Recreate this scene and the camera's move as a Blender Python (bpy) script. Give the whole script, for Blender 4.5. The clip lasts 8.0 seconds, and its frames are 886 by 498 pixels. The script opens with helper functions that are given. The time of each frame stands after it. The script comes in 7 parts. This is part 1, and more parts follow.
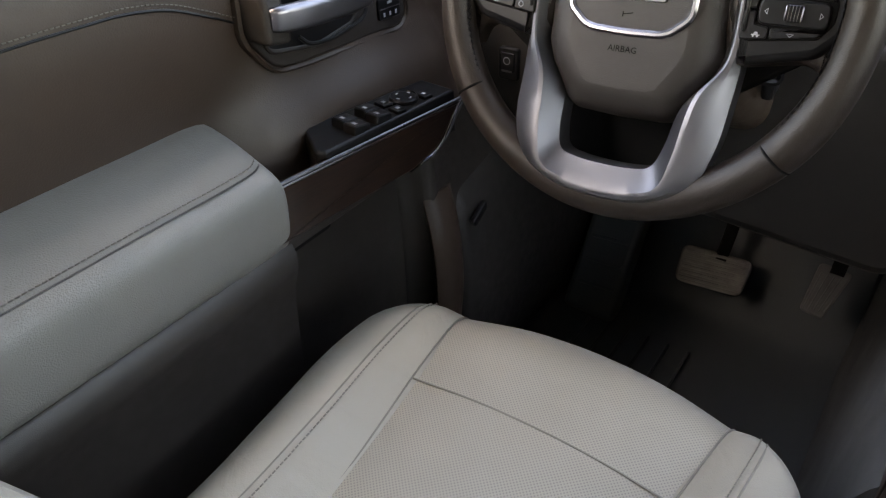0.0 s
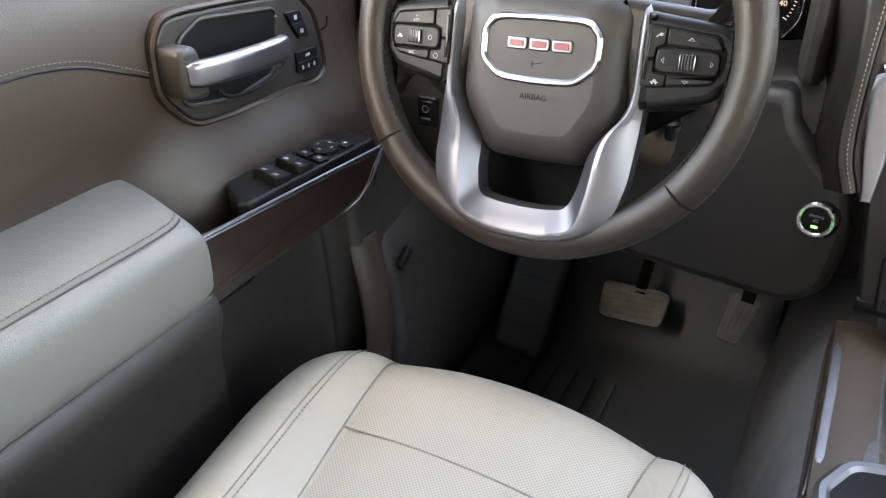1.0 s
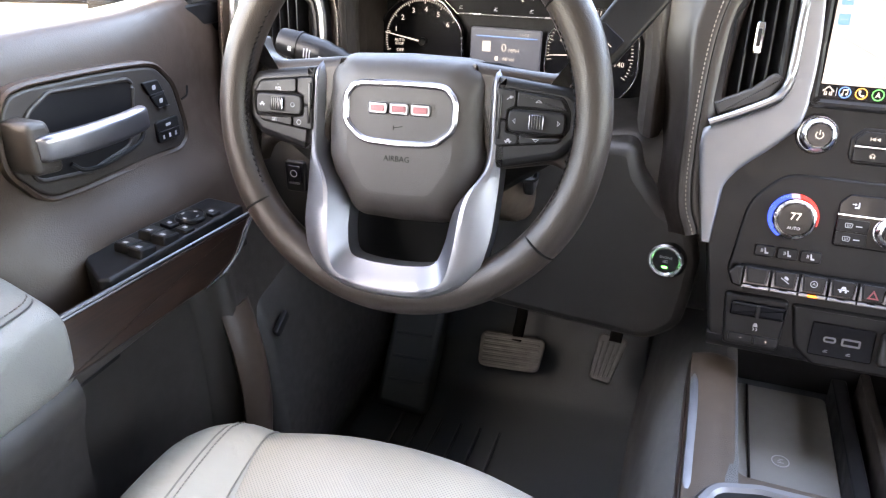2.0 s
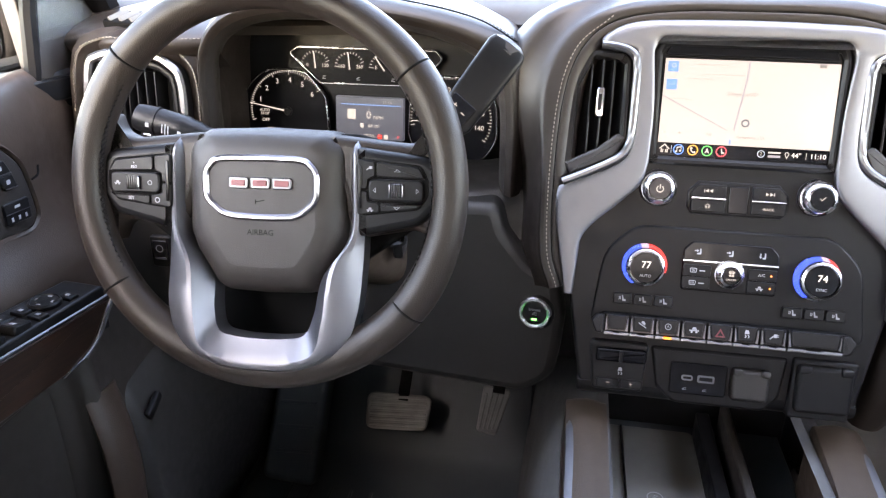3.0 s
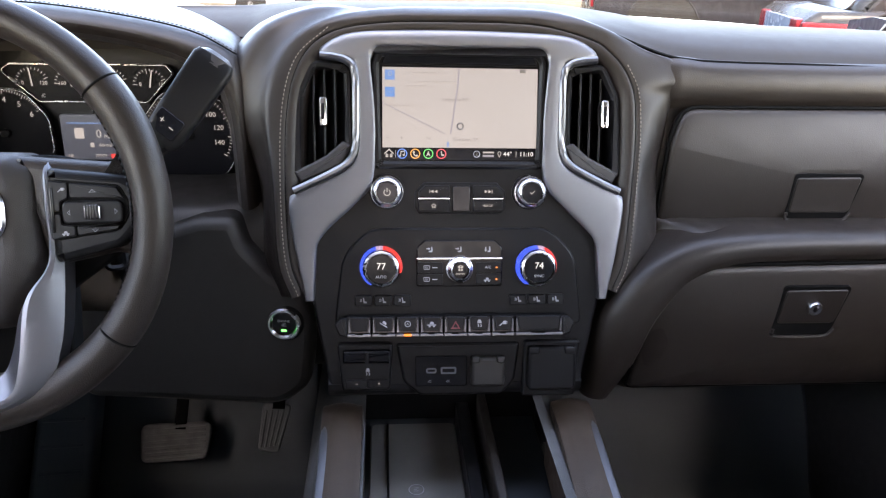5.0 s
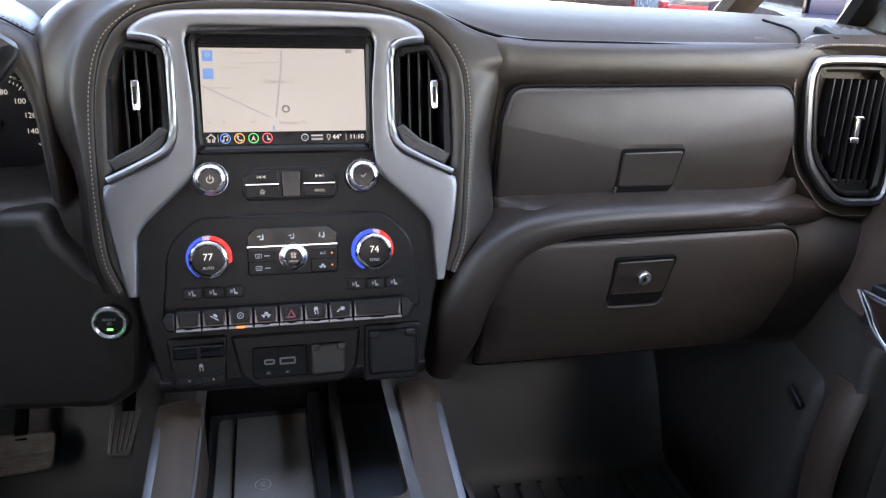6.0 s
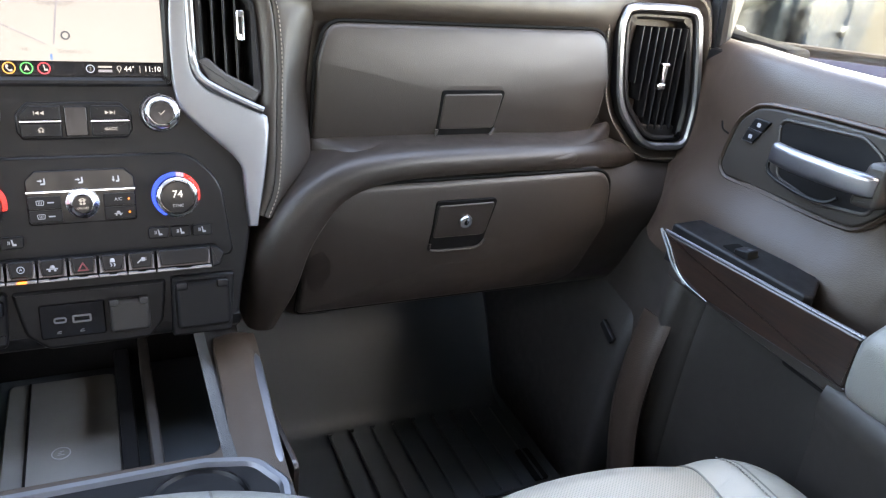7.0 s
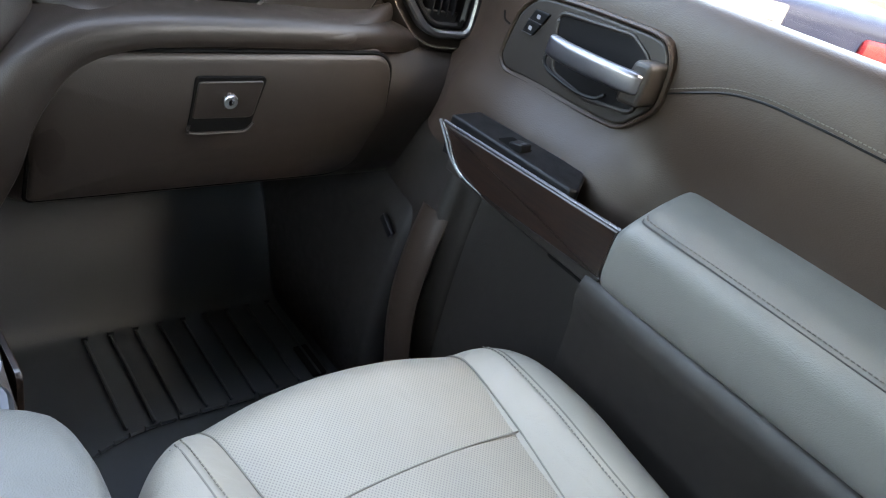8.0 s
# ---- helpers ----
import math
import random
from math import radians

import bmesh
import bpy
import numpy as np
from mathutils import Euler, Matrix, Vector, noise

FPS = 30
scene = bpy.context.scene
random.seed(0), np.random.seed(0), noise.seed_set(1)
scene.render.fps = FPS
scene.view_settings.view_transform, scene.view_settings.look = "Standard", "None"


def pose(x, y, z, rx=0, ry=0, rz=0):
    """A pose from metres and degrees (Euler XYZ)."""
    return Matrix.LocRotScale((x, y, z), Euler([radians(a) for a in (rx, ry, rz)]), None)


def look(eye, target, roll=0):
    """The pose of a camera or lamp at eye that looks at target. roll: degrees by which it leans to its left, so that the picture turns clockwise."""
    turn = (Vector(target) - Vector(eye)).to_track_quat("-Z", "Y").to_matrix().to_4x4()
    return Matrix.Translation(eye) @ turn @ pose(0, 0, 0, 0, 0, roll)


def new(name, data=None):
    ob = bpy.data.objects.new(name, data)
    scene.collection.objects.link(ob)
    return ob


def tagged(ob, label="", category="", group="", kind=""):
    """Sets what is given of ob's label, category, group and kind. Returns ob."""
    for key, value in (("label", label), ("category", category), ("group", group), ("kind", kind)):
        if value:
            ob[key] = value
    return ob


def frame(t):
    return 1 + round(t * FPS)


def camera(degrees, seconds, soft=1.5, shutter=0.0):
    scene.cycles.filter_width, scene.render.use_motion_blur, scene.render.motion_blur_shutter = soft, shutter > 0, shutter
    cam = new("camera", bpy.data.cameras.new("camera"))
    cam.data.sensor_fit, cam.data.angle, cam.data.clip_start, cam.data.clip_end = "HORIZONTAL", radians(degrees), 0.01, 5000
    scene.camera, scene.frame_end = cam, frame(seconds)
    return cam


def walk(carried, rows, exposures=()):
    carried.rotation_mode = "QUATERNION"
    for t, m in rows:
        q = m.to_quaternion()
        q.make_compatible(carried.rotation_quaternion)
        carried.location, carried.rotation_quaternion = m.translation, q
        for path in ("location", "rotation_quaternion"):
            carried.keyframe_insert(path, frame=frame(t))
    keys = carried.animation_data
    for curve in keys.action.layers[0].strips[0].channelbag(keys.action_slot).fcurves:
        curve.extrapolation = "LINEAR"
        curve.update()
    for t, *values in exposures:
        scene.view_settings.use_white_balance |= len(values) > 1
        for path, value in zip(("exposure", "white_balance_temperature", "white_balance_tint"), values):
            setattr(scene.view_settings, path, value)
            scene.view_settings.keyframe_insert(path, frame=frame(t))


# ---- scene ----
cam = camera(61.87, 8.0, soft=1.2)
ROWS = [
    (0.0, -0.2227, -0.8382, 0.8690, 54.75, 2.27, 35.00),
    (0.5, -0.2216, -0.8393, 0.8701, 56.13, 1.97, 32.77),
    (1.0, -0.2150, -0.8433, 0.8763, 57.93, 1.22, 29.08),
    (2.5, -0.1946, -0.8495, 0.8889, 64.62, -0.57, 14.29),
    (3.0, -0.1829, -0.8486, 0.8979, 66.61, -0.67, 10.05),
    (3.5, -0.1811, -0.8506, 0.9006, 67.56, -0.82, 7.08),
    (4.0, -0.1690, -0.8553, 0.9024, 67.95, -0.90, 4.49),
    (4.5, -0.1212, -0.8557, 0.9025, 68.00, -1.34, 0.33),
    (5.0, -0.0855, -0.8537, 0.9004, 67.74, -1.58, -4.35),
    (6.5, 0.0115, -0.8501, 0.8943, 65.57, -3.80, -17.58),
    (7.0, 0.0260, -0.8393, 0.8860, 63.55, -6.52, -23.81),
    (7.5, 0.0566, -0.8317, 0.8749, 60.80, -10.70, -30.80),
    (8.0, 0.0746, -0.8205, 0.8573, 58.27, -14.92, -37.32),
]
STOPS = 4.4
EXPOSURES = [(t, STOPS + e, k, g) for t, e, k, g in ((0.0, 0.4, 9900, 19), (0.5, 1.05, 9900, 19), (1.0, 1.4, 9600, 19), (2.5, 1.85, 8500, 21), (3.0, 1.35, 8500, 21), (3.5, 0.88, 8400, 21), (4.5, 0.58, 8100, 21), (5.0, 0.58, 8000, 21), (6.5, 0.92, 7900, 17), (7.0, 1.25, 8200, 15), (7.5, 1.42, 8500, 9), (8.0, 0.98, 8700, 13))]
walk(cam, [(t, pose(x, y, z, rx, ry, rz)) for t, x, y, z, rx, ry, rz in ROWS], EXPOSURES)

# ---- world and light ----
world = bpy.data.worlds.new("daylight")
scene.world = world
world.use_nodes = True
wn, wl = world.node_tree.nodes, world.node_tree.links
sky = wn.new("ShaderNodeTexSky")
sky.sky_type, sky.sun_disc = "NISHITA", False
sky.sun_elevation, sky.sun_rotation = radians(45), radians(180)
sky.air_density, sky.dust_density = 1.0, 2.0
wn["Background"].inputs["Strength"].default_value = 0.15
wl.new(sky.outputs["Color"], wn["Background"].inputs["Color"])
sun = new("sun", bpy.data.lights.new("sun", "SUN"))
sun.data.energy, sun.data.angle, sun.data.color = 1.4, radians(0.6), (1.0, 0.94, 0.85)
sun.matrix_world = look((0, 0, 5), (0.0, 0.80, 4.2))


# ---- materials ----
def material(name, base, rough=0.5, metal=0.0, grain=600.0, bump=0.15, vary=0.12, coarse=9.0, spec=0.5, coat=0.0, second=None, dist=0.0006, wear=0.07, wrinkle=0.0):
    """A surface with fine relief (grain per metre) and slow changes of tone and gloss (coarse per metre)."""
    m = bpy.data.materials.new(name)
    m.use_nodes = True
    n, l = m.node_tree.nodes, m.node_tree.links
    b = n["Principled BSDF"]
    b.inputs["Metallic"].default_value = metal
    b.inputs["Specular IOR Level"].default_value = spec
    b.inputs["Coat Weight"].default_value = coat
    co = n.new("ShaderNodeTexCoord")
    big = n.new("ShaderNodeTexNoise")
    big.inputs["Scale"].default_value, big.inputs["Detail"].default_value = coarse, 5
    l.new(co.outputs["Object"], big.inputs["Vector"])
    ramp = n.new("ShaderNodeMapRange")
    ramp.inputs["From Min"].default_value, ramp.inputs["From Max"].default_value = 0.3, 0.7
    ramp.inputs["To Min"].default_value, ramp.inputs["To Max"].default_value = 1 - vary, 1 + vary
    l.new(big.outputs["Fac"], ramp.inputs["Value"])
    mix = n.new("ShaderNodeMix")
    mix.data_type, mix.blend_type = "RGBA", "MULTIPLY"
    mix.inputs["Factor"].default_value = 1.0
    mix.inputs["A"].default_value = (*base, 1)
    l.new(ramp.outputs["Result"], mix.inputs["B"])
    l.new(mix.outputs["Result"], b.inputs["Base Color"])
    rr = n.new("ShaderNodeMapRange")
    rr.inputs["From Min"].default_value, rr.inputs["From Max"].default_value = 0.3, 0.7
    rr.inputs["To Min"].default_value, rr.inputs["To Max"].default_value = max(rough - wear, 0.02), min(rough + wear, 1)
    mid = n.new("ShaderNodeTexNoise")
    mid.inputs["Scale"].default_value, mid.inputs["Detail"].default_value = coarse * 7, 4
    l.new(co.outputs["Object"], mid.inputs["Vector"])
    l.new(mid.outputs["Fac"], rr.inputs["Value"])
    l.new(rr.outputs["Result"], b.inputs["Roughness"])
    if bump > 0:
        fine = n.new("ShaderNodeTexVoronoi" if second == "leather" else "ShaderNodeTexNoise")
        fine.inputs["Scale"].default_value = grain
        l.new(co.outputs["Object"], fine.inputs["Vector"])
        bp = n.new("ShaderNodeBump")
        bp.inputs["Strength"].default_value, bp.inputs["Distance"].default_value = bump, dist
        l.new(fine.outputs["Distance" if second == "leather" else "Fac"], bp.inputs["Height"])
        l.new(bp.outputs["Normal"], b.inputs["Normal"])
        if wrinkle > 0:
            fold = n.new("ShaderNodeTexNoise")
            fold.inputs["Scale"].default_value, fold.inputs["Detail"].default_value, fold.inputs["Distortion"].default_value = 17, 3, 1.2
            l.new(co.outputs["Object"], fold.inputs["Vector"])
            bw = n.new("ShaderNodeBump")
            bw.inputs["Strength"].default_value, bw.inputs["Distance"].default_value = wrinkle, 0.008
            l.new(fold.outputs["Fac"], bw.inputs["Height"])
            l.new(bw.outputs["Normal"], bp.inputs["Normal"])
    return m


def perforate(m, pitch, across=0.34, dark=0.35):
    """Punches rows of small dark holes into a leather material, over x and y."""
    n, l = m.node_tree.nodes, m.node_tree.links
    b = n["Principled BSDF"]
    co = n.new("ShaderNodeTexCoord")
    turn = n.new("ShaderNodeMapping")
    turn.inputs["Rotation"].default_value = (0, 0, radians(45))
    turn.inputs["Scale"].default_value = (1 / pitch, 1 / pitch, 0)
    l.new(co.outputs["Object"], turn.inputs["Vector"])
    fr = n.new("ShaderNodeVectorMath")
    fr.operation = "FRACTION"
    l.new(turn.outputs["Vector"], fr.inputs[0])
    sub = n.new("ShaderNodeVectorMath")
    sub.operation = "SUBTRACT"
    sub.inputs[1].default_value = (0.5, 0.5, 0)
    l.new(fr.outputs["Vector"], sub.inputs[0])
    ln = n.new("ShaderNodeVectorMath")
    ln.operation = "LENGTH"
    l.new(sub.outputs["Vector"], ln.inputs[0])
    mr = n.new("ShaderNodeMapRange")
    mr.interpolation_type = "SMOOTHSTEP"
    mr.inputs["From Min"].default_value, mr.inputs["From Max"].default_value = across * 0.6, across
    mr.inputs["To Min"].default_value, mr.inputs["To Max"].default_value = dark, 1
    l.new(ln.outputs["Value"], mr.inputs["Value"])
    old = b.inputs["Base Color"].links[0].from_socket
    mx = n.new("ShaderNodeMix")
    mx.data_type, mx.blend_type = "RGBA", "MULTIPLY"
    mx.inputs["Factor"].default_value = 1
    l.new(old, mx.inputs["A"])
    l.new(mr.outputs["Result"], mx.inputs["B"])
    l.new(mx.outputs["Result"], b.inputs["Base Color"])
    return m


def glow(name, colour, strength):
    m = bpy.data.materials.new(name)
    m.use_nodes = True
    b = m.node_tree.nodes["Principled BSDF"]
    b.inputs["Base Color"].default_value = (0.02, 0.02, 0.02, 1)
    b.inputs["Roughness"].default_value = 0.35
    b.inputs["Emission Color"].default_value = (*colour, 1)
    b.inputs["Emission Strength"].default_value = strength * 2 ** -STOPS
    return m


def glass(name, tint=(0.95, 0.97, 0.96)):
    m = bpy.data.materials.new(name)
    m.use_nodes = True
    n, l = m.node_tree.nodes, m.node_tree.links
    n.remove(n["Principled BSDF"])
    a, g, x = n.new("ShaderNodeBsdfTransparent"), n.new("ShaderNodeBsdfGlossy"), n.new("ShaderNodeMixShader")
    a.inputs["Color"].default_value = (*tint, 1)
    g.inputs["Roughness"].default_value = 0.02
    x.inputs["Fac"].default_value = 0.05
    l.new(a.outputs[0], x.inputs[1])
    l.new(g.outputs[0], x.inputs[2])
    l.new(x.outputs[0], n["Material Output"].inputs["Surface"])
    return m


def wood_material():
    m = bpy.data.materials.new("open_pore_wood")
    m.use_nodes = True
    n, l = m.node_tree.nodes, m.node_tree.links
    b = n["Principled BSDF"]
    co, mp = n.new("ShaderNodeTexCoord"), n.new("ShaderNodeMapping")
    mp.inputs["Scale"].default_value = (60, 5, 140)
    l.new(co.outputs["Object"], mp.inputs["Vector"])
    no = n.new("ShaderNodeTexNoise")
    no.inputs["Scale"].default_value, no.inputs["Detail"].default_value, no.inputs["Distortion"].default_value = 3, 8, 0.6
    l.new(mp.outputs["Vector"], no.inputs["Vector"])
    cr = n.new("ShaderNodeValToRGB")
    cr.color_ramp.elements[0].position, cr.color_ramp.elements[1].position = 0.35, 0.68
    cr.color_ramp.elements[0].color, cr.color_ramp.elements[1].color = (0.005, 0.0030, 0.0022, 1), (0.024, 0.0110, 0.0070, 1)
    l.new(no.outputs["Fac"], cr.inputs["Fac"])
    l.new(cr.outputs["Color"], b.inputs["Base Color"])
    bp = n.new("ShaderNodeBump")
    bp.inputs["Strength"].default_value, bp.inputs["Distance"].default_value = 0.25, 0.0004
    l.new(no.outputs["Fac"], bp.inputs["Height"])
    l.new(bp.outputs["Normal"], b.inputs["Normal"])
    b.inputs["Roughness"].default_value, b.inputs["Coat Weight"].default_value = 0.35, 0.3
    return m


BROWN = material("brown_soft_dash", (0.0150, 0.0115, 0.0097), 0.42, spec=0.30, grain=1000, bump=0.20, dist=0.0006, second="leather", vary=0.08, wear=0.05)
# lighter copy of BROWN, putting missing light on the lower lid into colour
LID = material("lightened_dash_brown", (0.0215, 0.0172, 0.0148), 0.42, spec=0.32, grain=1000, bump=0.22, dist=0.0006, second="leather", vary=0.08, wear=0.05)
DOOR_BROWN = material("brown_door_leather", (0.0325, 0.0215, 0.0160), 0.44, spec=0.32, grain=640, bump=0.26, dist=0.0007, second="leather", vary=0.08, wear=0.05)
BROWN_HARD = material("brown_moulded_plastic", (0.038, 0.0265, 0.0188), 0.46, spec=0.3, grain=1000, bump=0.4, second="leather", vary=0.08)
DARK = material("dark_dash_plastic", (0.0210, 0.0176, 0.0152), 0.44, grain=1400, bump=0.3, second="leather", vary=0.10)
BLACK = material("black_plastic", (0.0062, 0.0062, 0.0068), 0.36, grain=1500, bump=0.12, vary=0.15, spec=0.15)
GLOSS = material("glossy_black", (0.005, 0.005, 0.006), 0.16, bump=0.0, vary=0.1, spec=0.16)
DIAL = material("dial_black", (0.005, 0.005, 0.006), 0.35, bump=0.0, vary=0.1, spec=0.06)
# near-black for joints and print; in recesses and ducts it stands for shade
VOID = material("gap_print_shade_black", (0.004, 0.004, 0.004), 0.8, bump=0.0, spec=0.05)
SILVER = material("brushed_satin_silver", (0.150, 0.152, 0.162), 0.46, metal=0.95, grain=900, bump=0.02, vary=0.03, wear=0.04, wrinkle=0.015)
WHEEL_SILVER = material("satin_wheel_silver", (0.125, 0.125, 0.136), 0.44, metal=0.9, grain=900, bump=0.0, vary=0.03, wear=0.03)
VENT_SILVER = material("satin_vent_silver", (0.135, 0.139, 0.148), 0.34, metal=0.95, bump=0.0, vary=0.04, wear=0.03)
HANDLE = material("brushed_handle_metal", (0.20, 0.20, 0.222), 0.36, metal=1.0, bump=0.0, vary=0.04, wear=0.03)
LEVER = material("worn_handle_chrome", (0.22, 0.22, 0.245), 0.24, metal=1.0, bump=0.0, vary=0.02, wear=0.0)
KNURL = material("knurled_bright_metal", (0.52, 0.52, 0.54), 0.26, metal=1.0, bump=0.0, vary=0.03, wear=0.03)
CHROME = material("bright_chrome", (0.80, 0.80, 0.82), 0.16, metal=1.0, bump=0.0, vary=0.03, wear=0.02)
SEAT = material("light_ash_leather", (0.29, 0.262, 0.218), 0.46, grain=900, bump=0.30, second="leather", vary=0.06, coarse=6, wrinkle=0.30)
SEAT_HOLES = perforate(material("perforated_ash_leather", (0.29, 0.262, 0.218), 0.50, grain=900, bump=0.2, second="leather", vary=0.06, coarse=6, wrinkle=0.16), 0.0028, 0.34, 0.66)
ARM = material("grey_armrest_leather", (0.130, 0.127, 0.114), 0.48, grain=800, bump=0.45, second="leather", vary=0.06, coarse=6, wrinkle=0.08)
WHEEL = material("brown_wheel_leather", (0.0165, 0.0122, 0.0102), 0.40, spec=0.26, grain=900, bump=0.26, second="leather", vary=0.06, coarse=8, wear=0.05)
KNEE = material("black_brown_knee_plastic", (0.0115, 0.0105, 0.0100), 0.46, grain=1400, bump=0.3, second="leather", vary=0.10, spec=0.35)
KICK = material("charcoal_moulded_plastic", (0.024, 0.022, 0.021), 0.5, grain=1400, bump=0.3, second="leather", vary=0.10, spec=0.35)
PLATE = material("dark_brown_handle_plastic", (0.0200, 0.0165, 0.0145), 0.46, grain=1400, bump=0.3, second="leather", vary=0.08, spec=0.35)
HUB = material("grey_brown_airbag_cover", (0.0205, 0.0170, 0.0153), 0.44, spec=0.36, grain=1700, bump=0.3, second="leather", vary=0.07)
WOOD = wood_material()
# blue tint and lifted tone of the rubber paint a veil of haze
RUBBER = material("hazed_black_rubber", (0.048, 0.057, 0.066), 0.48, spec=0.28, grain=500, bump=0.3, vary=0.08, coarse=5, wear=0.015)
# carpet grey lifted so its colour stands in for haze in the footwells
CARPET = material("hazed_dark_carpet", (0.066, 0.068, 0.070), 0.95, grain=900, bump=0.9, vary=0.25, dist=0.002)
PEDAL = material("worn_pedal_rubber", (0.090, 0.092, 0.094), 0.60, grain=700, bump=0.4, vary=0.3, coarse=30)
TRIM_EDGE = material("dark_bright_trim", (0.10, 0.10, 0.108), 0.30, metal=0.95, bump=0.0, vary=0.04, wear=0.03)
STITCH = material("pale_stitching", (0.15, 0.130, 0.108), 0.8, bump=0.0)
SEAM_SOFT = material("grey_seam", (0.165, 0.152, 0.130), 0.8, bump=0.0)
DASH_TOP = material("matt_dash_top", (0.024, 0.0205, 0.018), 0.62, grain=1100, bump=0.10, second="leather", vary=0.04, spec=0.13, wear=0.02)
SEAM = material("seam_and_sunlit_slat", (0.10, 0.092, 0.080), 0.8, bump=0.0)
PILLAR = material("pillar_plastic", (0.026, 0.0215, 0.018), 0.7, grain=900, bump=0.3, vary=0.06)
LINER = material("grey_headliner", (0.60, 0.59, 0.565), 0.9, grain=700, bump=0.4, vary=0.05)
GLASS = glass("clear_glass")
# tint added to unseen rear windows to cut light from behind
TINTED = glass("light_cutting_glass", (0.42, 0.42, 0.43))
WHITE_INK = glow("white_marking", (0.85, 0.86, 0.88), 0.42)
GREY_INK = material("grey_marking", (0.26, 0.26, 0.27), 0.6, bump=0.0)
DIGIT = glow("lit_digit", (0.88, 0.94, 1.0), 0.9)
AMBER = glow("amber_lamp", (1.0, 0.24, 0.02), 1.5)
GREEN = glow("green_lamp", (0.05, 1.0, 0.15), 3.0)
RED = glow("red_lamp", (1.0, 0.05, 0.04), 0.9)
RED_DULL = material("red_print", (0.12, 0.014, 0.018), 0.5, bump=0.0)
BLUE = glow("blue_lamp", (0.03, 0.10, 1.0), 1.1)
PALE = glow("pale_lamp", (0.75, 0.60, 0.95), 0.7)
LCD = glow("map_screen", (0.85, 0.87, 0.90), 0.39)
LCD_BLUE = glow("screen_blue", (0.08, 0.28, 0.75), 0.7)
LCD_GREY = glow("screen_grey", (0.66, 0.68, 0.84), 0.33)
LCD_FAINT = glow("screen_faint", (0.76, 0.77, 0.80), 0.36)
LCD_DARK = glow("driver_display", (0.08, 0.10, 0.15), 0.42)


# ---- building helpers ----
def thing(name, place, label, category, group="", kind=""):
    ob = new(name)
    ob.location = place
    ob.empty_display_size = 0.02
    return tagged(ob, label, category, group, kind)


def part(name, bm, mat, parent=None, label="", sharp=35):
    """Links a bmesh, whose points are in the world, as one mesh object under a thing or a part."""
    bmesh.ops.recalc_face_normals(bm, faces=bm.faces)
    me = bpy.data.meshes.new(name)
    for e in bm.edges:
        fs = e.link_faces
        e.smooth = len(fs) == 2 and e.calc_face_angle(3.0) < radians(sharp) and max(len(fc.verts) for fc in fs) <= 6
    for fc in bm.faces:
        fc.smooth = True
    bm.to_mesh(me)
    bm.free()
    return link(name, me, mat, parent, label)


def link(name, me, mat, parent=None, label=""):
    if not me.materials:
        me.materials.append(mat)
    ob = new(name, me)
    if parent is not None:
        ob.parent = parent
        top = parent
        while top.parent is not None:
            top = top.parent
        shift = Matrix.Translation(top.location)
        ob.matrix_parent_inverse = shift.inverted() if parent is top else Matrix.Identity(4)
    return tagged(ob, label)


def plane(x, y, z, tilt=0.0, yaw=0.0):
    """A panel's frame: local x along it, local y up it, local z out of it towards the seats. tilt leans its top forward."""
    return pose(x, y, z, 90 - tilt, 0, yaw)


def ccw(pts):
    a = sum(p[0] * q[1] - q[0] * p[1] for p, q in zip(pts, pts[1:] + pts[:1]))
    return list(pts) if a > 0 else list(pts)[::-1]


def rounded(pts, r, n=4):
    """Rounds a polygon's corners; a point may carry its own radius."""
    out, k = [], len(pts)
    for i in range(k):
        a, b, c = (Vector(pts[j % k][:2]) for j in (i - 1, i, i + 1))
        rr = pts[i][2] if len(pts[i]) > 2 else r
        u, w = (a - b), (c - b)
        lu, lw = u.length, w.length
        u, w = u / lu, w / lw
        half = math.acos(max(-1, min(1, u.dot(w)))) / 2
        if rr <= 0 or half > 1.55:
            out.append(tuple(b))
            continue
        d = min(rr / math.tan(half), lu * 0.48, lw * 0.48)
        p, q = b + u * d, b + w * d
        for j in range(n + 1):
            s = j / n
            out.append(tuple(p * (1 - s) ** 2 + b * 2 * s * (1 - s) + q * s * s))
    return out


def chaikin(pts, n=3):
    """Cuts a closed polygon's corners n times."""
    pts = [tuple(p[:2]) for p in pts]
    for _ in range(n):
        out = []
        for a, b in zip(pts, pts[1:] + pts[:1]):
            out += [(a[0] * 0.83 + b[0] * 0.17, a[1] * 0.83 + b[1] * 0.17), (a[0] * 0.17 + b[0] * 0.83, a[1] * 0.17 + b[1] * 0.83)]
        pts = out
    return pts


def rect(w, h, r=0.0, cx=0.0, cy=0.0, n=4):
    pts = [(cx - w / 2, cy - h / 2), (cx + w / 2, cy - h / 2), (cx + w / 2, cy + h / 2), (cx - w / 2, cy + h / 2)]
    return rounded(pts, r, n) if r else pts


def disc(r, cx=0.0, cy=0.0, n=32):
    return [(cx + r * math.cos(2 * math.pi * i / n), cy + r * math.sin(2 * math.pi * i / n)) for i in range(n)]


def inset(pts, d):
    out, k = [], len(pts)
    for i in range(k):
        a, b, c = (Vector(pts[j % k]) for j in (i - 1, i, i + 1))
        u, w = (b - a), (c - b)
        u = u.normalized() if u.length > 1e-9 else w.normalized()
        w = w.normalized() if w.length > 1e-9 else u
        nu, nw = Vector((-u.y, u.x)), Vector((-w.y, w.x))
        m = (nu + nw)
        m = m.normalized() if m.length > 1e-6 else nu
        out.append(tuple(b + m * d / max(m.dot(nu), 0.5)))
    return out


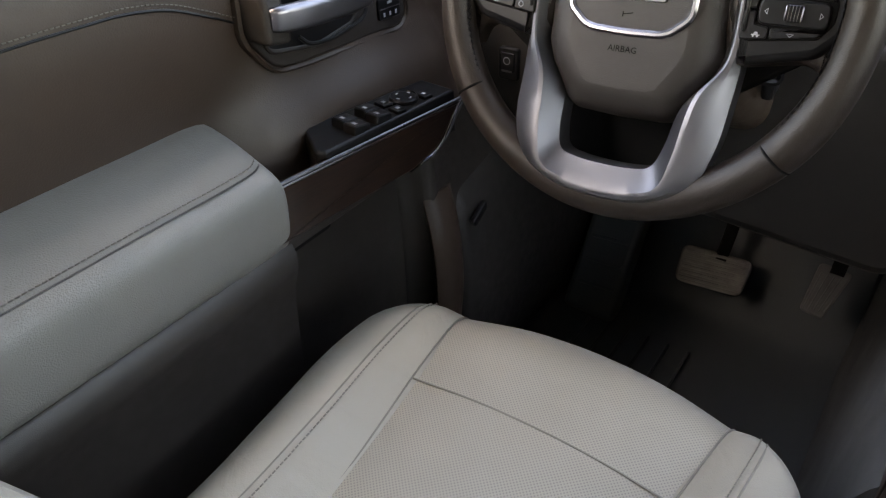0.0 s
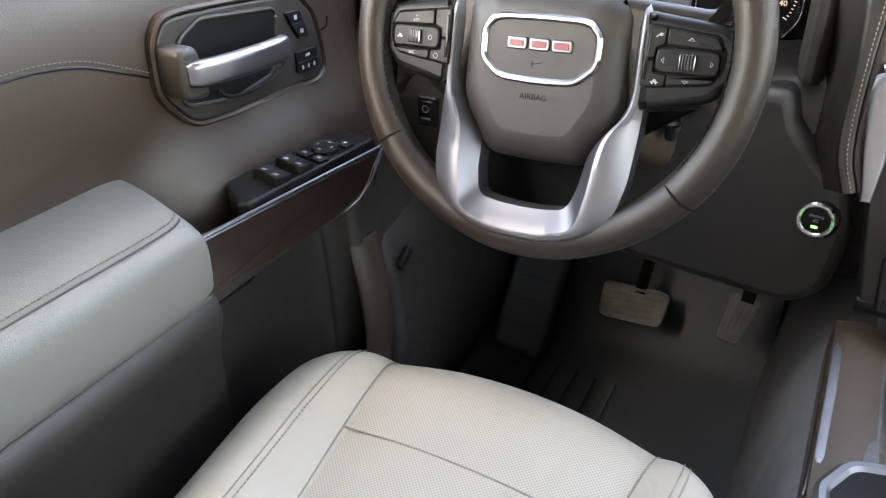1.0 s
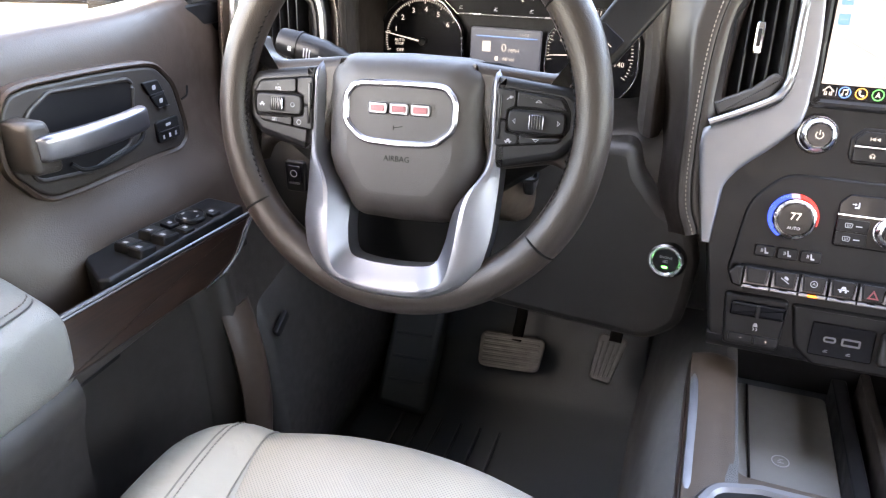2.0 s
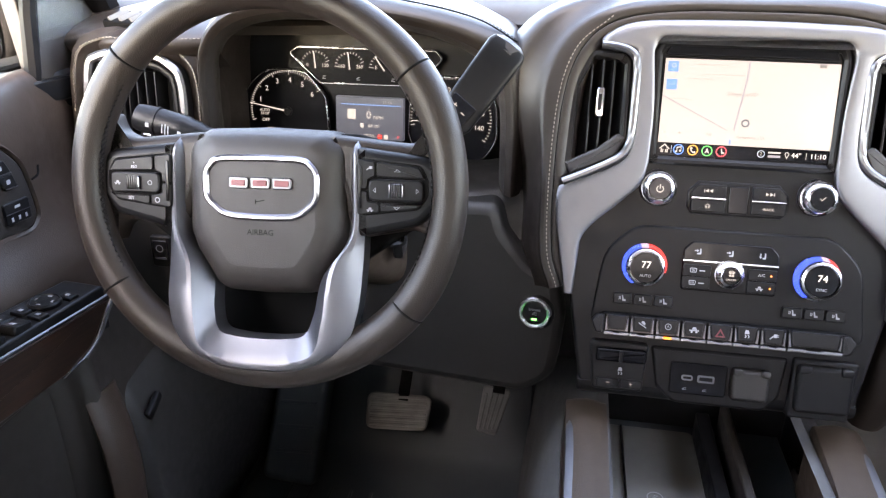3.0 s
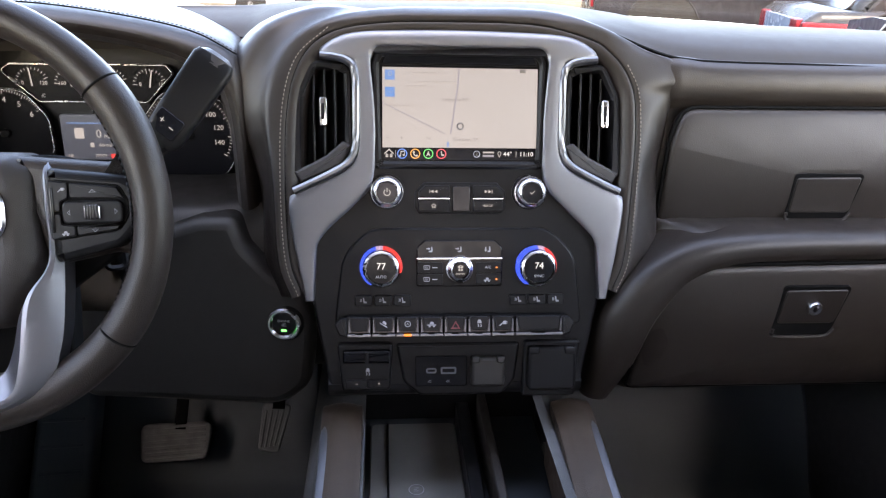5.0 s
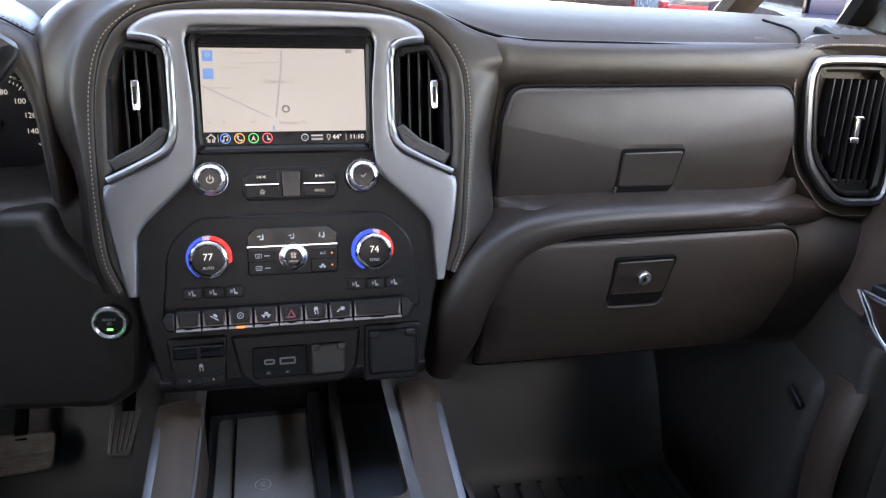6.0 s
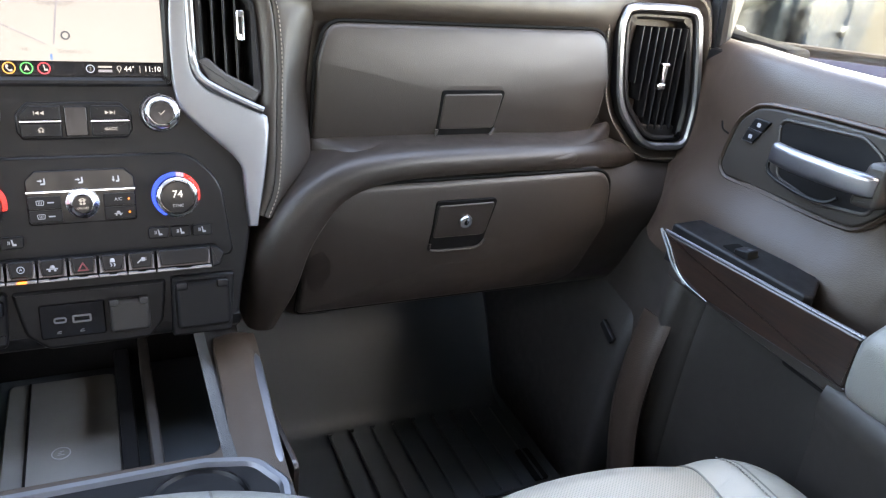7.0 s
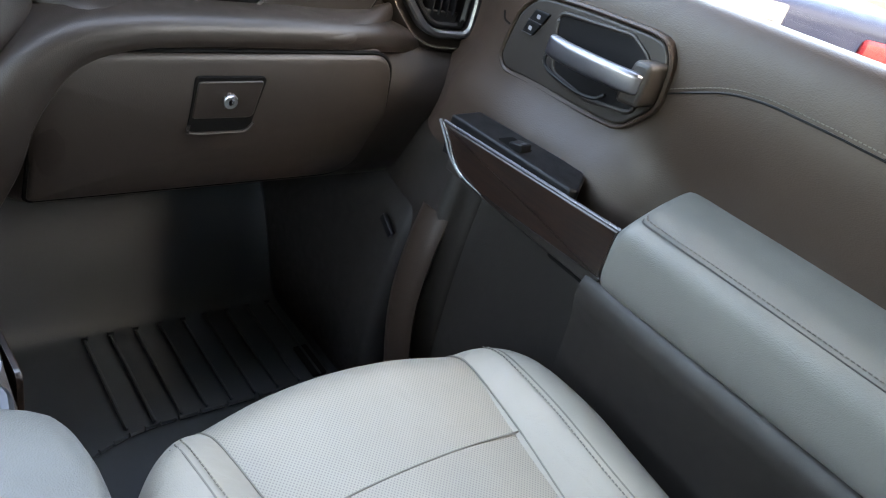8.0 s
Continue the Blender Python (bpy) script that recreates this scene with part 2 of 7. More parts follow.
def rings(bm, loops, m, cap_first=False, cap_last=False):
    """Joins loops of equal count, each a list of (x, y, z), into a skin."""
    vs = [[bm.verts.new(m @ Vector(p)) for p in loop] for loop in loops]
    k = len(vs[0])
    for a, b in zip(vs, vs[1:]):
        for i in range(k):
            bm.faces.new((a[i], a[(i + 1) % k], b[(i + 1) % k], b[i]))
    if cap_first:
        bm.faces.new(vs[0][::-1])
    if cap_last:
        bm.faces.new(vs[-1])
    return vs


def slab(bm, pts, depth, bev, m, z=0.0):
    """A plate with the outline pts, its face at local z, rounded over by bev, and depth thick."""
    pts = ccw(pts)
    loops = [[(x, y, z - depth) for x, y in pts]]
    for s in (0.0, 0.35, 0.7, 1.0):
        a = s * math.pi / 2
        loops.append([(x, y, z - bev * (1 - math.sin(a))) for x, y in inset(pts, bev * (1 - math.cos(a)))])
    rings(bm, loops, m, True, True)
    return bm


def band(bm, outer, width, depth, bev, m, z=0.0, inner=None):
    """A frame with the outline outer and a hole width in from it (or the outline inner, of equal count)."""
    outer = ccw(outer)
    inner = ccw(inner) if inner else inset(outer, width)
    loops = [[(x, y, z - depth) for x, y in outer], [(x, y, z - bev) for x, y in outer]]
    loops.append([(x, y, z) for x, y in inset(outer, bev)])
    loops.append([(x, y, z) for x, y in inset(inner, -bev)])
    loops += [[(x, y, z - bev) for x, y in inner], [(x, y, z - depth) for x, y in inner]]
    rings(bm, loops + [loops[0]], m)
    bmesh.ops.remove_doubles(bm, verts=bm.verts, dist=1e-7)
    return bm


def lathe(bm, prof, m, n=32):
    """Turns a profile of (radius, z) about local z."""
    loops = [[(max(r, 1e-5) * math.cos(2 * math.pi * i / n), max(r, 1e-5) * math.sin(2 * math.pi * i / n), z) for i in range(n)] for r, z in prof]
    rings(bm, loops, m, True, True)
    return bm


def spline(pts, per, closed=False):
    """Catmull-Rom through points, per steps a piece."""
    pts = [Vector(p) for p in pts]
    k, out = len(pts), []
    for i in range(k if closed else k - 1):
        if closed:
            a, b, c, d = (pts[(i + j) % k] for j in (-1, 0, 1, 2))
        else:
            b, c = pts[i], pts[i + 1]
            a = pts[i - 1] if i else b * 2 - c
            d = pts[i + 2] if i + 2 < k else c * 2 - b
        for s in range(per):
            t = s / per
            out.append(((b * 2) + (c - a) * t + (a * 2 - b * 5 + c * 4 - d) * t * t + (b * 3 - a - c * 3 + d) * t ** 3) * 0.5)
    if not closed:
        out.append(pts[-1])
    return out


def loft(bm, rows, su=4, sv=4, back=None, closed=False):
    """A smooth skin through rows of control points; back is the way to its rear face."""
    fine = [spline(r, sv, closed) for r in rows]
    cols = [spline(c, su) for c in zip(*fine)]
    k, n = len(cols), len(cols[0])
    grid = [[bm.verts.new(c[i]) for c in cols] for i in range(n)]
    span = k if closed else k - 1
    for a, b in zip(grid, grid[1:]):
        for i in range(span):
            bm.faces.new((a[i], a[(i + 1) % k], b[(i + 1) % k], b[i]))
    if back:
        rear = [[bm.verts.new(v.co + Vector(back)) for v in row] for row in grid]
        for a, b in zip(rear, rear[1:]):
            for i in range(span):
                bm.faces.new((b[i], b[(i + 1) % k], a[(i + 1) % k], a[i]))
        for j in (0, n - 1):
            for i in range(k - 1):
                bm.faces.new((grid[j][i], grid[j][i + 1], rear[j][i + 1], rear[j][i]))
        for i in (0, k - 1):
            for j in range(n - 1):
                bm.faces.new((grid[j][i], grid[j + 1][i], rear[j + 1][i], rear[j][i]))
    return grid


def tube(bm, path, r, n=10, closed=False, flat=1.0, up=(0, 0, 1)):
    """A round (or flattened) rod along a path; r may be a list."""
    path = [Vector(p) for p in path]
    k = len(path)
    loops = []
    for i, p in enumerate(path):
        a = path[i - 1] if (i or closed) else p
        b = path[(i + 1) % k] if (i + 1 < k or closed) else p
        d = (b - a).normalized()
        s = d.cross(Vector(up))
        s = s.normalized() if s.length > 1e-5 else Vector((1, 0, 0))
        w = s.cross(d)
        rr = r[i] if isinstance(r, (list, tuple)) else r
        loops.append([p + (s * math.cos(2 * math.pi * j / n) + w * flat * math.sin(2 * math.pi * j / n)) * rr for j in range(n)])
    if closed:
        rings(bm, loops + [loops[0]], Matrix.Identity(4))
        bmesh.ops.remove_doubles(bm, verts=bm.verts, dist=1e-6)
    else:
        rings(bm, loops, Matrix.Identity(4), True, True)
    return bm


def block(bm, w, d, h, bev, m):
    """A rounded box about local zero: w along x, d along y, h along z."""
    made = bmesh.ops.create_cube(bm, size=1, matrix=m @ Matrix.Diagonal((w, d, h, 1)))
    if bev:
        edges = {e for v in made["verts"] for e in v.link_edges}
        bmesh.ops.bevel(bm, geom=list(edges), offset=bev, segments=3, profile=0.6, affect="EDGES")
    return bm


def dashes(bm, path, step, length, r):
    """Stitches: short rods along a path."""
    pts = [Vector(p) for p in path]
    run, nxt = 0.0, 0.0
    for a, b in zip(pts, pts[1:]):
        seg = (b - a).length
        if seg < 1e-6:
            continue
        while nxt <= run + seg:
            p = a.lerp(b, (nxt - run) / seg)
            q = p + (b - a).normalized() * length
            tube(bm, [p, q], r, n=5)
            nxt += step
        run += seg
    return bm


def words(body, size, m, mat, parent, name="lettering", align="CENTER", wide=1.0):
    c = bpy.data.curves.new(name, "FONT")
    c.body, c.size, c.align_x, c.align_y, c.extrude, c.resolution_u = body, size, align, "CENTER", 0.0001, 2
    ob = bpy.data.objects.new("draft", c)
    me = bpy.data.meshes.new_from_object(ob)
    bpy.data.objects.remove(ob)
    me.transform(m @ Matrix.Diagonal((wide, 1, 1, 1)))
    return link(name, me, mat, parent)


def B():
    return bmesh.new()


def at(m, x, y, z=0.0, turn=0.0):
    """The frame m moved within itself."""
    return m @ pose(x, y, z, 0, 0, turn)


MIRROR = Matrix.Diagonal((-1, 1, 1, 1))
FLOOR = -0.05

# ---- the cab's shell ----
def shell():
    bm = B()
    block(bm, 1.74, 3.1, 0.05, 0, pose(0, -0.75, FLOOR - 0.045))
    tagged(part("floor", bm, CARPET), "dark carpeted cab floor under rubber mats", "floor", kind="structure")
    bm = B()
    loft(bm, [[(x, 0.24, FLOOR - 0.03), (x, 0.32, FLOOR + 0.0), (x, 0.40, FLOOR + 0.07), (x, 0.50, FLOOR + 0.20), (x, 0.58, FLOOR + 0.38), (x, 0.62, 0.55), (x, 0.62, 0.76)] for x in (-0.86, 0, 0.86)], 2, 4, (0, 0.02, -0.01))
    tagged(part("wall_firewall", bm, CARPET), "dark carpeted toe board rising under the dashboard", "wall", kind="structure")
    bm = B()
    loft(bm, [[(x, y, 1.19 + 0.05 * (1 - (x / 0.75) ** 2) - 0.05 * max(0, (y + 0.2)) * 2) for x in (-0.72, -0.4, 0, 0.4, 0.72)] for y in (-0.22, -0.5, -1.0, -1.7, -2.25)], 3, 3, (0, 0, 0.03))
    tagged(part("ceiling", bm, LINER), "light grey fabric headliner over the cab", "ceiling", kind="structure")
    # unseen rear of the cab, kept dark to cut light from behind
    bm = B()
    block(bm, 1.7, 0.06, 0.95, 0.01, pose(0, -2.28, 0.35))
    block(bm, 0.35, 0.06, 0.42, 0.01, pose(-0.675, -2.28, 1.02))
    block(bm, 0.35, 0.06, 0.42, 0.01, pose(0.675, -2.28, 1.02))
    tagged(part("wall_rear", bm, DARK), "dark rear cab wall below a back window", "wall", kind="structure")
    for s in (-1, 1):
        side = "left" if s < 0 else "right"
        bm = B()
        out = 0.045 if s > 0 else 0.0
        tube(bm, spline([(s * 0.86 + out, 0.62, 0.70), (s * 0.84 + out, 0.42, 0.86), (s * 0.80 + out, 0.14, 1.04), (s * 0.73 + out, -0.24, 1.20)], 4), 0.040, 8, flat=0.6)
        tagged(part("trim_pillar_" + side, bm, PILLAR), "beige-brown windscreen pillar trim", "trim", kind="structure")
        # added block stops light leaking past the dashboard end; black keeps the gap dark
        bm = B()
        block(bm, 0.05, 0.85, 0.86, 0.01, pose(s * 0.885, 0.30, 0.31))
        tagged(part("wall_leak_block_" + side, bm, VOID), "added black block closing a light leak at the dashboard end", "wall", kind="structure")
        bm = B()
        block(bm, 0.10, 0.16, 1.3, 0.02, pose(s * 0.82, -1.24, 0.55, 0, s * -6))
        block(bm, 0.08, 1.0, 0.85, 0.02, pose(s * 0.84, -1.80, 0.32))
        block(bm, 0.10, 0.2, 0.6, 0.02, pose(s * 0.80, -2.2, 0.95))
        tagged(part("wall_" + side, bm, DARK), "dark brown rear door and centre pillar trim", "wall", kind="structure")
        # unseen rail, widened outward to shade the armrests from the sun
        bm = B()
        loft(bm, [[(s * 0.70, y, 1.21), (s * 0.745, y, 1.18), (s * 0.765, y, 1.14), (s * 0.80, y, 1.12), (s * 0.88, y, 1.13)] for y in (-0.20, -0.5, -1.2, -2.2)], 2, 3, (0, 0, 0.06))
        tagged(part("trim_roof_rail_" + side, bm, LINER), "unseen grey roof rail, widened to keep sun off the armrests", "trim", kind="structure")
        bm = B()
        loft(bm, [[(s * 0.86, y, 0.70), (s * 0.84, y, 0.95), (s * 0.80, y, 1.18)] for y in (-1.22, -1.7, -2.26)], 2, 3, (s * 0.004, 0, 0))
        tagged(part("window_rear_" + side, bm, TINTED), "unseen rear door window glass, tinted to cut rear light", "window", kind="structure")
    bm = B()
    block(bm, 1.1, 0.005, 0.5, 0, pose(0, -2.29, 1.0))
    tagged(part("window_back", bm, TINTED), "unseen back window glass, tinted to cut rear light", "window", kind="structure")
    bm = B()
    loft(bm, [[(x * 0.86, 0.66, 0.77 - 0.02 * x * x), (x * 0.79, 0.24, 1.0), (x * 0.71, -0.22, 1.205)] for x in (-1, -0.5, 0, 0.5, 1)], 3, 4, (0, 0.003, 0.003))
    wind = tagged(part("window_windscreen", bm, GLASS), "clear laminated windscreen glass above the dashboard", "window", kind="structure")
    wind.visible_shadow = False


# ---- dashboard ----
def dashboard():
    d = thing("dashboard", (0, 0.1, 0.35), "dark brown soft-touch truck dashboard with pale stitching", "dashboard")
    # top, from the windscreen to the seam over the fascia
    rows = []
    for x, crest, lip in ((-0.86, 0.805, 0.77), (-0.70, 0.812, 0.775), (-0.30, 0.818, 0.79), (-0.20, 0.826, 0.80), (0, 0.830, 0.818), (0.10, 0.831, 0.824), (0.14, 0.830, 0.824), (0.17, 0.828, 0.8165), (0.20, 0.825, 0.8050), (0.23, 0.821, 0.7945), (0.262, 0.816, 0.7868), (0.31, 0.811, 0.7835), (0.42, 0.808, 0.782), (0.52, 0.806, 0.780), (0.66, 0.803, 0.778), (0.86, 0.795, 0.765)):
        far = 0.085 if x < -0.25 else 0.03 if x < 0.12 else 0.0
        rows.append([(x, 0.63, crest - 0.06), (x, 0.42, crest - 0.02), (x, 0.22, crest), (x, 0.10 + far, crest - 0.001), (x, 0.04 + far, lip + 0.55 * (crest - lip)), (x, 0.012 + far, lip)])
    bm = B()
    loft(bm, rows, 4, 4, (0, 0.004, -0.012))
    part("top_pad", bm, DASH_TOP, d)
    bm = B()
    loft(bm, [[(x, y + dy, z + dz) for y, z in ((0.03, 0.740), (0.008, 0.757), (0.006, 0.768), (0.02, 0.778), (0.06, 0.789), (0.14, 0.803), (0.24, 0.812))] for x, dy, dz in ((-0.87, 0.05, -0.012), (-0.80, 0.02, -0.004), (-0.74, 0.0, 0.0), (-0.68, 0.0, 0.0), (-0.625, 0.03, 0.0))], 4, 4, (0, 0.01, -0.01))
    pad = part("end_pad", bm, BROWN, d)
    part("stitching", dashes(B(), spline([(x, y, z) for x, y, z in ((-0.80, 0.026, 0.7665), (-0.74, 0.006, 0.7705), (-0.69, 0.006, 0.7705), (-0.64, 0.026, 0.7705))], 6), 0.0048, 0.0028, 0.0006), STITCH, pad)
    bm = B()
    tube(bm, spline([(x, 0.0105, z - 0.0005) for x, z in ((0.16, 0.8190), (0.17, 0.8165), (0.20, 0.8050), (0.23, 0.7945), (0.262, 0.7868), (0.31, 0.7835), (0.42, 0.782), (0.52, 0.780), (0.66, 0.778))], 6), 0.0020, 6)
    part("pad_seam", bm, VOID, d)
    part("pad_seam", tube(B(), spline([(0.662, 0.0105, 0.7785), (0.674, 0.030, 0.7890), (0.676, 0.055, 0.7975), (0.664, 0.10, 0.8035)], 6), 0.0016, 6), VOID, d)
    words("AIRBAG", 0.0105, pose(0.608, 0.027, 0.7880, 26), KICK, d)
    # passenger fascia
    prof = [(0.012, 0.783), (0.001, 0.775), (-0.004, 0.757), (-0.002, 0.742), (0.006, 0.731), (0.008, 0.720), (-0.002, 0.66), (0.0, 0.612), (-0.012, 0.600), (-0.04, 0.597), (-0.064, 0.592), (-0.076, 0.580), (-0.072, 0.568), (-0.060, 0.562), (-0.064, 0.50), (-0.056, 0.43), (-0.022, 0.36), (0.03, 0.335), (0.20, 0.34), (0.40, 0.36)]
    rows = []
    for x, flat in ((0.206, 0.0), (0.235, 0.0), (0.255, 0.0), (0.275, 0.0), (0.31, 0.0), (0.45, 0.0), (0.57, 0.0), (0.61, 0.10), (0.65, 0.38), (0.69, 0.72), (0.73, 1.0), (0.86, 1.0)):
        row = []
        for y, z in prof:
            ey = -0.005 if z > 0.56 else y
            yy = y + (ey - y) * flat
            if flat and z > 0.55:
                yy = y + (0.015 - y) * flat
            yy += 0.050 * max(0.0, (0.258 - x) / 0.05) ** 2
            if 0.555 < z < 0.605:
                yy += (0.004 - yy) * max(0.0, min(1.0, (0.315 - x) / 0.085))
            lift = 0.010 * max(0.0, min(1.0, (0.33 - x) / 0.124)) * max(0.0, (z - 0.742) / 0.041)
            row.append((x, yy, z + lift + 0.012 * flat * (0.4 < z < 0.6)))
        rows.append(row)
    bm = B()
    loft(bm, rows, 4, 3, (0, 0.012, 0))
    part("passenger_fascia", bm, BROWN, d)
    # upper and lower storage doors
    m = plane(0, -0.004, 0.66, 2)
    lid = rounded([(0.254, -0.101, 0.006), (0.641, -0.082, 0.02), (0.658, -0.040, 0.03), (0.664, 0.010, 0.03), (0.655, 0.072, 0.026), (0.270, 0.070, 0.026), (0.257, 0.03, 0.02)], 0.02, 6)
    door = part("upper_glove_door", pillow(lid, m, 0.030, 0.0055, 0.002, 0.014), BROWN, d)
    gap(door, lid, m, 0.014)
    latch(door, at(m, 0.456, -0.034, 0.0199) @ pose(0, 0, 0, 4.2), 0.092, 0.062, False)
    m = plane(0, -0.070, 0.545, -14)
    lid = rounded([(0.238, -0.19, 0.01), (0.652, -0.19, 0.05), (0.668, -0.062, 0.03), (0.656, 0.0165, 0.034), (0.243, 0.0120, 0.030)], 0.02, 8)
    door = part("lower_glove_door", pillow(lid, m, 0.030, 0.0055, 0.002, 0.018), LID, d, "lower lid in a lightened copy of the dash brown")
    gap(door, lid, m, 0.018)
    latch(door, at(m, 0.437, -0.043, 0.0214) @ pose(0, 0, 0, -8), 0.088, 0.072, True)
    # the moulded ridge that runs along the fascia and down the stack's side
    bm = B()
    sec = [(0.012, 0.012), (-0.016, 0.0105), (-0.028, 0.003), (-0.0315, -0.008), (-0.0295, -0.020), (-0.018, -0.0265), (0.05, -0.0265), (0.05, 0.012)]
    rows = []
    for x, y, z, ax, az, w in ((0.86, 0.070, 0.548, 0, 1, 0.7), (0.78, 0.030, 0.553, 0, 1, 0.8), (0.70, -0.006, 0.570, 0, 1, 0.9), (0.63, -0.034, 0.582, 0, 1, 0.9), (0.54, -0.046, 0.587, 0, 1, 0.9), (0.42, -0.049, 0.5875, 0, 1, 0.9), (0.33, -0.054, 0.5850, 0, 1, 0.95), (0.268, -0.057, 0.570, -0.35, 0.95, 1.15), (0.222, -0.060, 0.532, -0.80, 0.62, 1.45), (0.196, -0.060, 0.485, -1, 0.15, 1.60), (0.188, -0.052, 0.43, -1, 0.1, 1.4), (0.180, -0.030, 0.365, -1, 0.1, 0.9)):
        rows.append([(x + ax * b * w, y + a, z + az * b * w) for a, b in sec])
    loft(bm, rows, 5, 4, closed=True)
    part("moulded_ridge", bm, BROWN, d)
    # knee panel under the wheel
    prof = [(0.10, 0.612), (0.02, 0.606), (-0.006, 0.592), (-0.022, 0.55), (-0.028, 0.48), (-0.018, 0.415), (0.012, 0.368), (0.06, 0.350), (0.14, 0.345), (0.40, 0.36)]
    bm = B()
    loft(bm, [[(x, y + dy, z) for y, z in prof] for x, dy in ((-0.86, 0.0), (-0.74, 0.0), (-0.6, 0.0), (-0.4, 0.0), (-0.30, 0.0), (-0.26, 0.02), (-0.15, 0.02))], 3, 4, (0, 0.012, 0))
    part("knee_panel", bm, KNEE, d)
    pod = rounded([(-0.300, 0.10), (-0.258, 0.10, 0.02), (-0.247, 0.066, 0.03), (-0.217, 0.030, 0.03), (-0.181, 0.008, 0.03), (-0.169, -0.035, 0.03), (-0.172, -0.08), (-0.178, -0.125, 0.04), (-0.215, -0.152, 0.05), (-0.46, -0.135, 0.02), (-0.46, 0.05, 0.02)], 0.02, 6)
    part("start_button_pod", slab(B(), pod, 0.05, 0.014, plane(0, -0.033, 0.50, 3)), KNEE, d, sharp=60)
    brake = plane(-0.700, -0.027, 0.503, 0)
    sw = part("parking_brake_switch", slab(B(), rect(0.030, 0.044, 0.005), 0.012, 0.002, brake, 0.006), BLACK, d, "black switch with a round mark")
    part("switch_rocker", slab(B(), rect(0.021, 0.026, 0.003), 0.006, 0.0015, at(brake, 0, 0.004), 0.009), GLOSS, sw)
    part("mark", band(B(), disc(0.0052, 0, 0.006, 20), 0.001, 0.0004, 0.0001, brake, 0.0095), GREY_INK, sw)
    part("mark", slab(B(), rect(0.016, 0.003, 0.001), 0.002, 0.0003, at(brake, 0, -0.008), 0.0092), SILVER, sw)
    return d


def bulge(lid, y, amount):
    lo, hi = min(p[1] for p in lid), max(p[1] for p in lid)
    return amount * (1 - ((2 * y - lo - hi) / (hi - lo)) ** 2)


def pillow(lid, m, depth, bev, rise, swell):
    """A lid whose face swells softly towards its middle; swell curves it from top to bottom."""
    lid = ccw(lid)
    cx, cy = (min(p[0] for p in lid) + max(p[0] for p in lid)) / 2, (min(p[1] for p in lid) + max(p[1] for p in lid)) / 2
    top = inset(lid, bev)
    loops = [[(x, y, -depth) for x, y in lid]]
    for a in (0.0, 30.0, 60.0, 90.0):
        d = bev * (1 - math.cos(radians(a)))
        loops.append([(x, y, 0.005 - bev * (1 - math.sin(radians(a))) + bulge(lid, y, swell)) for x, y in inset(lid, d)])
    for f in (0.94, 0.85, 0.72, 0.56, 0.38, 0.2):
        loops.append([(cx + (x - cx) * f, cy + (y - cy) * f, 0.005 + rise * (1 - f * f) + bulge(lid, cy + (y - cy) * f, swell)) for x, y in top])
    bm = B()
    rings(bm, loops, m, True, True)
    return bm


def gap(door, lid, m, swell=0.0):
    """The dark joint round a lid."""
    path = [m @ Vector((x, y, 0.0002 + 0.8 * bulge(lid, y, swell))) for x, y in inset(ccw(lid), -0.0016)]
    part("door_gap", tube(B(), path, 0.0024, 6, closed=True), VOID, door)


def latch(door, m, w, h, keyed):
    out = rounded([(-w / 2, -h / 2), (w / 2 - 0.012, -h / 2, 0.014), (w / 2, h / 2), (-w / 2 + 0.003, h / 2)], 0.006)
    # flat near-black plate paints the shade of the recess
    cup = part("latch_recess", slab(B(), out, 0.006, 0.0006, m, 0.0008), VOID, door)
    low = -h / 2 + (0.020 if keyed else 0.012)
    part("latch_handle", slab(B(), rounded([(-w / 2 + 0.004, low), (w / 2 - 0.011, low, 0.008), (w / 2 - 0.004, h / 2 - 0.004), (-w / 2 + 0.006, h / 2 - 0.005)], 0.004), 0.008, 0.0016, m, 0.0024), BROWN, cup)
    part("finger_slope", slab(B(), rounded([(-w / 2 + 0.005, -h / 2 + 0.005), (w / 2 - 0.016, -h / 2 + 0.005, 0.010), (w / 2 - 0.012, low - 0.0015), (-w / 2 + 0.005, low - 0.0015)], 0.003), 0.004, 0.001, m @ pose(0, 0, 0.0010, 4), 0.0006), KNEE, cup)
    bm = B()
    tube(bm, [m @ Vector(p) for p in spline([(-w / 2 + 0.001, -h / 2 + 0.012, 0.002), (-w / 2 + 0.004, -h / 2 + 0.002, 0.003), (0, -h / 2 + 0.001, 0.003), (w / 2 - 0.018, -h / 2 + 0.002, 0.003), (w / 2 - 0.008, -h / 2 + 0.012, 0.002)], 4)], 0.0022, 8)
    part("latch_lip", bm, BROWN, cup)
    if keyed:
        lathe(b := B(), [(0.0088, 0.0), (0.0092, 0.006), (0.0080, 0.0085), (0.0035, 0.0085), (0.003, 0.007), (0.0001, 0.007)], at(m, 0, 0.008), 28)
        part("lock_cylinder", b, KNURL, cup, "round bright metal lock")
        part("keyhole", slab(B(), rect(0.0016, 0.007, 0.0004), 0.002, 0.0002, at(m, 0, 0.008), 0.0094), VOID, cup)


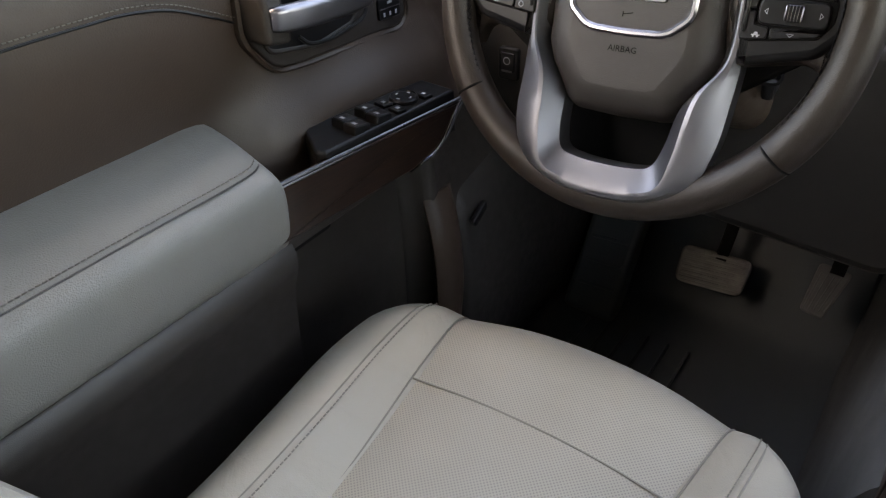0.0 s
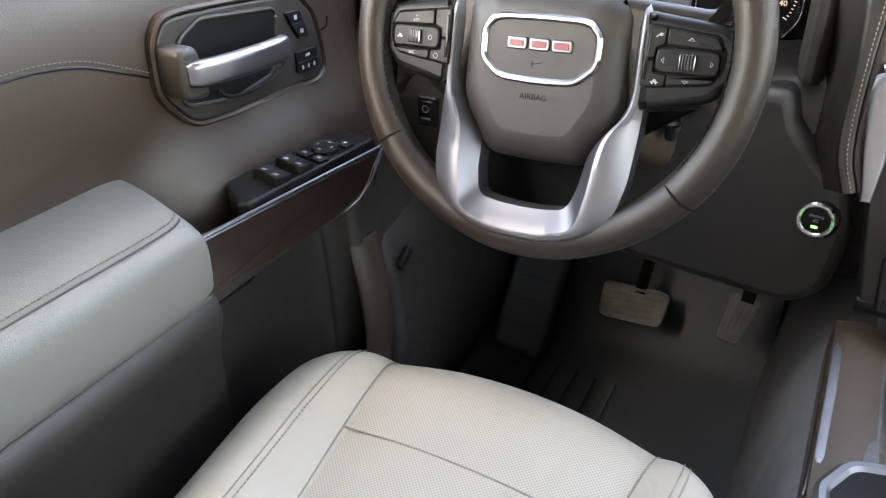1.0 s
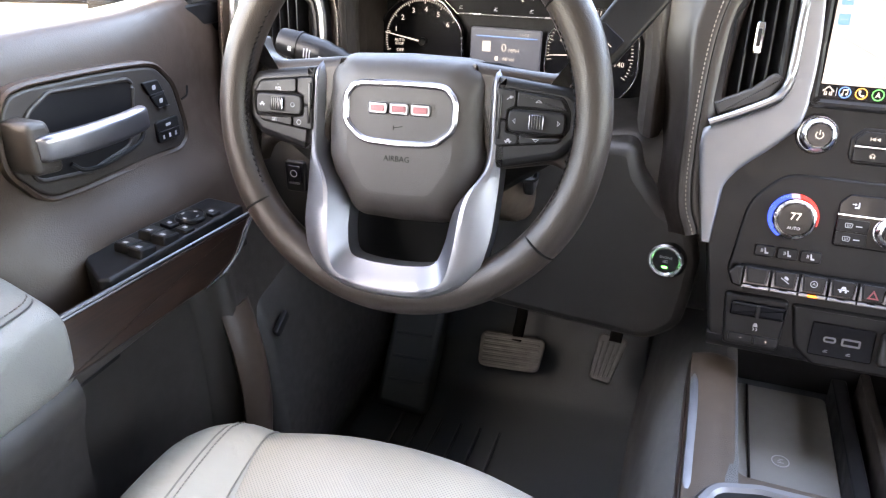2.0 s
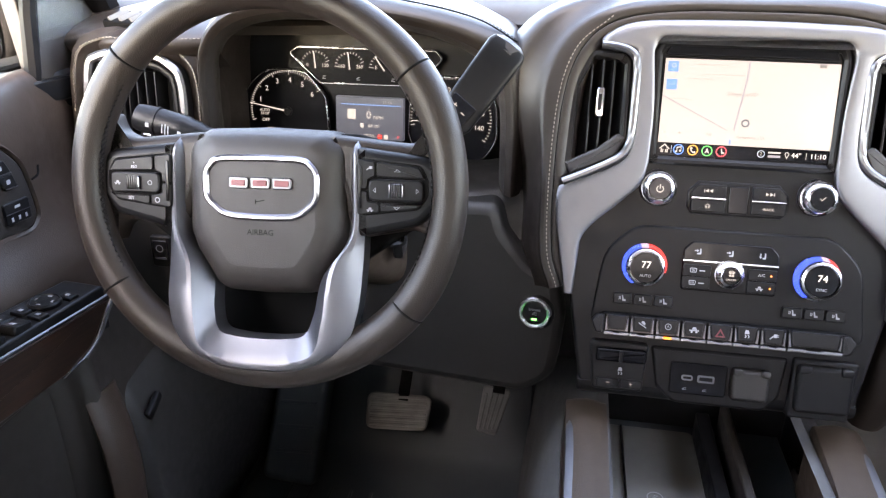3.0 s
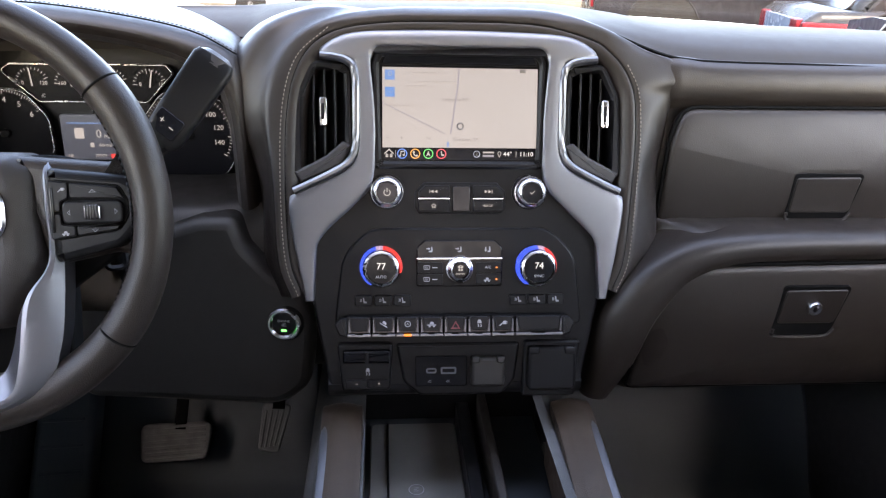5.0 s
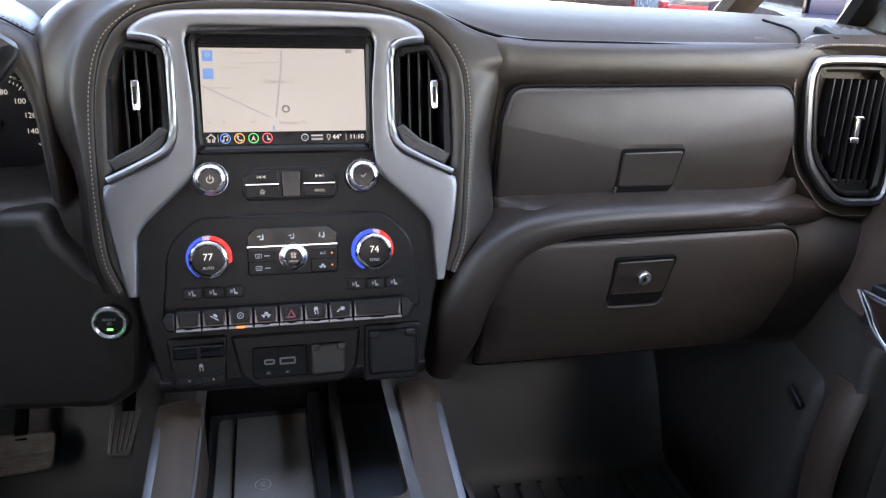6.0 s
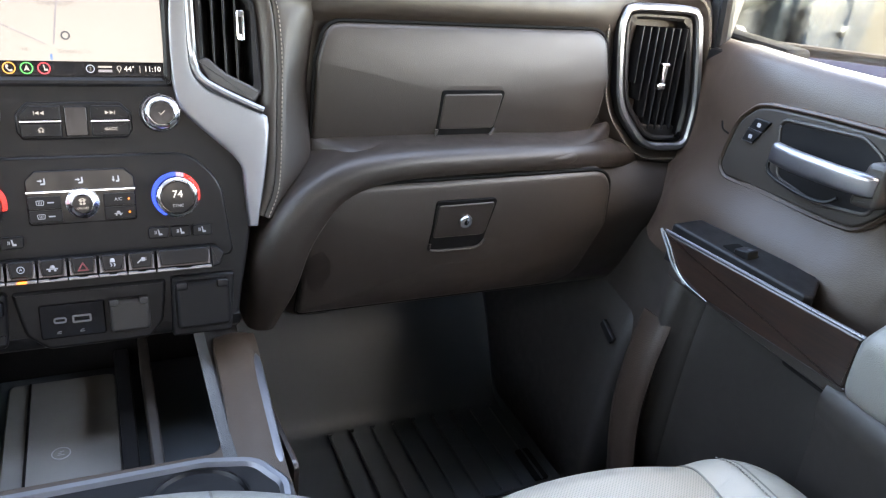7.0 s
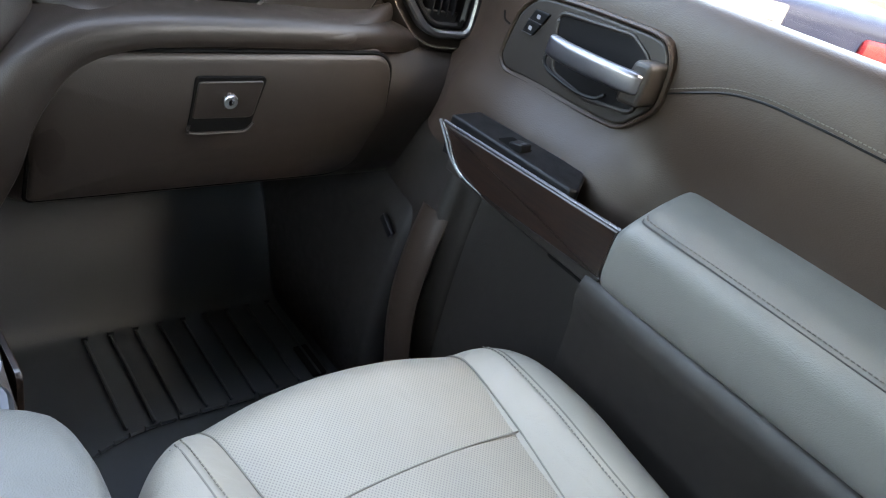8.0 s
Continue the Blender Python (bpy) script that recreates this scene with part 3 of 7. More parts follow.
def side_vent(d, s):
    """The tall vent at an end of the dashboard; s is 1 at the passenger's side."""
    m = plane(0.752, -0.016, 0.671, 6, -10) if s > 0 else plane(0.732, 0.0, 0.660, 6, -6)
    mx = MIRROR if s < 0 else Matrix.Identity(4)
    def put(name, bm, mat, parent, label=""):
        bm.transform(mx)
        return part(name, bm, mat, parent, label)
    if s > 0:
        out = chaikin([(-0.076, 0.070), (-0.066, 0.100), (0.040, 0.102), (0.054, 0.085), (0.075, -0.030), (0.070, -0.101), (-0.006, -0.103), (-0.060, -0.042)][::-1], 3)
    else:
        out = chaikin([(x, y * 0.93) for x, y in ((-0.072, -0.058), (-0.046, -0.110), (0.042, -0.110), (0.066, -0.080), (0.060, 0.092), (0.027, 0.106), (-0.040, 0.103), (-0.073, 0.075))], 3)
    pod = put("side_vent", band(B(), inset(out, -0.026), 0.026, 0.12, 0.012, m, -0.004, inner=out), BROWN, d)
    put("vent_bezel", band(B(), out, 0.011, 0.03, 0.003, m, 0.004), VENT_SILVER, pod, "satin silver vent surround")
    inn = inset(out, 0.011)
    put("vent_frame", band(B(), inn, 0.011, 0.03, 0.004, m, -0.003), BLACK, pod)
    put("vent_sill", slab(B(), rounded([(-0.010 if s > 0 else -0.026, -0.088), (0.040 if s > 0 else 0.026, -0.088), (0.044 if s > 0 else 0.034, -0.066), (-0.014 if s > 0 else -0.030, -0.066)], 0.003), 0.02, 0.002, m, -0.006), BLACK, pod)
    # near-black sheet stands for the shade deep in the duct
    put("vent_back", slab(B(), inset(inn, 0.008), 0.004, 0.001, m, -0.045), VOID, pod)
    if s < 0:
        sw = put("lamp_switch", lathe(B(), [(0.019, -0.03), (0.019, 0.0), (0.017, 0.004), (0.0135, 0.004), (0.0125, 0.001)], at(m, 0.030, 0.055), 28), SILVER, pod)
        put("switch_face", lathe(B(), [(0.0125, -0.01), (0.0125, 0.002), (0.011, 0.0026)], at(m, 0.030, 0.055), 24), BLACK, sw)
        put("switch_panel", slab(B(), rounded([(0.012, -0.08), (0.050, -0.07), (0.050, 0.085), (0.012, 0.085)], 0.01), 0.02, 0.002, m, -0.006), BLACK, pod)
    for i in range(7 if s > 0 else 4):
        x = -0.037 + i * 0.0115 if s > 0 else -0.034 + i * 0.0118
        lo = -0.072 + (0.050 if s > 0 else 0.030) * max(0, (-0.006 * (s > 0) - 0.012 * (s < 0) - x) / 0.024)
        hi = 0.070
        put("slat", block(B(), 0.0022, hi - lo, 0.022, 0.0008, m @ pose(x, (hi + lo) / 2, -0.014, 0, 18, 0)), BLACK, pod)
    kx = 0.004 if s > 0 else -0.018
    k = put("vent_slider", block(B(), 0.007, 0.030, 0.009, 0.0025, at(m, kx + 0.002, 0.006, 0.001)), CHROME, pod)
    put("slider_grip", block(B(), 0.013, 0.008, 0.009, 0.0025, at(m, kx, -0.010, 0.002)), CHROME, k)
    put("slider_grip", block(B(), 0.012, 0.005, 0.009, 0.002, at(m, kx + 0.003, 0.020, 0.001)), CHROME, k)
    bm = B()
    ring = [m @ Vector((x, y, -0.002)) for x, y in inset(out, -0.014)]
    dashes(bm, ring[: len(ring)] + ring[:1], 0.0048, 0.0028, 0.0006)
    put("stitching", bm, STITCH, pod)
    # small defroster grille on top
    f = pose(0.762, 0.040, 0.7935, 12, 4, 4) if s > 0 else pose(0.730, 0.046, 0.7915, 12, 0, 10)
    slot = put("defroster_slot", slab(B(), rounded([(-0.050, -0.026), (0.045, -0.022), (0.045, 0.024), (-0.047, 0.022)], 0.008), 0.012, 0.002, f), VOID, pod)
    for i in range(5):
        # left slats get a paler material that paints sunlight on them
        put("defroster_slat", block(B(), 0.003, 0.036, 0.009, 0.001, f @ pose(-0.036 + i * 0.017, -0.001, 0.0005, 0, 38, 0)), KICK if s > 0 else SEAM, slot)


def hood(d):
    bm = B()
    outer = [(-0.642, 0.60), (-0.642, 0.70), (-0.636, 0.765), (-0.606, 0.808), (-0.55, 0.829), (-0.47, 0.833), (-0.37, 0.822), (-0.295, 0.806), (-0.248, 0.782), (-0.236, 0.72), (-0.235, 0.60)]
    inner = [(-0.622, 0.60), (-0.622, 0.69), (-0.616, 0.744), (-0.590, 0.774), (-0.54, 0.789), (-0.47, 0.790), (-0.38, 0.782), (-0.315, 0.762), (-0.283, 0.732), (-0.272, 0.69), (-0.270, 0.60)]
    def lerp(f, z=0.0):
        return [(a[0] + (b[0] - a[0]) * f, a[1] + (b[1] - a[1]) * f + z) for a, b in zip(outer, inner)]
    rows = []
    for ring, y in ((lerp(0, -0.006), 0.30), (lerp(0), 0.12), (lerp(0), 0.04), (lerp(0.12), 0.008), (lerp(0.35), -0.004), (lerp(0.6), 0.004), (lerp(0.85), 0.03), (lerp(1.0), 0.09), (lerp(1.05), 0.165)):
        rows.append([(x - (0.42 * max(0, y - 0.02) if x < -0.5 and ring[3][1] < 0.79 else 0), y + 0.05 * max(0, 0.72 - z), z) for x, z in ring])
    loft(bm, rows[:6], 4, 4)
    cover = part("instrument_hood", bm, BROWN, d, "brown hood with a stitched edge over the gauges")
    bm = B()
    loft(bm, rows[5:], 4, 4)
    part("hood_liner", bm, DARK, cover)
    bm = B()
    path = [(x, 0.012, z + 0.001) for x, z in lerp(0.02)][3:9]
    tube(bm, spline(path, 6), 0.0010, 6)
    part("seam", bm, VOID, cover)
    part("stitching", dashes(B(), spline([(x, y + 0.006, z + 0.0012) for x, y, z in path], 6), 0.0048, 0.0028, 0.0006), DARK, cover)


def stack():
    s = thing("center_stack", (0, 0.0, 0.38), "black dashboard centre stack framed in satin silver", "dashboard")
    m = plane(0.002, 0.0, 0.773, 15.1)
    # black fascia behind all controls
    fascia = part("fascia", slab(B(), rounded([(-0.150, -0.378), (0.150, -0.378), (0.172, -0.262, 0.004), (0.170, -0.195, 0.02), (0.106, -0.135, 0.03), (0.10, 0.02, 0.02), (-0.10, 0.02, 0.02), (-0.106, -0.135, 0.03), (-0.170, -0.195, 0.02), (-0.172, -0.262, 0.004)], 0.01, 6), 0.06, 0.004, m), BLACK, s)
    rows = [[m @ Vector((x * w, y, z)) for y, z, w in ((-0.370, 0.0005, 1.0), (-0.378, -0.001, 1.0), (-0.384, -0.006, 0.99), (-0.388, -0.018, 0.97), (-0.389, -0.05, 0.94), (-0.389, -0.11, 0.90))] for x in (-0.151, -0.146, -0.07, 0.0, 0.07, 0.146, 0.151)]
    bm = B()
    loft(bm, rows, 2, 3, (0, 0.006, 0.004))
    part("lower_apron", bm, BLACK, fascia)
    # silver arch
    left = [(0.0, 0.028), (-0.112, 0.0265, 0.01), (-0.146, 0.0225, 0.01), (-0.160, 0.012, 0.004), (-0.127, 0.008, 0.012), (-0.117, -0.006, 0.01), (-0.115, -0.092, 0.02), (-0.130, -0.117, 0.02), (-0.193, -0.146, 0.004), (-0.194, -0.165, 0.004), (-0.177, -0.268), (-0.167, -0.268), (-0.163, -0.196, 0.02), (-0.101, -0.138, 0.03), (-0.096, -0.110, 0.01), (-0.102, 0.008, 0.02), (-0.093, 0.021, 0.014), (0.0, 0.021)]
    pts = [p if len(p) > 2 else (*p, 0.0) for p in left]
    right = [(-x, y, r) for x, y, r in pts[1:-1]][::-1]
    arch = part("silver_arch", slab(B(), rounded(pts + right, 0.01, 5), 0.05, 0.0020, m, 0.0095), SILVER, s, "brushed satin silver arch round the screen")
    # its crowned face: inner edge, outer edge, and how far the face turns up
    edge = [(0.1675, -0.266, 0.1765, -0.266, 0), (0.1655, -0.235, 0.1850, -0.222, 0), (0.1637, -0.206, 0.1930, -0.170, 0), (0.150, -0.184, 0.1895, -0.1455, 0), (0.120, -0.156, 0.158, -0.1300, 0), (0.1005, -0.130, 0.127, -0.1140, 0), (0.0965, -0.100, 0.1155, -0.092, 0), (0.0965, -0.05, 0.1155, -0.05, 0), (0.1010, 0.000, 0.1180, -0.003, 0.05), (0.1008, 0.008, 0.1260, 0.0080, 0.15), (0.0995, 0.0135, 0.1570, 0.0135, 0.4), (0.0955, 0.0185, 0.1470, 0.0270, 0.8), (0.0880, 0.0212, 0.1200, 0.0370, 1), (0.060, 0.0212, 0.070, 0.0400, 1), (0.0, 0.0212, 0.0, 0.0412, 1)]
    edge += [(-a, b, -c, d, w) for a, b, c, d, w in edge[-2::-1]]
    rows = []
    for a, b, c, d, w in edge:
        rows.append([m @ Vector((a + (c - a) * f, b + (d - b) * f, h0 + (h1 - h0) * w)) for f, h0, h1 in ((0.0, 0.0095, 0.0095), (0.08, 0.0112, 0.0114), (0.35, 0.0118, 0.0124), (0.65, 0.0117, 0.0118), (0.92, 0.0110, 0.0088), (1.0, 0.0090, 0.0015))])
    bm = B()
    loft(bm, rows, 4, 3)
    part("crowned_face", bm, SILVER, arch, "rounded silver face")
    # padded arch of leather outside it
    bm = B()
    path = [(-0.186, -0.262), (-0.200, -0.22), (-0.204, -0.13), (-0.200, -0.045), (-0.184, 0.008), (-0.150, 0.040), (-0.09, 0.0530), (0.0, 0.0555), (0.09, 0.0535), (0.152, 0.0385), (0.176, 0.0245), (0.194, 0.006), (0.205, -0.014), (0.2095, -0.030), (0.2115, -0.048), (0.2125, -0.085), (0.2105, -0.13), (0.204, -0.22), (0.190, -0.26)]
    # where the broad leather band beside the arch meets the passenger fascia
    ends = {6: (-0.088, 0.045, 0.831), 7: (0.0, 0.050, 0.8335), 8: (0.108, 0.036, 0.8335), 9: (0.172, 0.014, 0.8165), 10: (0.222, 0.008, 0.7950), 11: (0.258, 0.0070, 0.7835), 12: (0.262, -0.0010, 0.763), 13: (0.260, 0.0015, 0.749), 14: (0.2575, 0.0045, 0.735), 15: (0.2535, 0.002, 0.695), 16: (0.251, 0.001, 0.645), 17: (0.250, -0.030, 0.560), 18: (0.23, -0.02, 0.52)}
    rows, line, crease = [], [], []
    for i, (x, y) in enumerate(path):
        a, b = Vector(path[max(i - 1, 0)]), Vector(path[min(i + 1, len(path) - 1)])
        t = (b - a).normalized()
        n = Vector((-t.y, t.x))
        up = max(0.0, n.y) ** 2
        deep = -0.006 - 0.036 * min(1.0, max(0.0, -y / 0.12)) - 0.02 * up
        wide = (1.0 - 0.62 * up) * (0.45 if x < 0 and y < -0.10 else 1.0)
        sec = [(-0.030, -0.035), (-0.024, -0.004), (-0.0145, 0.0048), (-0.0075, 0.0060), (-0.006, 0.0042), (-0.0042, 0.0062), (0.002, 0.0066)]
        skirt = [(0.010, 0.0060), (0.018, 0.0040), (0.028, deep * 0.22), (0.044, deep * 0.62), (0.062, deep), (0.080, deep - 0.03)]
        row = [m @ Vector((x + n.x * o, y + n.y * o, h)) for o, h in sec]
        if i in ends:
            last, end, swell = row[-1], Vector(ends[i]), 0.006 if 9 < i < 14 else 0.020
            row += [last.lerp(end, f) + swell * f * (1 - f) * (Vector((0, -0.4, 0.9)) if i < 10 else Vector((0, -1, 0))) for f in (0.25, 0.5, 0.75, 0.95)] + [end + Vector((0.002, 0.010, -0.002)), end + Vector((0.003, 0.035, -0.004))]
        else:
            row += [m @ Vector((x + n.x * o * wide, y + n.y * o * wide, h)) for o, h in skirt]
        rows.append(row)
        line.append(m @ Vector((x - n.x * 0.0005, y - n.y * 0.0005, 0.0070)))
        crease.append(m @ Vector((x - n.x * 0.006, y - n.y * 0.006, 0.0042)))
    loft(bm, rows, 5, 3)
    pad = part("padded_arch", bm, BROWN, s, "dark brown leather arch with pale stitching")
    part("seam", tube(B(), spline(crease, 8), 0.0009, 6), VOID, pad)
    for run in (line[:6], line[-8:]):
        part("stitching", dashes(B(), spline(run, 8), 0.0048, 0.0028, 0.0006), STITCH, pad)
    for k in (-1, 1):
        stack_vent(s, m, k)
    screen(s, m)
    controls(s, m)
    return s


def stack_vent(s, m, k):
    """A tall vent beside the screen."""
    def q(pts):
        return [(k * p[0], *p[1:]) for p in pts]
    rim = rounded(q([(0.129, 0.004, 0.006), (0.122, -0.006, 0.01), (0.120, -0.092, 0.018), (0.134, -0.113, 0.015), (0.180, -0.134, 0.006), (0.190, -0.120, 0.006), (0.186, -0.03, 0.02), (0.168, 0.006, 0.012)]), 0.008, 5)
    v = part("screen_vent", band(B(), rim, 0.009, 0.05, 0.003, m, 0.004), BLACK, s, "tall black vent with a bright lip")
    inn = inset(ccw(rim), 0.004)
    lip = spline([m @ Vector((x, y, 0.0095)) for x, y in q([(0.157, 0.0100), (0.140, 0.0085), (0.126, 0.004), (0.1185, -0.008), (0.1175, -0.05), (0.1185, -0.090), (0.126, -0.107), (0.142, -0.118), (0.170, -0.132), (0.188, -0.1402)])], 5)
    part("bright_lip", tube(B(), lip, 0.0046, 10), VENT_SILVER, v)
    # sheet whose near-black colour paints the shade inside this vent
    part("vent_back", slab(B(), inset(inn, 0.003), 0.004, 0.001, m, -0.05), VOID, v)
    for x, lo, hi in ((0.134, -0.098, -0.005), (0.146, -0.106, -0.002), (0.158, -0.112, -0.004), (0.170, -0.118, -0.010)):
        part("slat", block(B(), 0.0025, hi - lo, 0.030, 0.001, m @ pose(k * x, (lo + hi) / 2, -0.016, 0, k * -20, 0)), BLACK, v)
    part("vent_sill", slab(B(), rounded(q([(0.1215, -0.088), (0.1335, -0.1105), (0.180, -0.132), (0.1885, -0.119), (0.152, -0.1005), (0.133, -0.084)]), 0.003), 0.02, 0.003, m, 0.0050), KICK, v)
    gx = 0.154 if k < 0 else 0.169
    g = part("vent_slider", block(B(), 0.008, 0.024, 0.016, 0.003, at(m, k * gx, -0.051, -0.004)), BLACK, v)
    part("slider_grip", block(B(), 0.0085, 0.032, 0.006, 0.0026, at(m, k * gx, -0.051, 0.006)), CHROME, g)
    part("grip_inlay", block(B(), 0.0036, 0.018, 0.004, 0.001, at(m, k * gx - 0.0005, -0.051, 0.0080)), BLACK, g)


def screen(s, m):
    bez = part("screen_bezel", band(B(), rounded([(-0.098, -0.115), (0.098, -0.115), (0.101, 0.006, 0.016), (0.094, 0.020, 0.012), (-0.094, 0.020, 0.012), (-0.101, 0.006, 0.016)], 0.006, 6), 0.009, 0.02, 0.003, m, 0.006), BLACK, s)
    part("screen_hood", slab(B(), rounded([(-0.090, 0.003), (0.090, 0.003), (0.084, 0.013), (-0.084, 0.013)], 0.003), 0.01, 0.002, m, 0.004), GLOSS, bez)
    part("screen", slab(B(), rect(0.181, 0.107, 0.002, 0, -0.0515), 0.006, 0.0005, m, 0.001), GLOSS, bez)
    part("map_area", slab(B(), rect(0.178, 0.090, 0.0, 0.001, -0.0455), 0.0006, 0.0001, m, 0.0018), LCD, bez, "lit pale map picture")
    e = at(m, 0.001, 0, 0.0022)
    def line(path, w, mat, name="map_road"):
        bm = B()
        for a, b in zip(path, path[1:]):
            a, b = Vector(a), Vector(b)
            n = Vector((-(b - a).y, (b - a).x)).normalized() * w / 2
            vs = [bm.verts.new(e @ Vector((*p, z))) for z in (0, 0.0002) for p in (a - n, b - n, b + n, a + n)]
            bm.faces.new(vs[4:])
            for i in range(4):
                bm.faces.new((vs[i], vs[(i + 1) % 4], vs[4 + (i + 1) % 4], vs[4 + i]))
        part(name, bm, mat, bez)
    line([(-0.002, -0.001), (-0.003, -0.02), (-0.011, -0.0745)], 0.0018, LCD_GREY)
    line([(-0.089, -0.040), (-0.018, -0.0745)], 0.0012, LCD_GREY)
    line([(-0.014, -0.084), (-0.014, -0.0895)], 0.002, LCD_BLUE)
    for y in (-0.009, -0.028):
        line([(-0.086, y), (-0.075, y)], 0.011, LCD_BLUE, "map_button")
    part("map_icon", band(B(), disc(0.0024, -0.080, -0.008, 16), 0.0007, 0.0003, 0.0001, e, 0.0004), WHITE_INK, bez)
    for i in range(3):
        part("map_icon", slab(B(), disc(0.0006, -0.083 + i * 0.0025, -0.028, 8), 0.0003, 0.0001, e, 0.0004), WHITE_INK, bez)
    for x, y, w in ((-0.040, -0.006, 0.032), (-0.027, -0.016, 0.042), (-0.050, -0.021, 0.024), (-0.072, -0.043, 0.028)):
        line([(x - w / 2, y), (x + w / 2, y)], 0.0010, LCD_FAINT, "lettering")
    MAPTXT = glow("map_print", (0.30, 0.30, 0.33), 0.5)
    words("E Highway 377", 0.0052, at(e, -0.006, -0.036), MAPTXT, bez)
    words("Granbury, TX", 0.0052, at(e, 0.007, -0.081), MAPTXT, bez)
    words("NE", 0.0045, at(e, -0.036, -0.080), MAPTXT, bez)
    words("\u2212", 0.008, at(e, -0.083, -0.080), MAPTXT, bez)
    words("+", 0.008, at(e, -0.067, -0.080), MAPTXT, bez)
    part("map_icon", band(B(), disc(0.0042, 0.000, -0.066, 20), 0.0014, 0.0003, 0.0001, e, 0.0003), glow("map_ink", (0.05, 0.06, 0.10), 0.5), bez)
    part("map_icon", slab(B(), [(0.068, -0.005), (0.075, -0.005), (0.075, -0.001), (0.068, -0.001)], 0.0003, 0.0001, e), glow("map_dark", (0.2, 0.2, 0.2), 0.5), bez)
    bar = at(m, 0.001, -0.0975, 0.0022)
    icon("home", bez, bar, -0.0815, 0.0005, 0.0092, WHITE_INK)
    part("bar_line", slab(B(), rect(0.0006, 0.008, 0, -0.0742, 0), 0.0003, 0.0001, bar, 0.0003), GREY_INK, bez)
    for i, c in enumerate(((0.05, 0.25, 1.0), (1.0, 0.45, 0.05), (0.05, 0.8, 0.15), (1.0, 0.06, 0.10))):
        part("app_icon", band(B(), disc(0.0058, -0.0665 + i * 0.0150, 0, 24), 0.0012, 0.0003, 0.0001, bar, 0.0003), glow("icon_ring", c, 0.75), bez)
        icon(("note", "phone", "arrow", "seat")[i], bez, bar, -0.0665 + i * 0.0150, 0, 0.0066, WHITE_INK)
    part("status_icon", band(B(), disc(0.0040, 0.0195, 0, 20), 0.0008, 0.0003, 0.0001, bar, 0.0003), GREY_INK, bez)
    words("2", 0.0052, at(bar, 0.0195, 0, 0.0003), WHITE_INK, bez)
    part("lettering", slab(B(), rect(0.013, 0.0018, 0, 0.033, 0.002), 0.0003, 0.0001, bar, 0.0003), WHITE_INK, bez)
    part("lettering", slab(B(), rect(0.013, 0.0025, 0.0005, 0.033, -0.002), 0.0003, 0.0001, bar, 0.0003), LCD_GREY, bez)
    part("place_icon", band(B(), turn_points(-40, 220, 0.0023, 12, 0.0460, 0.0010) + [(0.0460, -0.0040)], 0.0008, 0.0003, 0.0001, bar, 0.0003), WHITE_INK, bez)
    part("bar_line", slab(B(), rect(0.0005, 0.007, 0, 0.0655, 0), 0.0003, 0.0001, bar, 0.0003), WHITE_INK, bez)
    words("44\u00b0", 0.0074, at(bar, 0.0555, 0, 0.0003), DIGIT, bez)
    words("11:10", 0.0074, at(bar, 0.0775, 0, 0.0003), DIGIT, bez)


def knob(s, m, x, y, r, tall, name, knurl=36, face=0.58, cone=False):
    a = at(m, x, y)
    k = part(name, lathe(B(), [(r * 1.06, -0.004), (r * 1.06, 0.002), (r * 1.02, 0.003)], a), BLACK, s)
    n, bm = knurl * 2, B()
    loops = []
    steps = ((1.0, 0.002), (1.0, 0.006), (0.965, 0.0070), (0.92, 0.0072), (0.915, tall * 0.72), (0.905, tall * 0.78), (face + 0.16, tall - 0.0012), (face + 0.08, tall), (face + 0.03, tall + 0.0004), (face, tall - 0.001))
    if cone:
        steps = ((1.0, 0.002), (1.0, 0.006), (0.995, 0.007), (0.99, 0.0072), (0.87, tall * 0.76), (0.86, tall * 0.79), (face + 0.13, tall - 0.0012), (face + 0.06, tall), (face + 0.03, tall + 0.0004), (face, tall - 0.001))
    for f, z in steps:
        loops.append([((r * f - (0.0006 if (i % 2 and f > 0.90) else 0)) * math.cos(2 * math.pi * i / n), (r * f - (0.0006 if (i % 2 and f > 0.90) else 0)) * math.sin(2 * math.pi * i / n), z) for i in range(n)])
    rings(bm, loops, a, True, True)
    part("knurled_ring", bm, KNURL, k, "bright knurled metal ring")
    part("knob_face", lathe(B(), [(r * face, tall - 0.002), (r * (face - 0.01), tall + 0.0006), (r * (face - 0.05), tall + 0.0010)], a), GLOSS, k)
    return k, at(a, 0, 0, tall + 0.0012)


def bars(parent, m, x, y, w=0.007, h=0.0045, mat=None):
    """A small marking too fine to read: a few short strokes."""
    mat = mat or GREY_INK
    w, h = w * 0.85, h * 0.85
    for dx, dy, ww in ((0.0, -0.42, 0.9), (-0.16, 0.0, 0.5), (0.10, 0.40, 0.62)):
        part("mark", slab(B(), rect(w * ww, h * 0.15, 0, x + w * dx, y + h * dy), 0.0003, 0.0001, m, 0.0003), mat, parent)


def turn_points(a0, a1, r, n, cx=0.0, cy=0.0):
    return [(cx + r * math.cos(radians(a0 + (a1 - a0) * i / n)), cy + r * math.sin(radians(a0 + (a1 - a0) * i / n))) for i in range(n + 1)]


def blob(cx, cy, r):
    return turn_points(0, 315, r, 7, cx, cy)


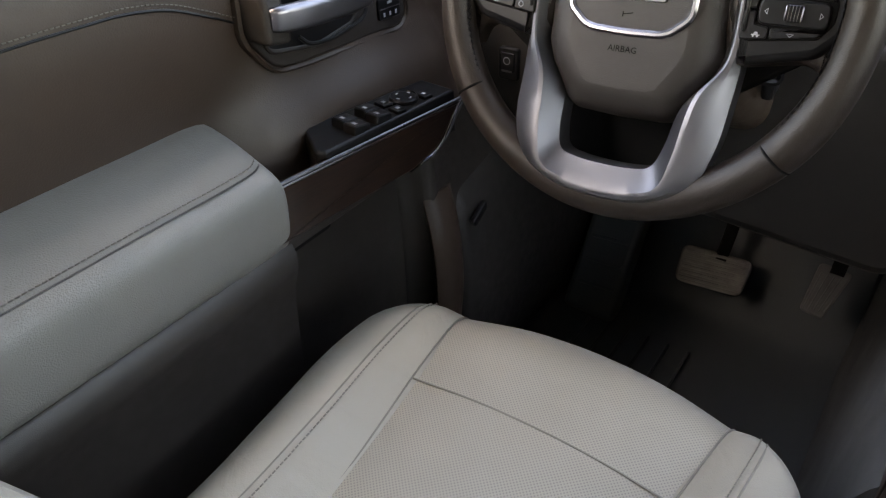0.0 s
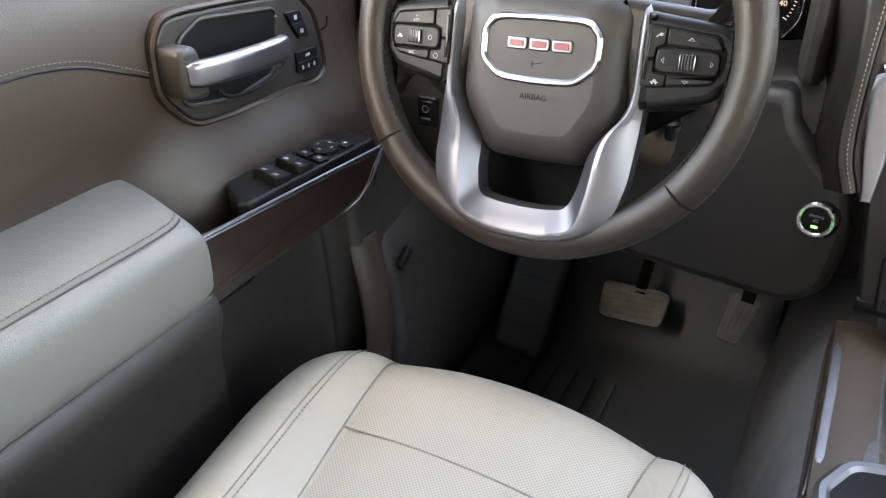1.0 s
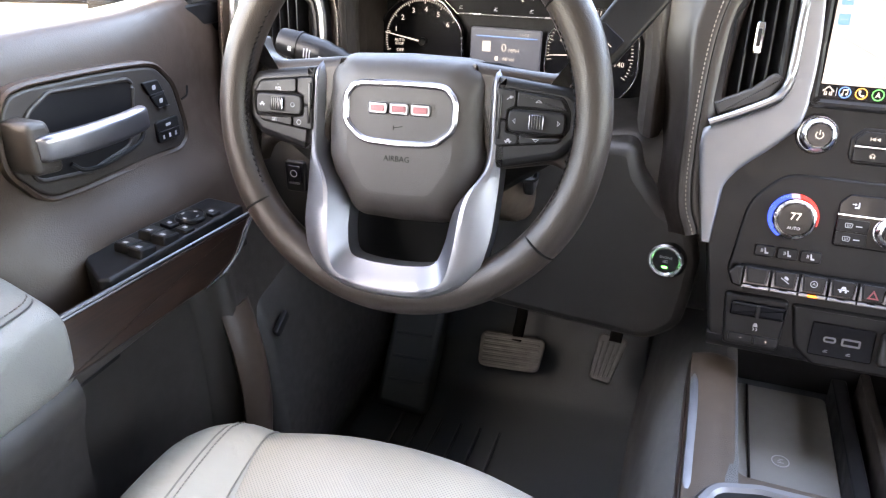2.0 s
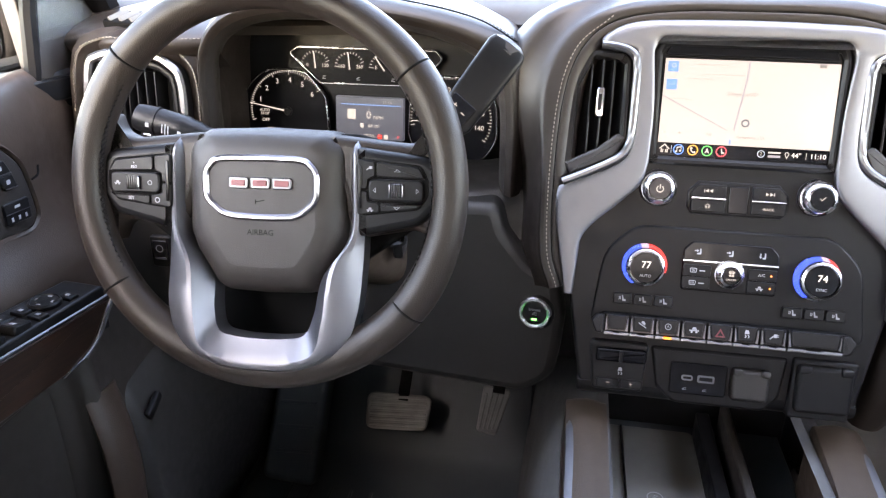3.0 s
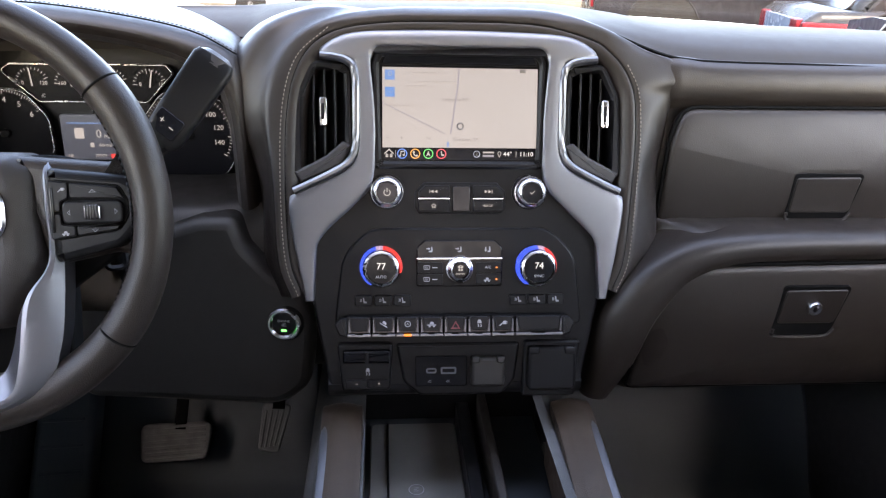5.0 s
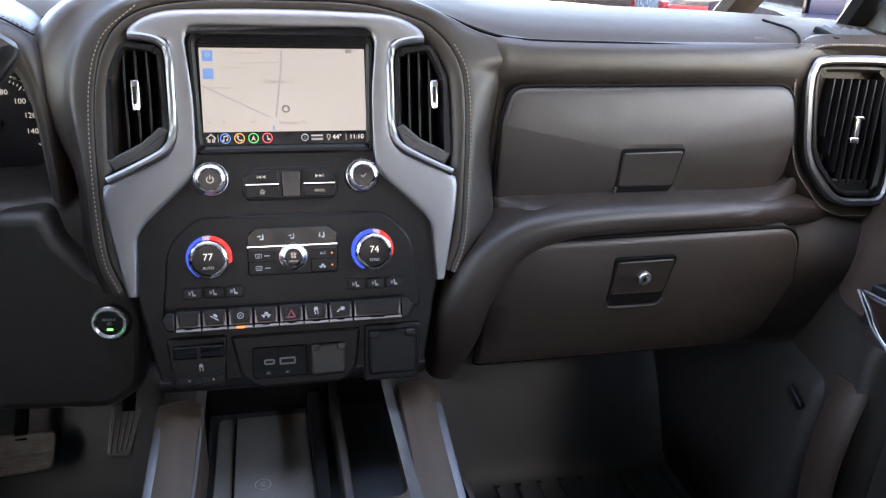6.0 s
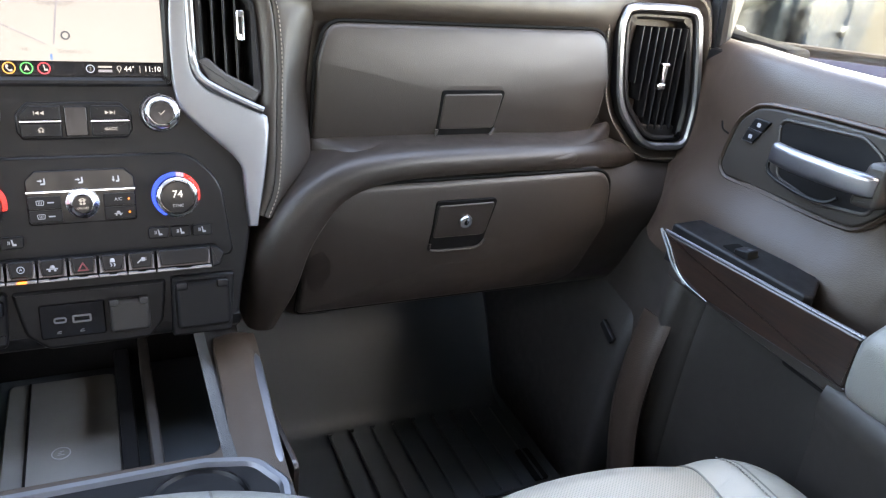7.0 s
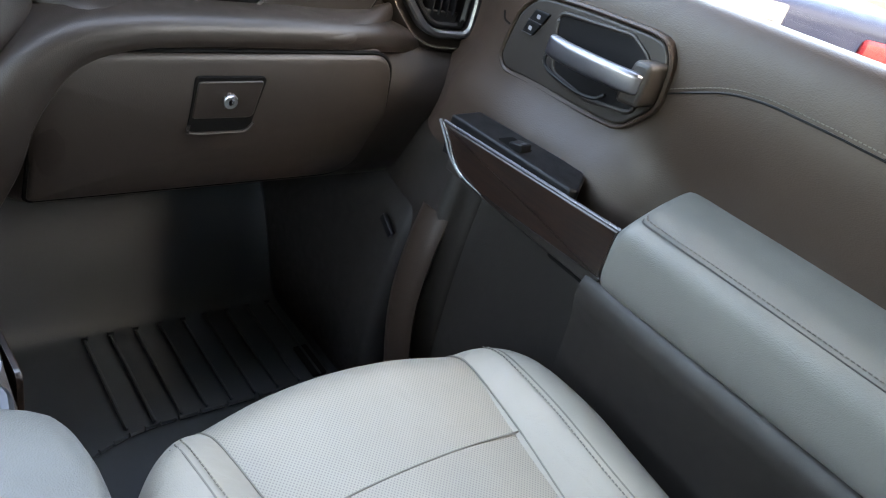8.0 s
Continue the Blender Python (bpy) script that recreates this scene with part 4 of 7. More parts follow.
HEAT = [[(x, -0.15), (x + 0.10, -0.15), (x + 0.16, 0.10), (x + 0.10, 0.34), (x, 0.34), (x + 0.06, 0.10)] for x in (-0.58, -0.40)]
ICONS = {
    "seat": [[(-0.12, 0.52), (0.06, 0.52), (0.18, -0.06), (0.50, -0.10), (0.52, -0.36), (0.02, -0.36)]],
    "heated_seat": [[(-0.12, 0.52), (0.06, 0.52), (0.18, -0.06), (0.50, -0.10), (0.52, -0.36), (0.02, -0.36)]] + HEAT,
    "airflow": [[(0.14, 0.45), (0.30, 0.45), (0.36, -0.10), (0.30, -0.40), (-0.24, -0.40), (-0.24, -0.22), (0.14, -0.16)], [(-0.60, 0.20), (-0.26, 0.20), (-0.26, 0.36), (0.0, 0.13), (-0.26, -0.08), (-0.26, 0.06), (-0.60, 0.06)]],
    "floor_airflow": [[(0.14, 0.45), (0.30, 0.45), (0.36, -0.10), (0.30, -0.40), (-0.10, -0.40), (-0.10, -0.22), (0.14, -0.16)], [(-0.46, 0.40), (-0.32, 0.40), (-0.32, -0.06), (-0.18, -0.06), (-0.39, -0.36), (-0.60, -0.06), (-0.46, -0.06)]],
    "hill": [[(-0.5, 0.1), (0.5, -0.5), (0.5, -0.36), (-0.5, 0.26)], [(-0.16, 0.18), (0.30, -0.10), (0.40, 0.12), (0.16, 0.42), (-0.08, 0.44)]],
    "truck": [[(-0.6, -0.24), (0.6, -0.24), (0.6, -0.10), (-0.6, -0.10)], [(-0.3, -0.06), (-0.14, 0.26), (0.2, 0.26), (0.34, -0.06)], blob(-0.30, -0.36, 0.14), blob(0.30, -0.36, 0.14)],
    "stability": [[(-0.30, 0.02), (0.30, 0.02), (0.26, 0.26), (0.16, 0.50), (-0.16, 0.50), (-0.26, 0.26)], [(-0.26, -0.5), (-0.12, -0.5), (-0.02, -0.3), (-0.16, -0.08), (-0.30, -0.08), (-0.16, -0.3)], [(0.10, -0.5), (0.24, -0.5), (0.34, -0.3), (0.20, -0.08), (0.06, -0.08), (0.20, -0.3)]],
    "plug": [[(-0.55, -0.32), (-0.42, -0.42), (0.0, -0.02), (-0.1, 0.08)], [(0.0, -0.16), (0.42, -0.16), (0.42, 0.3), (0.0, 0.3)], [(0.42, -0.06), (0.6, -0.06), (0.6, 0.02), (0.42, 0.02)], [(0.42, 0.14), (0.6, 0.14), (0.6, 0.22), (0.42, 0.22)]],
    "home": [[(-0.62, -0.02), (0.0, 0.56), (0.62, -0.02), (0.52, -0.12), (0.0, 0.36), (-0.52, -0.12)], [(-0.42, -0.10), (-0.28, 0.02), (-0.28, -0.50), (-0.42, -0.50)], [(0.28, 0.02), (0.42, -0.10), (0.42, -0.50), (0.28, -0.50)], [(-0.28, -0.50), (-0.10, -0.50), (-0.10, -0.10), (-0.22, -0.10), (-0.22, -0.38), (-0.28, -0.38)], [(0.10, -0.50), (0.28, -0.50), (0.28, -0.38), (0.22, -0.38), (0.22, -0.10), (0.10, -0.10)]],
    "pane": [[(-0.5, -0.35), (-0.40, -0.35), (-0.50, 0.30), (-0.6, 0.30)], [(0.40, -0.35), (0.5, -0.35), (0.6, 0.30), (0.50, 0.30)], [(-0.6, 0.30), (0.6, 0.30), (0.4, 0.42), (-0.4, 0.42)], [(-0.40, -0.38), (0.40, -0.38), (0.40, -0.28), (-0.40, -0.28)], [(-0.22, -0.2), (-0.14, -0.2), (-0.20, 0.2), (-0.28, 0.2)], [(0.14, -0.2), (0.22, -0.2), (0.28, 0.2), (0.20, 0.2)], [(-0.04, -0.2), (0.04, -0.2), (0.04, 0.2), (-0.04, 0.2)]],
    "note": [[(-0.30, 0.42), (0.46, 0.56), (0.46, 0.34), (-0.30, 0.20)], [(-0.30, 0.22), (-0.18, 0.24), (-0.18, -0.36), (-0.30, -0.36)], [(0.34, 0.34), (0.46, 0.36), (0.46, -0.24), (0.34, -0.24)], blob(-0.36, -0.36, 0.19), blob(0.28, -0.24, 0.19)],
    "phone": [[(-0.34, 0.52), (-0.08, 0.46), (-0.04, 0.18), (-0.20, 0.08), (-0.06, -0.14), (0.12, -0.28), (0.24, -0.14), (0.48, -0.24), (0.44, -0.46), (0.24, -0.54), (-0.08, -0.40), (-0.36, -0.06), (-0.46, 0.30)]],
    "arrow": [[(0.0, 0.52), (0.40, -0.44), (0.0, -0.22), (-0.40, -0.44)]],
    "power": [turn_points(125, 415, 0.50, 14) + turn_points(415, 125, 0.36, 14), [(-0.07, 0.05), (0.07, 0.05), (0.07, 0.62), (-0.07, 0.62)]],
    "fan": [blob(0.22, 0.22, 0.20), blob(-0.22, 0.22, 0.20), blob(-0.22, -0.22, 0.20), blob(0.22, -0.22, 0.20), turn_points(150, 30, 0.62, 8) + turn_points(30, 150, 0.52, 8)],
}


def icon(kind, parent, m, x, y, size, mat=None):
    """A small printed symbol."""
    bm = B()
    for pts in ICONS[kind]:
        slab(bm, [(x + px * size, y + py * size) for px, py in pts], 0.0003, 0.00002, m, 0.0003)
    part("symbol", bm, mat or GREY_INK, parent)


def controls(s, m):
    k, f = knob(s, m, -0.083, -0.141, 0.0195, 0.020, "volume_knob", 40, 0.62)
    icon("power", k, f, 0, 0, 0.0082, WHITE_INK)
    k, f = knob(s, m, 0.083, -0.141, 0.0195, 0.020, "tuning_knob", 40, 0.62)
    words("\u2713", 0.009, f, WHITE_INK, k)
    # buttons between the knobs
    group = part("media_button_panel", slab(B(), rounded([(-0.051, -0.159, 0.004), (-0.046, -0.167, 0.004), (0.049, -0.167, 0.004), (0.055, -0.159, 0.004), (0.055, -0.141, 0.004), (0.044, -0.130, 0.004), (-0.040, -0.130, 0.004), (-0.051, -0.141, 0.004)], 0.004), 0.01, 0.002, m, 0.002), BLACK, s)
    for x0, x1 in ((-0.047, -0.0105), (0.0165, 0.052)):
        for y0, y1 in ((-0.1475, -0.1335), (-0.164, -0.150)):
            cut = [(x0, y0), (x1, y0), (x1, y1), (x0, y1)]
            if y1 > -0.14:
                cut = [(x0, y0), (x1, y0), (x1, y1), (x0 + 0.008, y1), (x0, y1 - 0.008)] if x0 < 0 else [(x0, y0), (x1, y0), (x1, y1 - 0.008), (x1 - 0.008, y1), (x0, y1)]
            part("button", slab(B(), rounded(cut, 0.0015, 3), 0.006, 0.0012, m, 0.005), BLACK, group)
        part("bright_strip", slab(B(), rect(x1 - x0, 0.0011, 0.0003, (x0 + x1) / 2, -0.1487), 0.004, 0.0003, m, 0.0056), CHROME, group)
    part("button", slab(B(), rect(0.021, 0.030, 0.002, 0.003, -0.149), 0.006, 0.0012, m, 0.004), GLOSS, group)
    for x in (-0.029, 0.034):
        for j in (-1, 1):
            sg = -1 if x < 0 else 1
            if j > 0:
                part("mark", slab(B(), rect(0.0007, 0.004, 0, x + sg * 0.0048, -0.1405), 0.0003, 0.0001, m, 0.0054), WHITE_INK, group)
            part("mark", slab(B(), [(x + j * 0.0022 - sg * 0.0018, -0.1385), (x + j * 0.0022 + sg * 0.0018, -0.1405), (x + j * 0.0022 - sg * 0.0018, -0.1425)], 0.0003, 0.0001, m, 0.0054), WHITE_INK, group)
    icon("home", group, at(m, 0, 0, 0.005), -0.029, -0.157, 0.0050, WHITE_INK)
    words("\u25c2BACK", 0.0042, at(m, 0.034, -0.157, 0.0053), WHITE_INK, group)
    # raised climate panel
    part("climate_panel", slab(B(), rounded([(-0.145, -0.300, 0.01), (0.150, -0.300, 0.01), (0.140, -0.215, 0.05), (0.108, -0.183, 0.04), (-0.103, -0.183, 0.04), (-0.135, -0.215, 0.05)], 0.02, 6), 0.01, 0.003, m, 0.003), BLACK, s)
    for x, digits, under in ((-0.090, "77", "AUTO"), (0.092, "74", "SYNC")):
        k, f = knob(s, m, x, -0.228, 0.0245, 0.024, "temperature_knob", 48, 0.70, True)
        glowing = {"blue": (B(), BLUE), "pale": (B(), PALE), "red": (B(), RED)}
        for j in range(64):
            a0, a1 = radians(240 - j * 4), radians(240 - j * 4 - 2.9)
            bm = glowing["blue" if j < 34 + 4 * (x > 0) else "pale" if j < 39 + 4 * (x > 0) else "red"][0]
            bm.faces.new([bm.verts.new(at(m, x, -0.228) @ Vector((q * math.cos(w), q * math.sin(w), z))) for q, z, w in ((0.0248, 0.0072, a0), (0.0248, 0.0072, a1), (0.0217, 0.0182, a1), (0.0217, 0.0182, a0))])
        for bm, lamp in glowing.values():
            part("light_ring", bm, lamp, k)
        words(digits, 0.0108, at(f, 0, 0.003), DIGIT, k)
        words(under, 0.0045, at(f, 0, -0.009), GREY_INK, k)
        for i in range(3):
            xx = x + (-0.0225 + i * 0.0225) + (0.002 if x > 0 else 0.002)
            b = part("seat_heat_button", slab(B(), rect(0.0205, 0.0125, 0.003, xx, -0.268), 0.006, 0.0012, m, 0.007), BLACK, s)
            icon("heated_seat", b, at(m, 0, 0, 0.007), xx, -0.268, 0.0072)
    hv = part("fan_panel", slab(B(), rounded([(-0.049, -0.252), (0.052, -0.252), (0.052, -0.206, 0.008), (0.043, -0.197), (-0.040, -0.197), (-0.049, -0.206, 0.008)], 0.004), 0.008, 0.0015, m, 0.006), GLOSS, s)
    part("bright_strip", slab(B(), rect(0.101, 0.0018, 0.0004, 0.0015, -0.2185), 0.004, 0.0004, m, 0.0075), CHROME, hv)
    for x, kind in ((-0.033, "airflow"), (0.001, "airflow"), (0.035, "floor_airflow")):
        icon(kind, hv, at(m, 0, 0, 0.0062), x, -0.208, 0.0076)
    for y in (-0.229, -0.243):
        part("button", slab(B(), rect(0.030, 0.0125, 0.002, -0.033, y), 0.003, 0.0008, m, 0.0075), BLACK, hv)
        part("button", slab(B(), rect(0.030, 0.0125, 0.002, 0.036, y), 0.003, 0.0008, m, 0.0075), BLACK, hv)
        icon("pane", hv, at(m, 0, 0, 0.0077), -0.037, y, 0.0064)
        part("mark", slab(B(), rect(0.006, 0.0012, 0, -0.0275, y), 0.0003, 0.0001, m, 0.0080), GREY_INK, hv)
        part("indicator_lamp", slab(B(), disc(0.0011, 0.045, y, 10), 0.001, 0.0002, m, 0.0082), AMBER, hv)
    words("A/C", 0.0045, at(m, 0.035, -0.229, 0.0078), GREY_INK, hv)
    icon("truck", hv, at(m, 0, 0, 0.0077), 0.034, -0.243, 0.0066)
    k, f = knob(s, m, 0.0015, -0.231, 0.0165, 0.017, "fan_knob")
    words("ON/OFF", 0.0030, at(f, 0, -0.004), WHITE_INK, k)
    icon("fan", k, f, 0, 0.0022, 0.0066, WHITE_INK)
    # row of piano keys, each with a bright front edge and thin bright flanks
    n = at(m, -0.0015, -0.2950, 0.020) @ pose(0, 0, 0, -8)
    row = part("key_bar", block(B(), 0.262, 0.024, 0.03, 0.004, at(n, 0, 0, -0.019)), VOID, s)
    for x, k in ((-0.1345, -1), (0.1305, 1)):
        part("end_cap", slab(B(), rounded([(x - k * 0.007, -0.0125), (x + k * 0.002, -0.0105), (x + k * 0.0075, 0.002), (x + k * 0.001, 0.0095), (x - k * 0.007, 0.0095)], 0.002), 0.012, 0.002, n, 0.002), BLACK, row)
    for i in range(8):
        w = 0.0272 if i < 7 else 0.0560
        x = -0.1137 + i * 0.0278 if i < 7 else 0.0957
        key = part("piano_key", slab(B(), rounded([(x - w / 2, -0.0085), (x + w / 2, -0.0085), (x + w / 2 - 0.0012, 0.0105), (x - w / 2 + 0.0012, 0.0105)], 0.001, 2), 0.012, 0.0008, n, -0.0008), GLOSS, row)
        face = rounded([(x - w / 2 + 0.0048, -0.0060), (x + w / 2 - 0.0048, -0.0060), (x + w / 2 - 0.0030, 0.0098), (x - w / 2 + 0.0030, 0.0098)], 0.0016, 3)
        part("key_face", slab(B(), face, 0.003, 0.0010, n, 0.0016), BLACK, key)
        part("bright_edge", slab(B(), rounded([(x - w / 2 + 0.0002, -0.0124), (x + w / 2 - 0.0002, -0.0124), (x + w / 2 - 0.0002, -0.0090), (x + w * 0.16, -0.0090), (x + w * 0.12, -0.0102), (x - w * 0.12, -0.0102), (x - w * 0.16, -0.0090), (x - w / 2 + 0.0002, -0.0090)], 0.0004, 2), 0.010, 0.0007, n, 0.0026), VENT_SILVER, key)
        for g in (-1, 1):
            part("bright_flank", slab(B(), [(x + g * (w / 2 - 0.0012), -0.0080), (x + g * (w / 2 - 0.0044), -0.0066), (x + g * (w / 2 - 0.0036), -0.0058), (x + g * (w / 2 - 0.0020), 0.0070), (x + g * (w / 2 - 0.0013), 0.0070)], 0.002, 0.0003, n, 0.0012), TRIM_EDGE, key)
        if i == 4:
            part("warning_mark", band(B(), [(x - 0.0055, -0.004), (x + 0.0055, -0.004), (x, 0.0055)], 0.0014, 0.0006, 0.0001, n, 0.0021), RED_DULL, key)
        elif 0 < i < 7:
            if i == 2:
                part("symbol", band(B(), disc(0.0036, x, 0.0022, 20), 0.0008, 0.0003, 0.0001, n, 0.0020), GREY_INK, key)
                words("A", 0.0044, at(n, x, 0.0022, 0.0018), GREY_INK, key)
            else:
                icon({1: "hill", 3: "truck", 5: "stability", 6: "plug"}[i], key, at(n, 0, 0, 0.0017), x, 0.0022, 0.0085)
        if i == 2:
            part("indicator_lamp", slab(B(), rect(0.0088, 0.0022, 0.0005, x, -0.0108), 0.006, 0.0003, n, 0.0032), AMBER, key)
    # lower pods: trailer brake, ports, socket covers
    t = part("trailer_brake_panel", slab(B(), rounded([(-0.142, -0.318), (-0.076, -0.318), (-0.080, -0.376), (-0.136, -0.376)], 0.006), 0.02, 0.003, m, 0.010), BLACK, s)
    part("brake_slider", slab(B(), rect(0.056, 0.016, 0.003, -0.107, -0.3325), 0.012, 0.004, m, 0.019), GLOSS, t)
    part("slider_stop", block(B(), 0.004, 0.013, 0.004, 0.001, at(m, -0.107, -0.3325, 0.019)), BLACK, t)
    for x, c in ((-0.119, "\u2212"), (-0.093, "+")):
        part("button", slab(B(), rect(0.025, 0.010, 0.0015, x, -0.366), 0.006, 0.001, m, 0.013), BLACK, t)
        words(c, 0.006, at(m, x, -0.366, 0.0133), WHITE_INK, t)
    icon("stability", t, at(m, 0, 0, 0.0102), -0.106, -0.352, 0.0085, GREY_INK)
    p = part("port_panel", slab(B(), rounded([(-0.074, -0.320), (0.076, -0.320), (0.070, -0.368, 0.014), (0.054, -0.385, 0.012), (-0.044, -0.385, 0.012), (-0.064, -0.368, 0.014)], 0.005), 0.03, 0.004, m, 0.003), BLACK, s)
    part("port_plate", slab(B(), rect(0.062, 0.037, 0.003, -0.019, -0.354), 0.006, 0.0015, m, 0.006), GLOSS, p)
    part("usb_c_port", band(B(), rect(0.0125, 0.0065, 0.003, -0.031, -0.353), 0.0018, 0.004, 0.0003, m, 0.007), SILVER, p)
    part("usb_port", band(B(), rect(0.0185, 0.0085, 0.002, -0.0105, -0.353), 0.0020, 0.004, 0.0003, m, 0.007), SILVER, p)
    bars(p, at(m, 0, 0, 0.0062), -0.033, -0.366, 0.006, 0.003)
    bars(p, at(m, 0, 0, 0.0062), -0.011, -0.366, 0.006, 0.003)
    c = part("socket_cover", slab(B(), rect(0.041, 0.037, 0.006, 0.036, -0.354), 0.014, 0.0045, m, 0.014), KNEE, p)
    for x in (0.021, 0.051):
        part("cover_hinge", block(B(), 0.010, 0.008, 0.009, 0.003, at(m, x, -0.338, 0.013)), KNEE, c)
    q = part("outlet_panel", slab(B(), rounded([(0.080, -0.318), (0.148, -0.318), (0.142, -0.386), (0.078, -0.386)], 0.004), 0.02, 0.003, m, 0.008), BLACK, s)
    c = part("outlet_cover", slab(B(), rect(0.058, 0.054, 0.007, 0.112, -0.350), 0.012, 0.0045, m, 0.017), BLACK, q)
    for x in (0.090, 0.133):
        part("cover_hinge", block(B(), 0.013, 0.009, 0.010, 0.003, at(m, x, -0.327, 0.015)), BLACK, c)


def start_button(d):
    m = plane(-0.207, -0.0355, 0.466, 4, -6)
    k = part("start_button", lathe(B(), [(0.025, -0.012), (0.024, -0.001), (0.0205, 0.0015)], m), BLACK, d, "round push button with a bright ring")
    part("bright_ring", lathe(B(), [(0.0210, 0.0), (0.0210, 0.003), (0.0190, 0.0048), (0.0170, 0.0048), (0.0152, 0.003), (0.0150, 0.0)], m), KNURL, k)
    part("button_face", lathe(B(), [(0.0150, 0.0), (0.0150, 0.0026), (0.0140, 0.0030)], m), GLOSS, k)
    words("ENGINE", 0.0042, at(m, 0, 0.0045, 0.0034), GREY_INK, k)
    bars(k, at(m, 0, -0.0005, 0.003), 0, 0, 0.008, 0.004)
    part("ready_lamp", slab(B(), rect(0.0065, 0.0028, 0.001, 0.0, -0.008), 0.0006, 0.0002, m, 0.0036), GREEN, k)


def cluster(d):
    m = plane(-0.46, 0.150, 0.66, 4)
    base = part("gauge_panel", slab(B(), rect(0.50, 0.24, 0.03, -0.01, -0.005), 0.02, 0.004, m, -0.012), BLACK, d, "black gauge panel with white figures")
    def dial(pts, name="dial"):
        p = part(name, slab(B(), pts, 0.006, 0.001, m, 0.0), DIAL, base)
        part("dial_rim", band(B(), pts, 0.0018, 0.008, 0.0006, m, 0.004), KNURL, p)
        return p
    def ticks(p, cx, cy, r, a0, a1, n, big):
        for i in range(n + 1):
            a = radians(a0 + (a1 - a0) * i / n)
            ln = 0.006 if i % big == 0 else 0.003
            u = Vector((math.cos(a), math.sin(a)))
            c = Vector((cx, cy)) + u * (r - ln / 2)
            part("tick", slab(B(), rect(ln, 0.0008), 0.0003, 0.0001, at(m, c.x, c.y, 0.0008, math.degrees(a))), WHITE_INK, p)
    def needle(p, cx, cy, a, ln, mat=None):
        part("needle", slab(B(), [(0, -0.0012), (ln, -0.0004), (ln, 0.0004), (0, 0.0012)], 0.001, 0.0002, at(m, cx, cy, 0.004, a)), mat or WHITE_INK, p)
        part("needle_cap", lathe(B(), [(0.006, 0.0), (0.006, 0.004), (0.0045, 0.0055)], at(m, cx, cy, 0.0005), 20), BLACK, p)
    x0 = -0.1215
    left = dial(rounded([(x0 - 0.046, -0.062, 0.03), (x0 + 0.040, -0.062, 0.03), (x0 + 0.060, -0.030, 0.03), (x0 + 0.058, 0.018, 0.03), (x0 + 0.030, 0.054, 0.03), (x0 - 0.030, 0.0555, 0.04), (x0 - 0.064, 0.026, 0.04), (x0 - 0.066, -0.030, 0.04)], 0.03, 6), "tachometer")
    ticks(left, x0, -0.004, 0.0575, 195, 34, 48, 8)
    for i, n in enumerate("123456"):
        a = radians(160 - i * 25)
        words(n, 0.0100, at(m, x0 + 0.044 * math.cos(a), -0.004 + 0.044 * math.sin(a), 0.0012), WHITE_INK, left)
    needle(left, x0, -0.004, 170, 0.058)
    words("AUTO", 0.0055, at(m, x0 - 0.036, -0.002 - 0.002, 0.0012), WHITE_INK, left)
    words("STOP", 0.0055, at(m, x0 - 0.036, -0.009, 0.0012), WHITE_INK, left)
    words("OFF", 0.0065, at(m, x0 - 0.035, -0.018, 0.0012), WHITE_INK, left)
    words("RPM", 0.0052, at(m, x0 - 0.028, -0.030, 0.0012), WHITE_INK, left)
    words("x1000", 0.0052, at(m, x0 - 0.028, -0.036, 0.0012), WHITE_INK, left)
    x1 = 0.114
    right = dial(rounded([(x1 - 0.040, -0.062, 0.03), (x1 + 0.046, -0.062, 0.03), (x1 + 0.066, -0.030, 0.04), (x1 + 0.064, 0.026, 0.04), (x1 + 0.030, 0.0555, 0.04), (x1 - 0.030, 0.054, 0.03), (x1 - 0.058, 0.018, 0.03), (x1 - 0.060, -0.030, 0.03)], 0.03, 6), "speedometer")
    ticks(right, x1, -0.004, 0.0575, 190, -30, 48, 6)
    for i, n in enumerate(("20", "40", "60", "80", "100", "120", "140")):
        a = radians(154 - i * 28)
        words(n, 0.0095, at(m, x1 + 0.041 * math.cos(a), -0.004 + 0.041 * math.sin(a), 0.0012), WHITE_INK, right)
    needle(right, x1, -0.004, 184, 0.055)
    mid = dial(rounded([(-0.072, 0.0375), (0.066, 0.0385), (0.102, 0.077), (0.092, 0.088), (-0.104, 0.087), (-0.118, 0.078)], 0.006), "auxiliary_gauge")
    for i, (a, b, an) in enumerate((("0", "120", 95), ("160", "260", 95), ("E", "F", 125), ("8", "18", 80))):
        cx = -0.0790 + i * 0.0495
        ticks(mid, cx, 0.060, 0.022, 175, 25, 12, 6)
        words(a, 0.0068, at(m, cx - 0.012, 0.062, 0.0012), WHITE_INK, mid)
        words(b, 0.0068, at(m, cx + 0.014, 0.062, 0.0012), WHITE_INK, mid)
        part("needle", slab(B(), [(0, -0.001), (0.023, -0.0006), (0.023, 0.0006), (0, 0.001)], 0.001, 0.0002, at(m, cx, 0.058, 0.003, an)), WHITE_INK, mid)
        bars(mid, at(m, 0, 0, 0.001), cx + 0.012, 0.046, 0.007, 0.005)
    scr = part("driver_display", slab(B(), rect(0.099, 0.060, 0.003, -0.0015, -0.0085), 0.006, 0.001, m, 0.0015), LCD_DARK, base, "lit blue-grey driver display")
    e = at(m, 0, 0, 0.0018)
    part("display_line", slab(B(), rect(0.086, 0.0012, 0, 0, 0.0105), 0.0003, 0.0001, e), LCD_BLUE, scr)
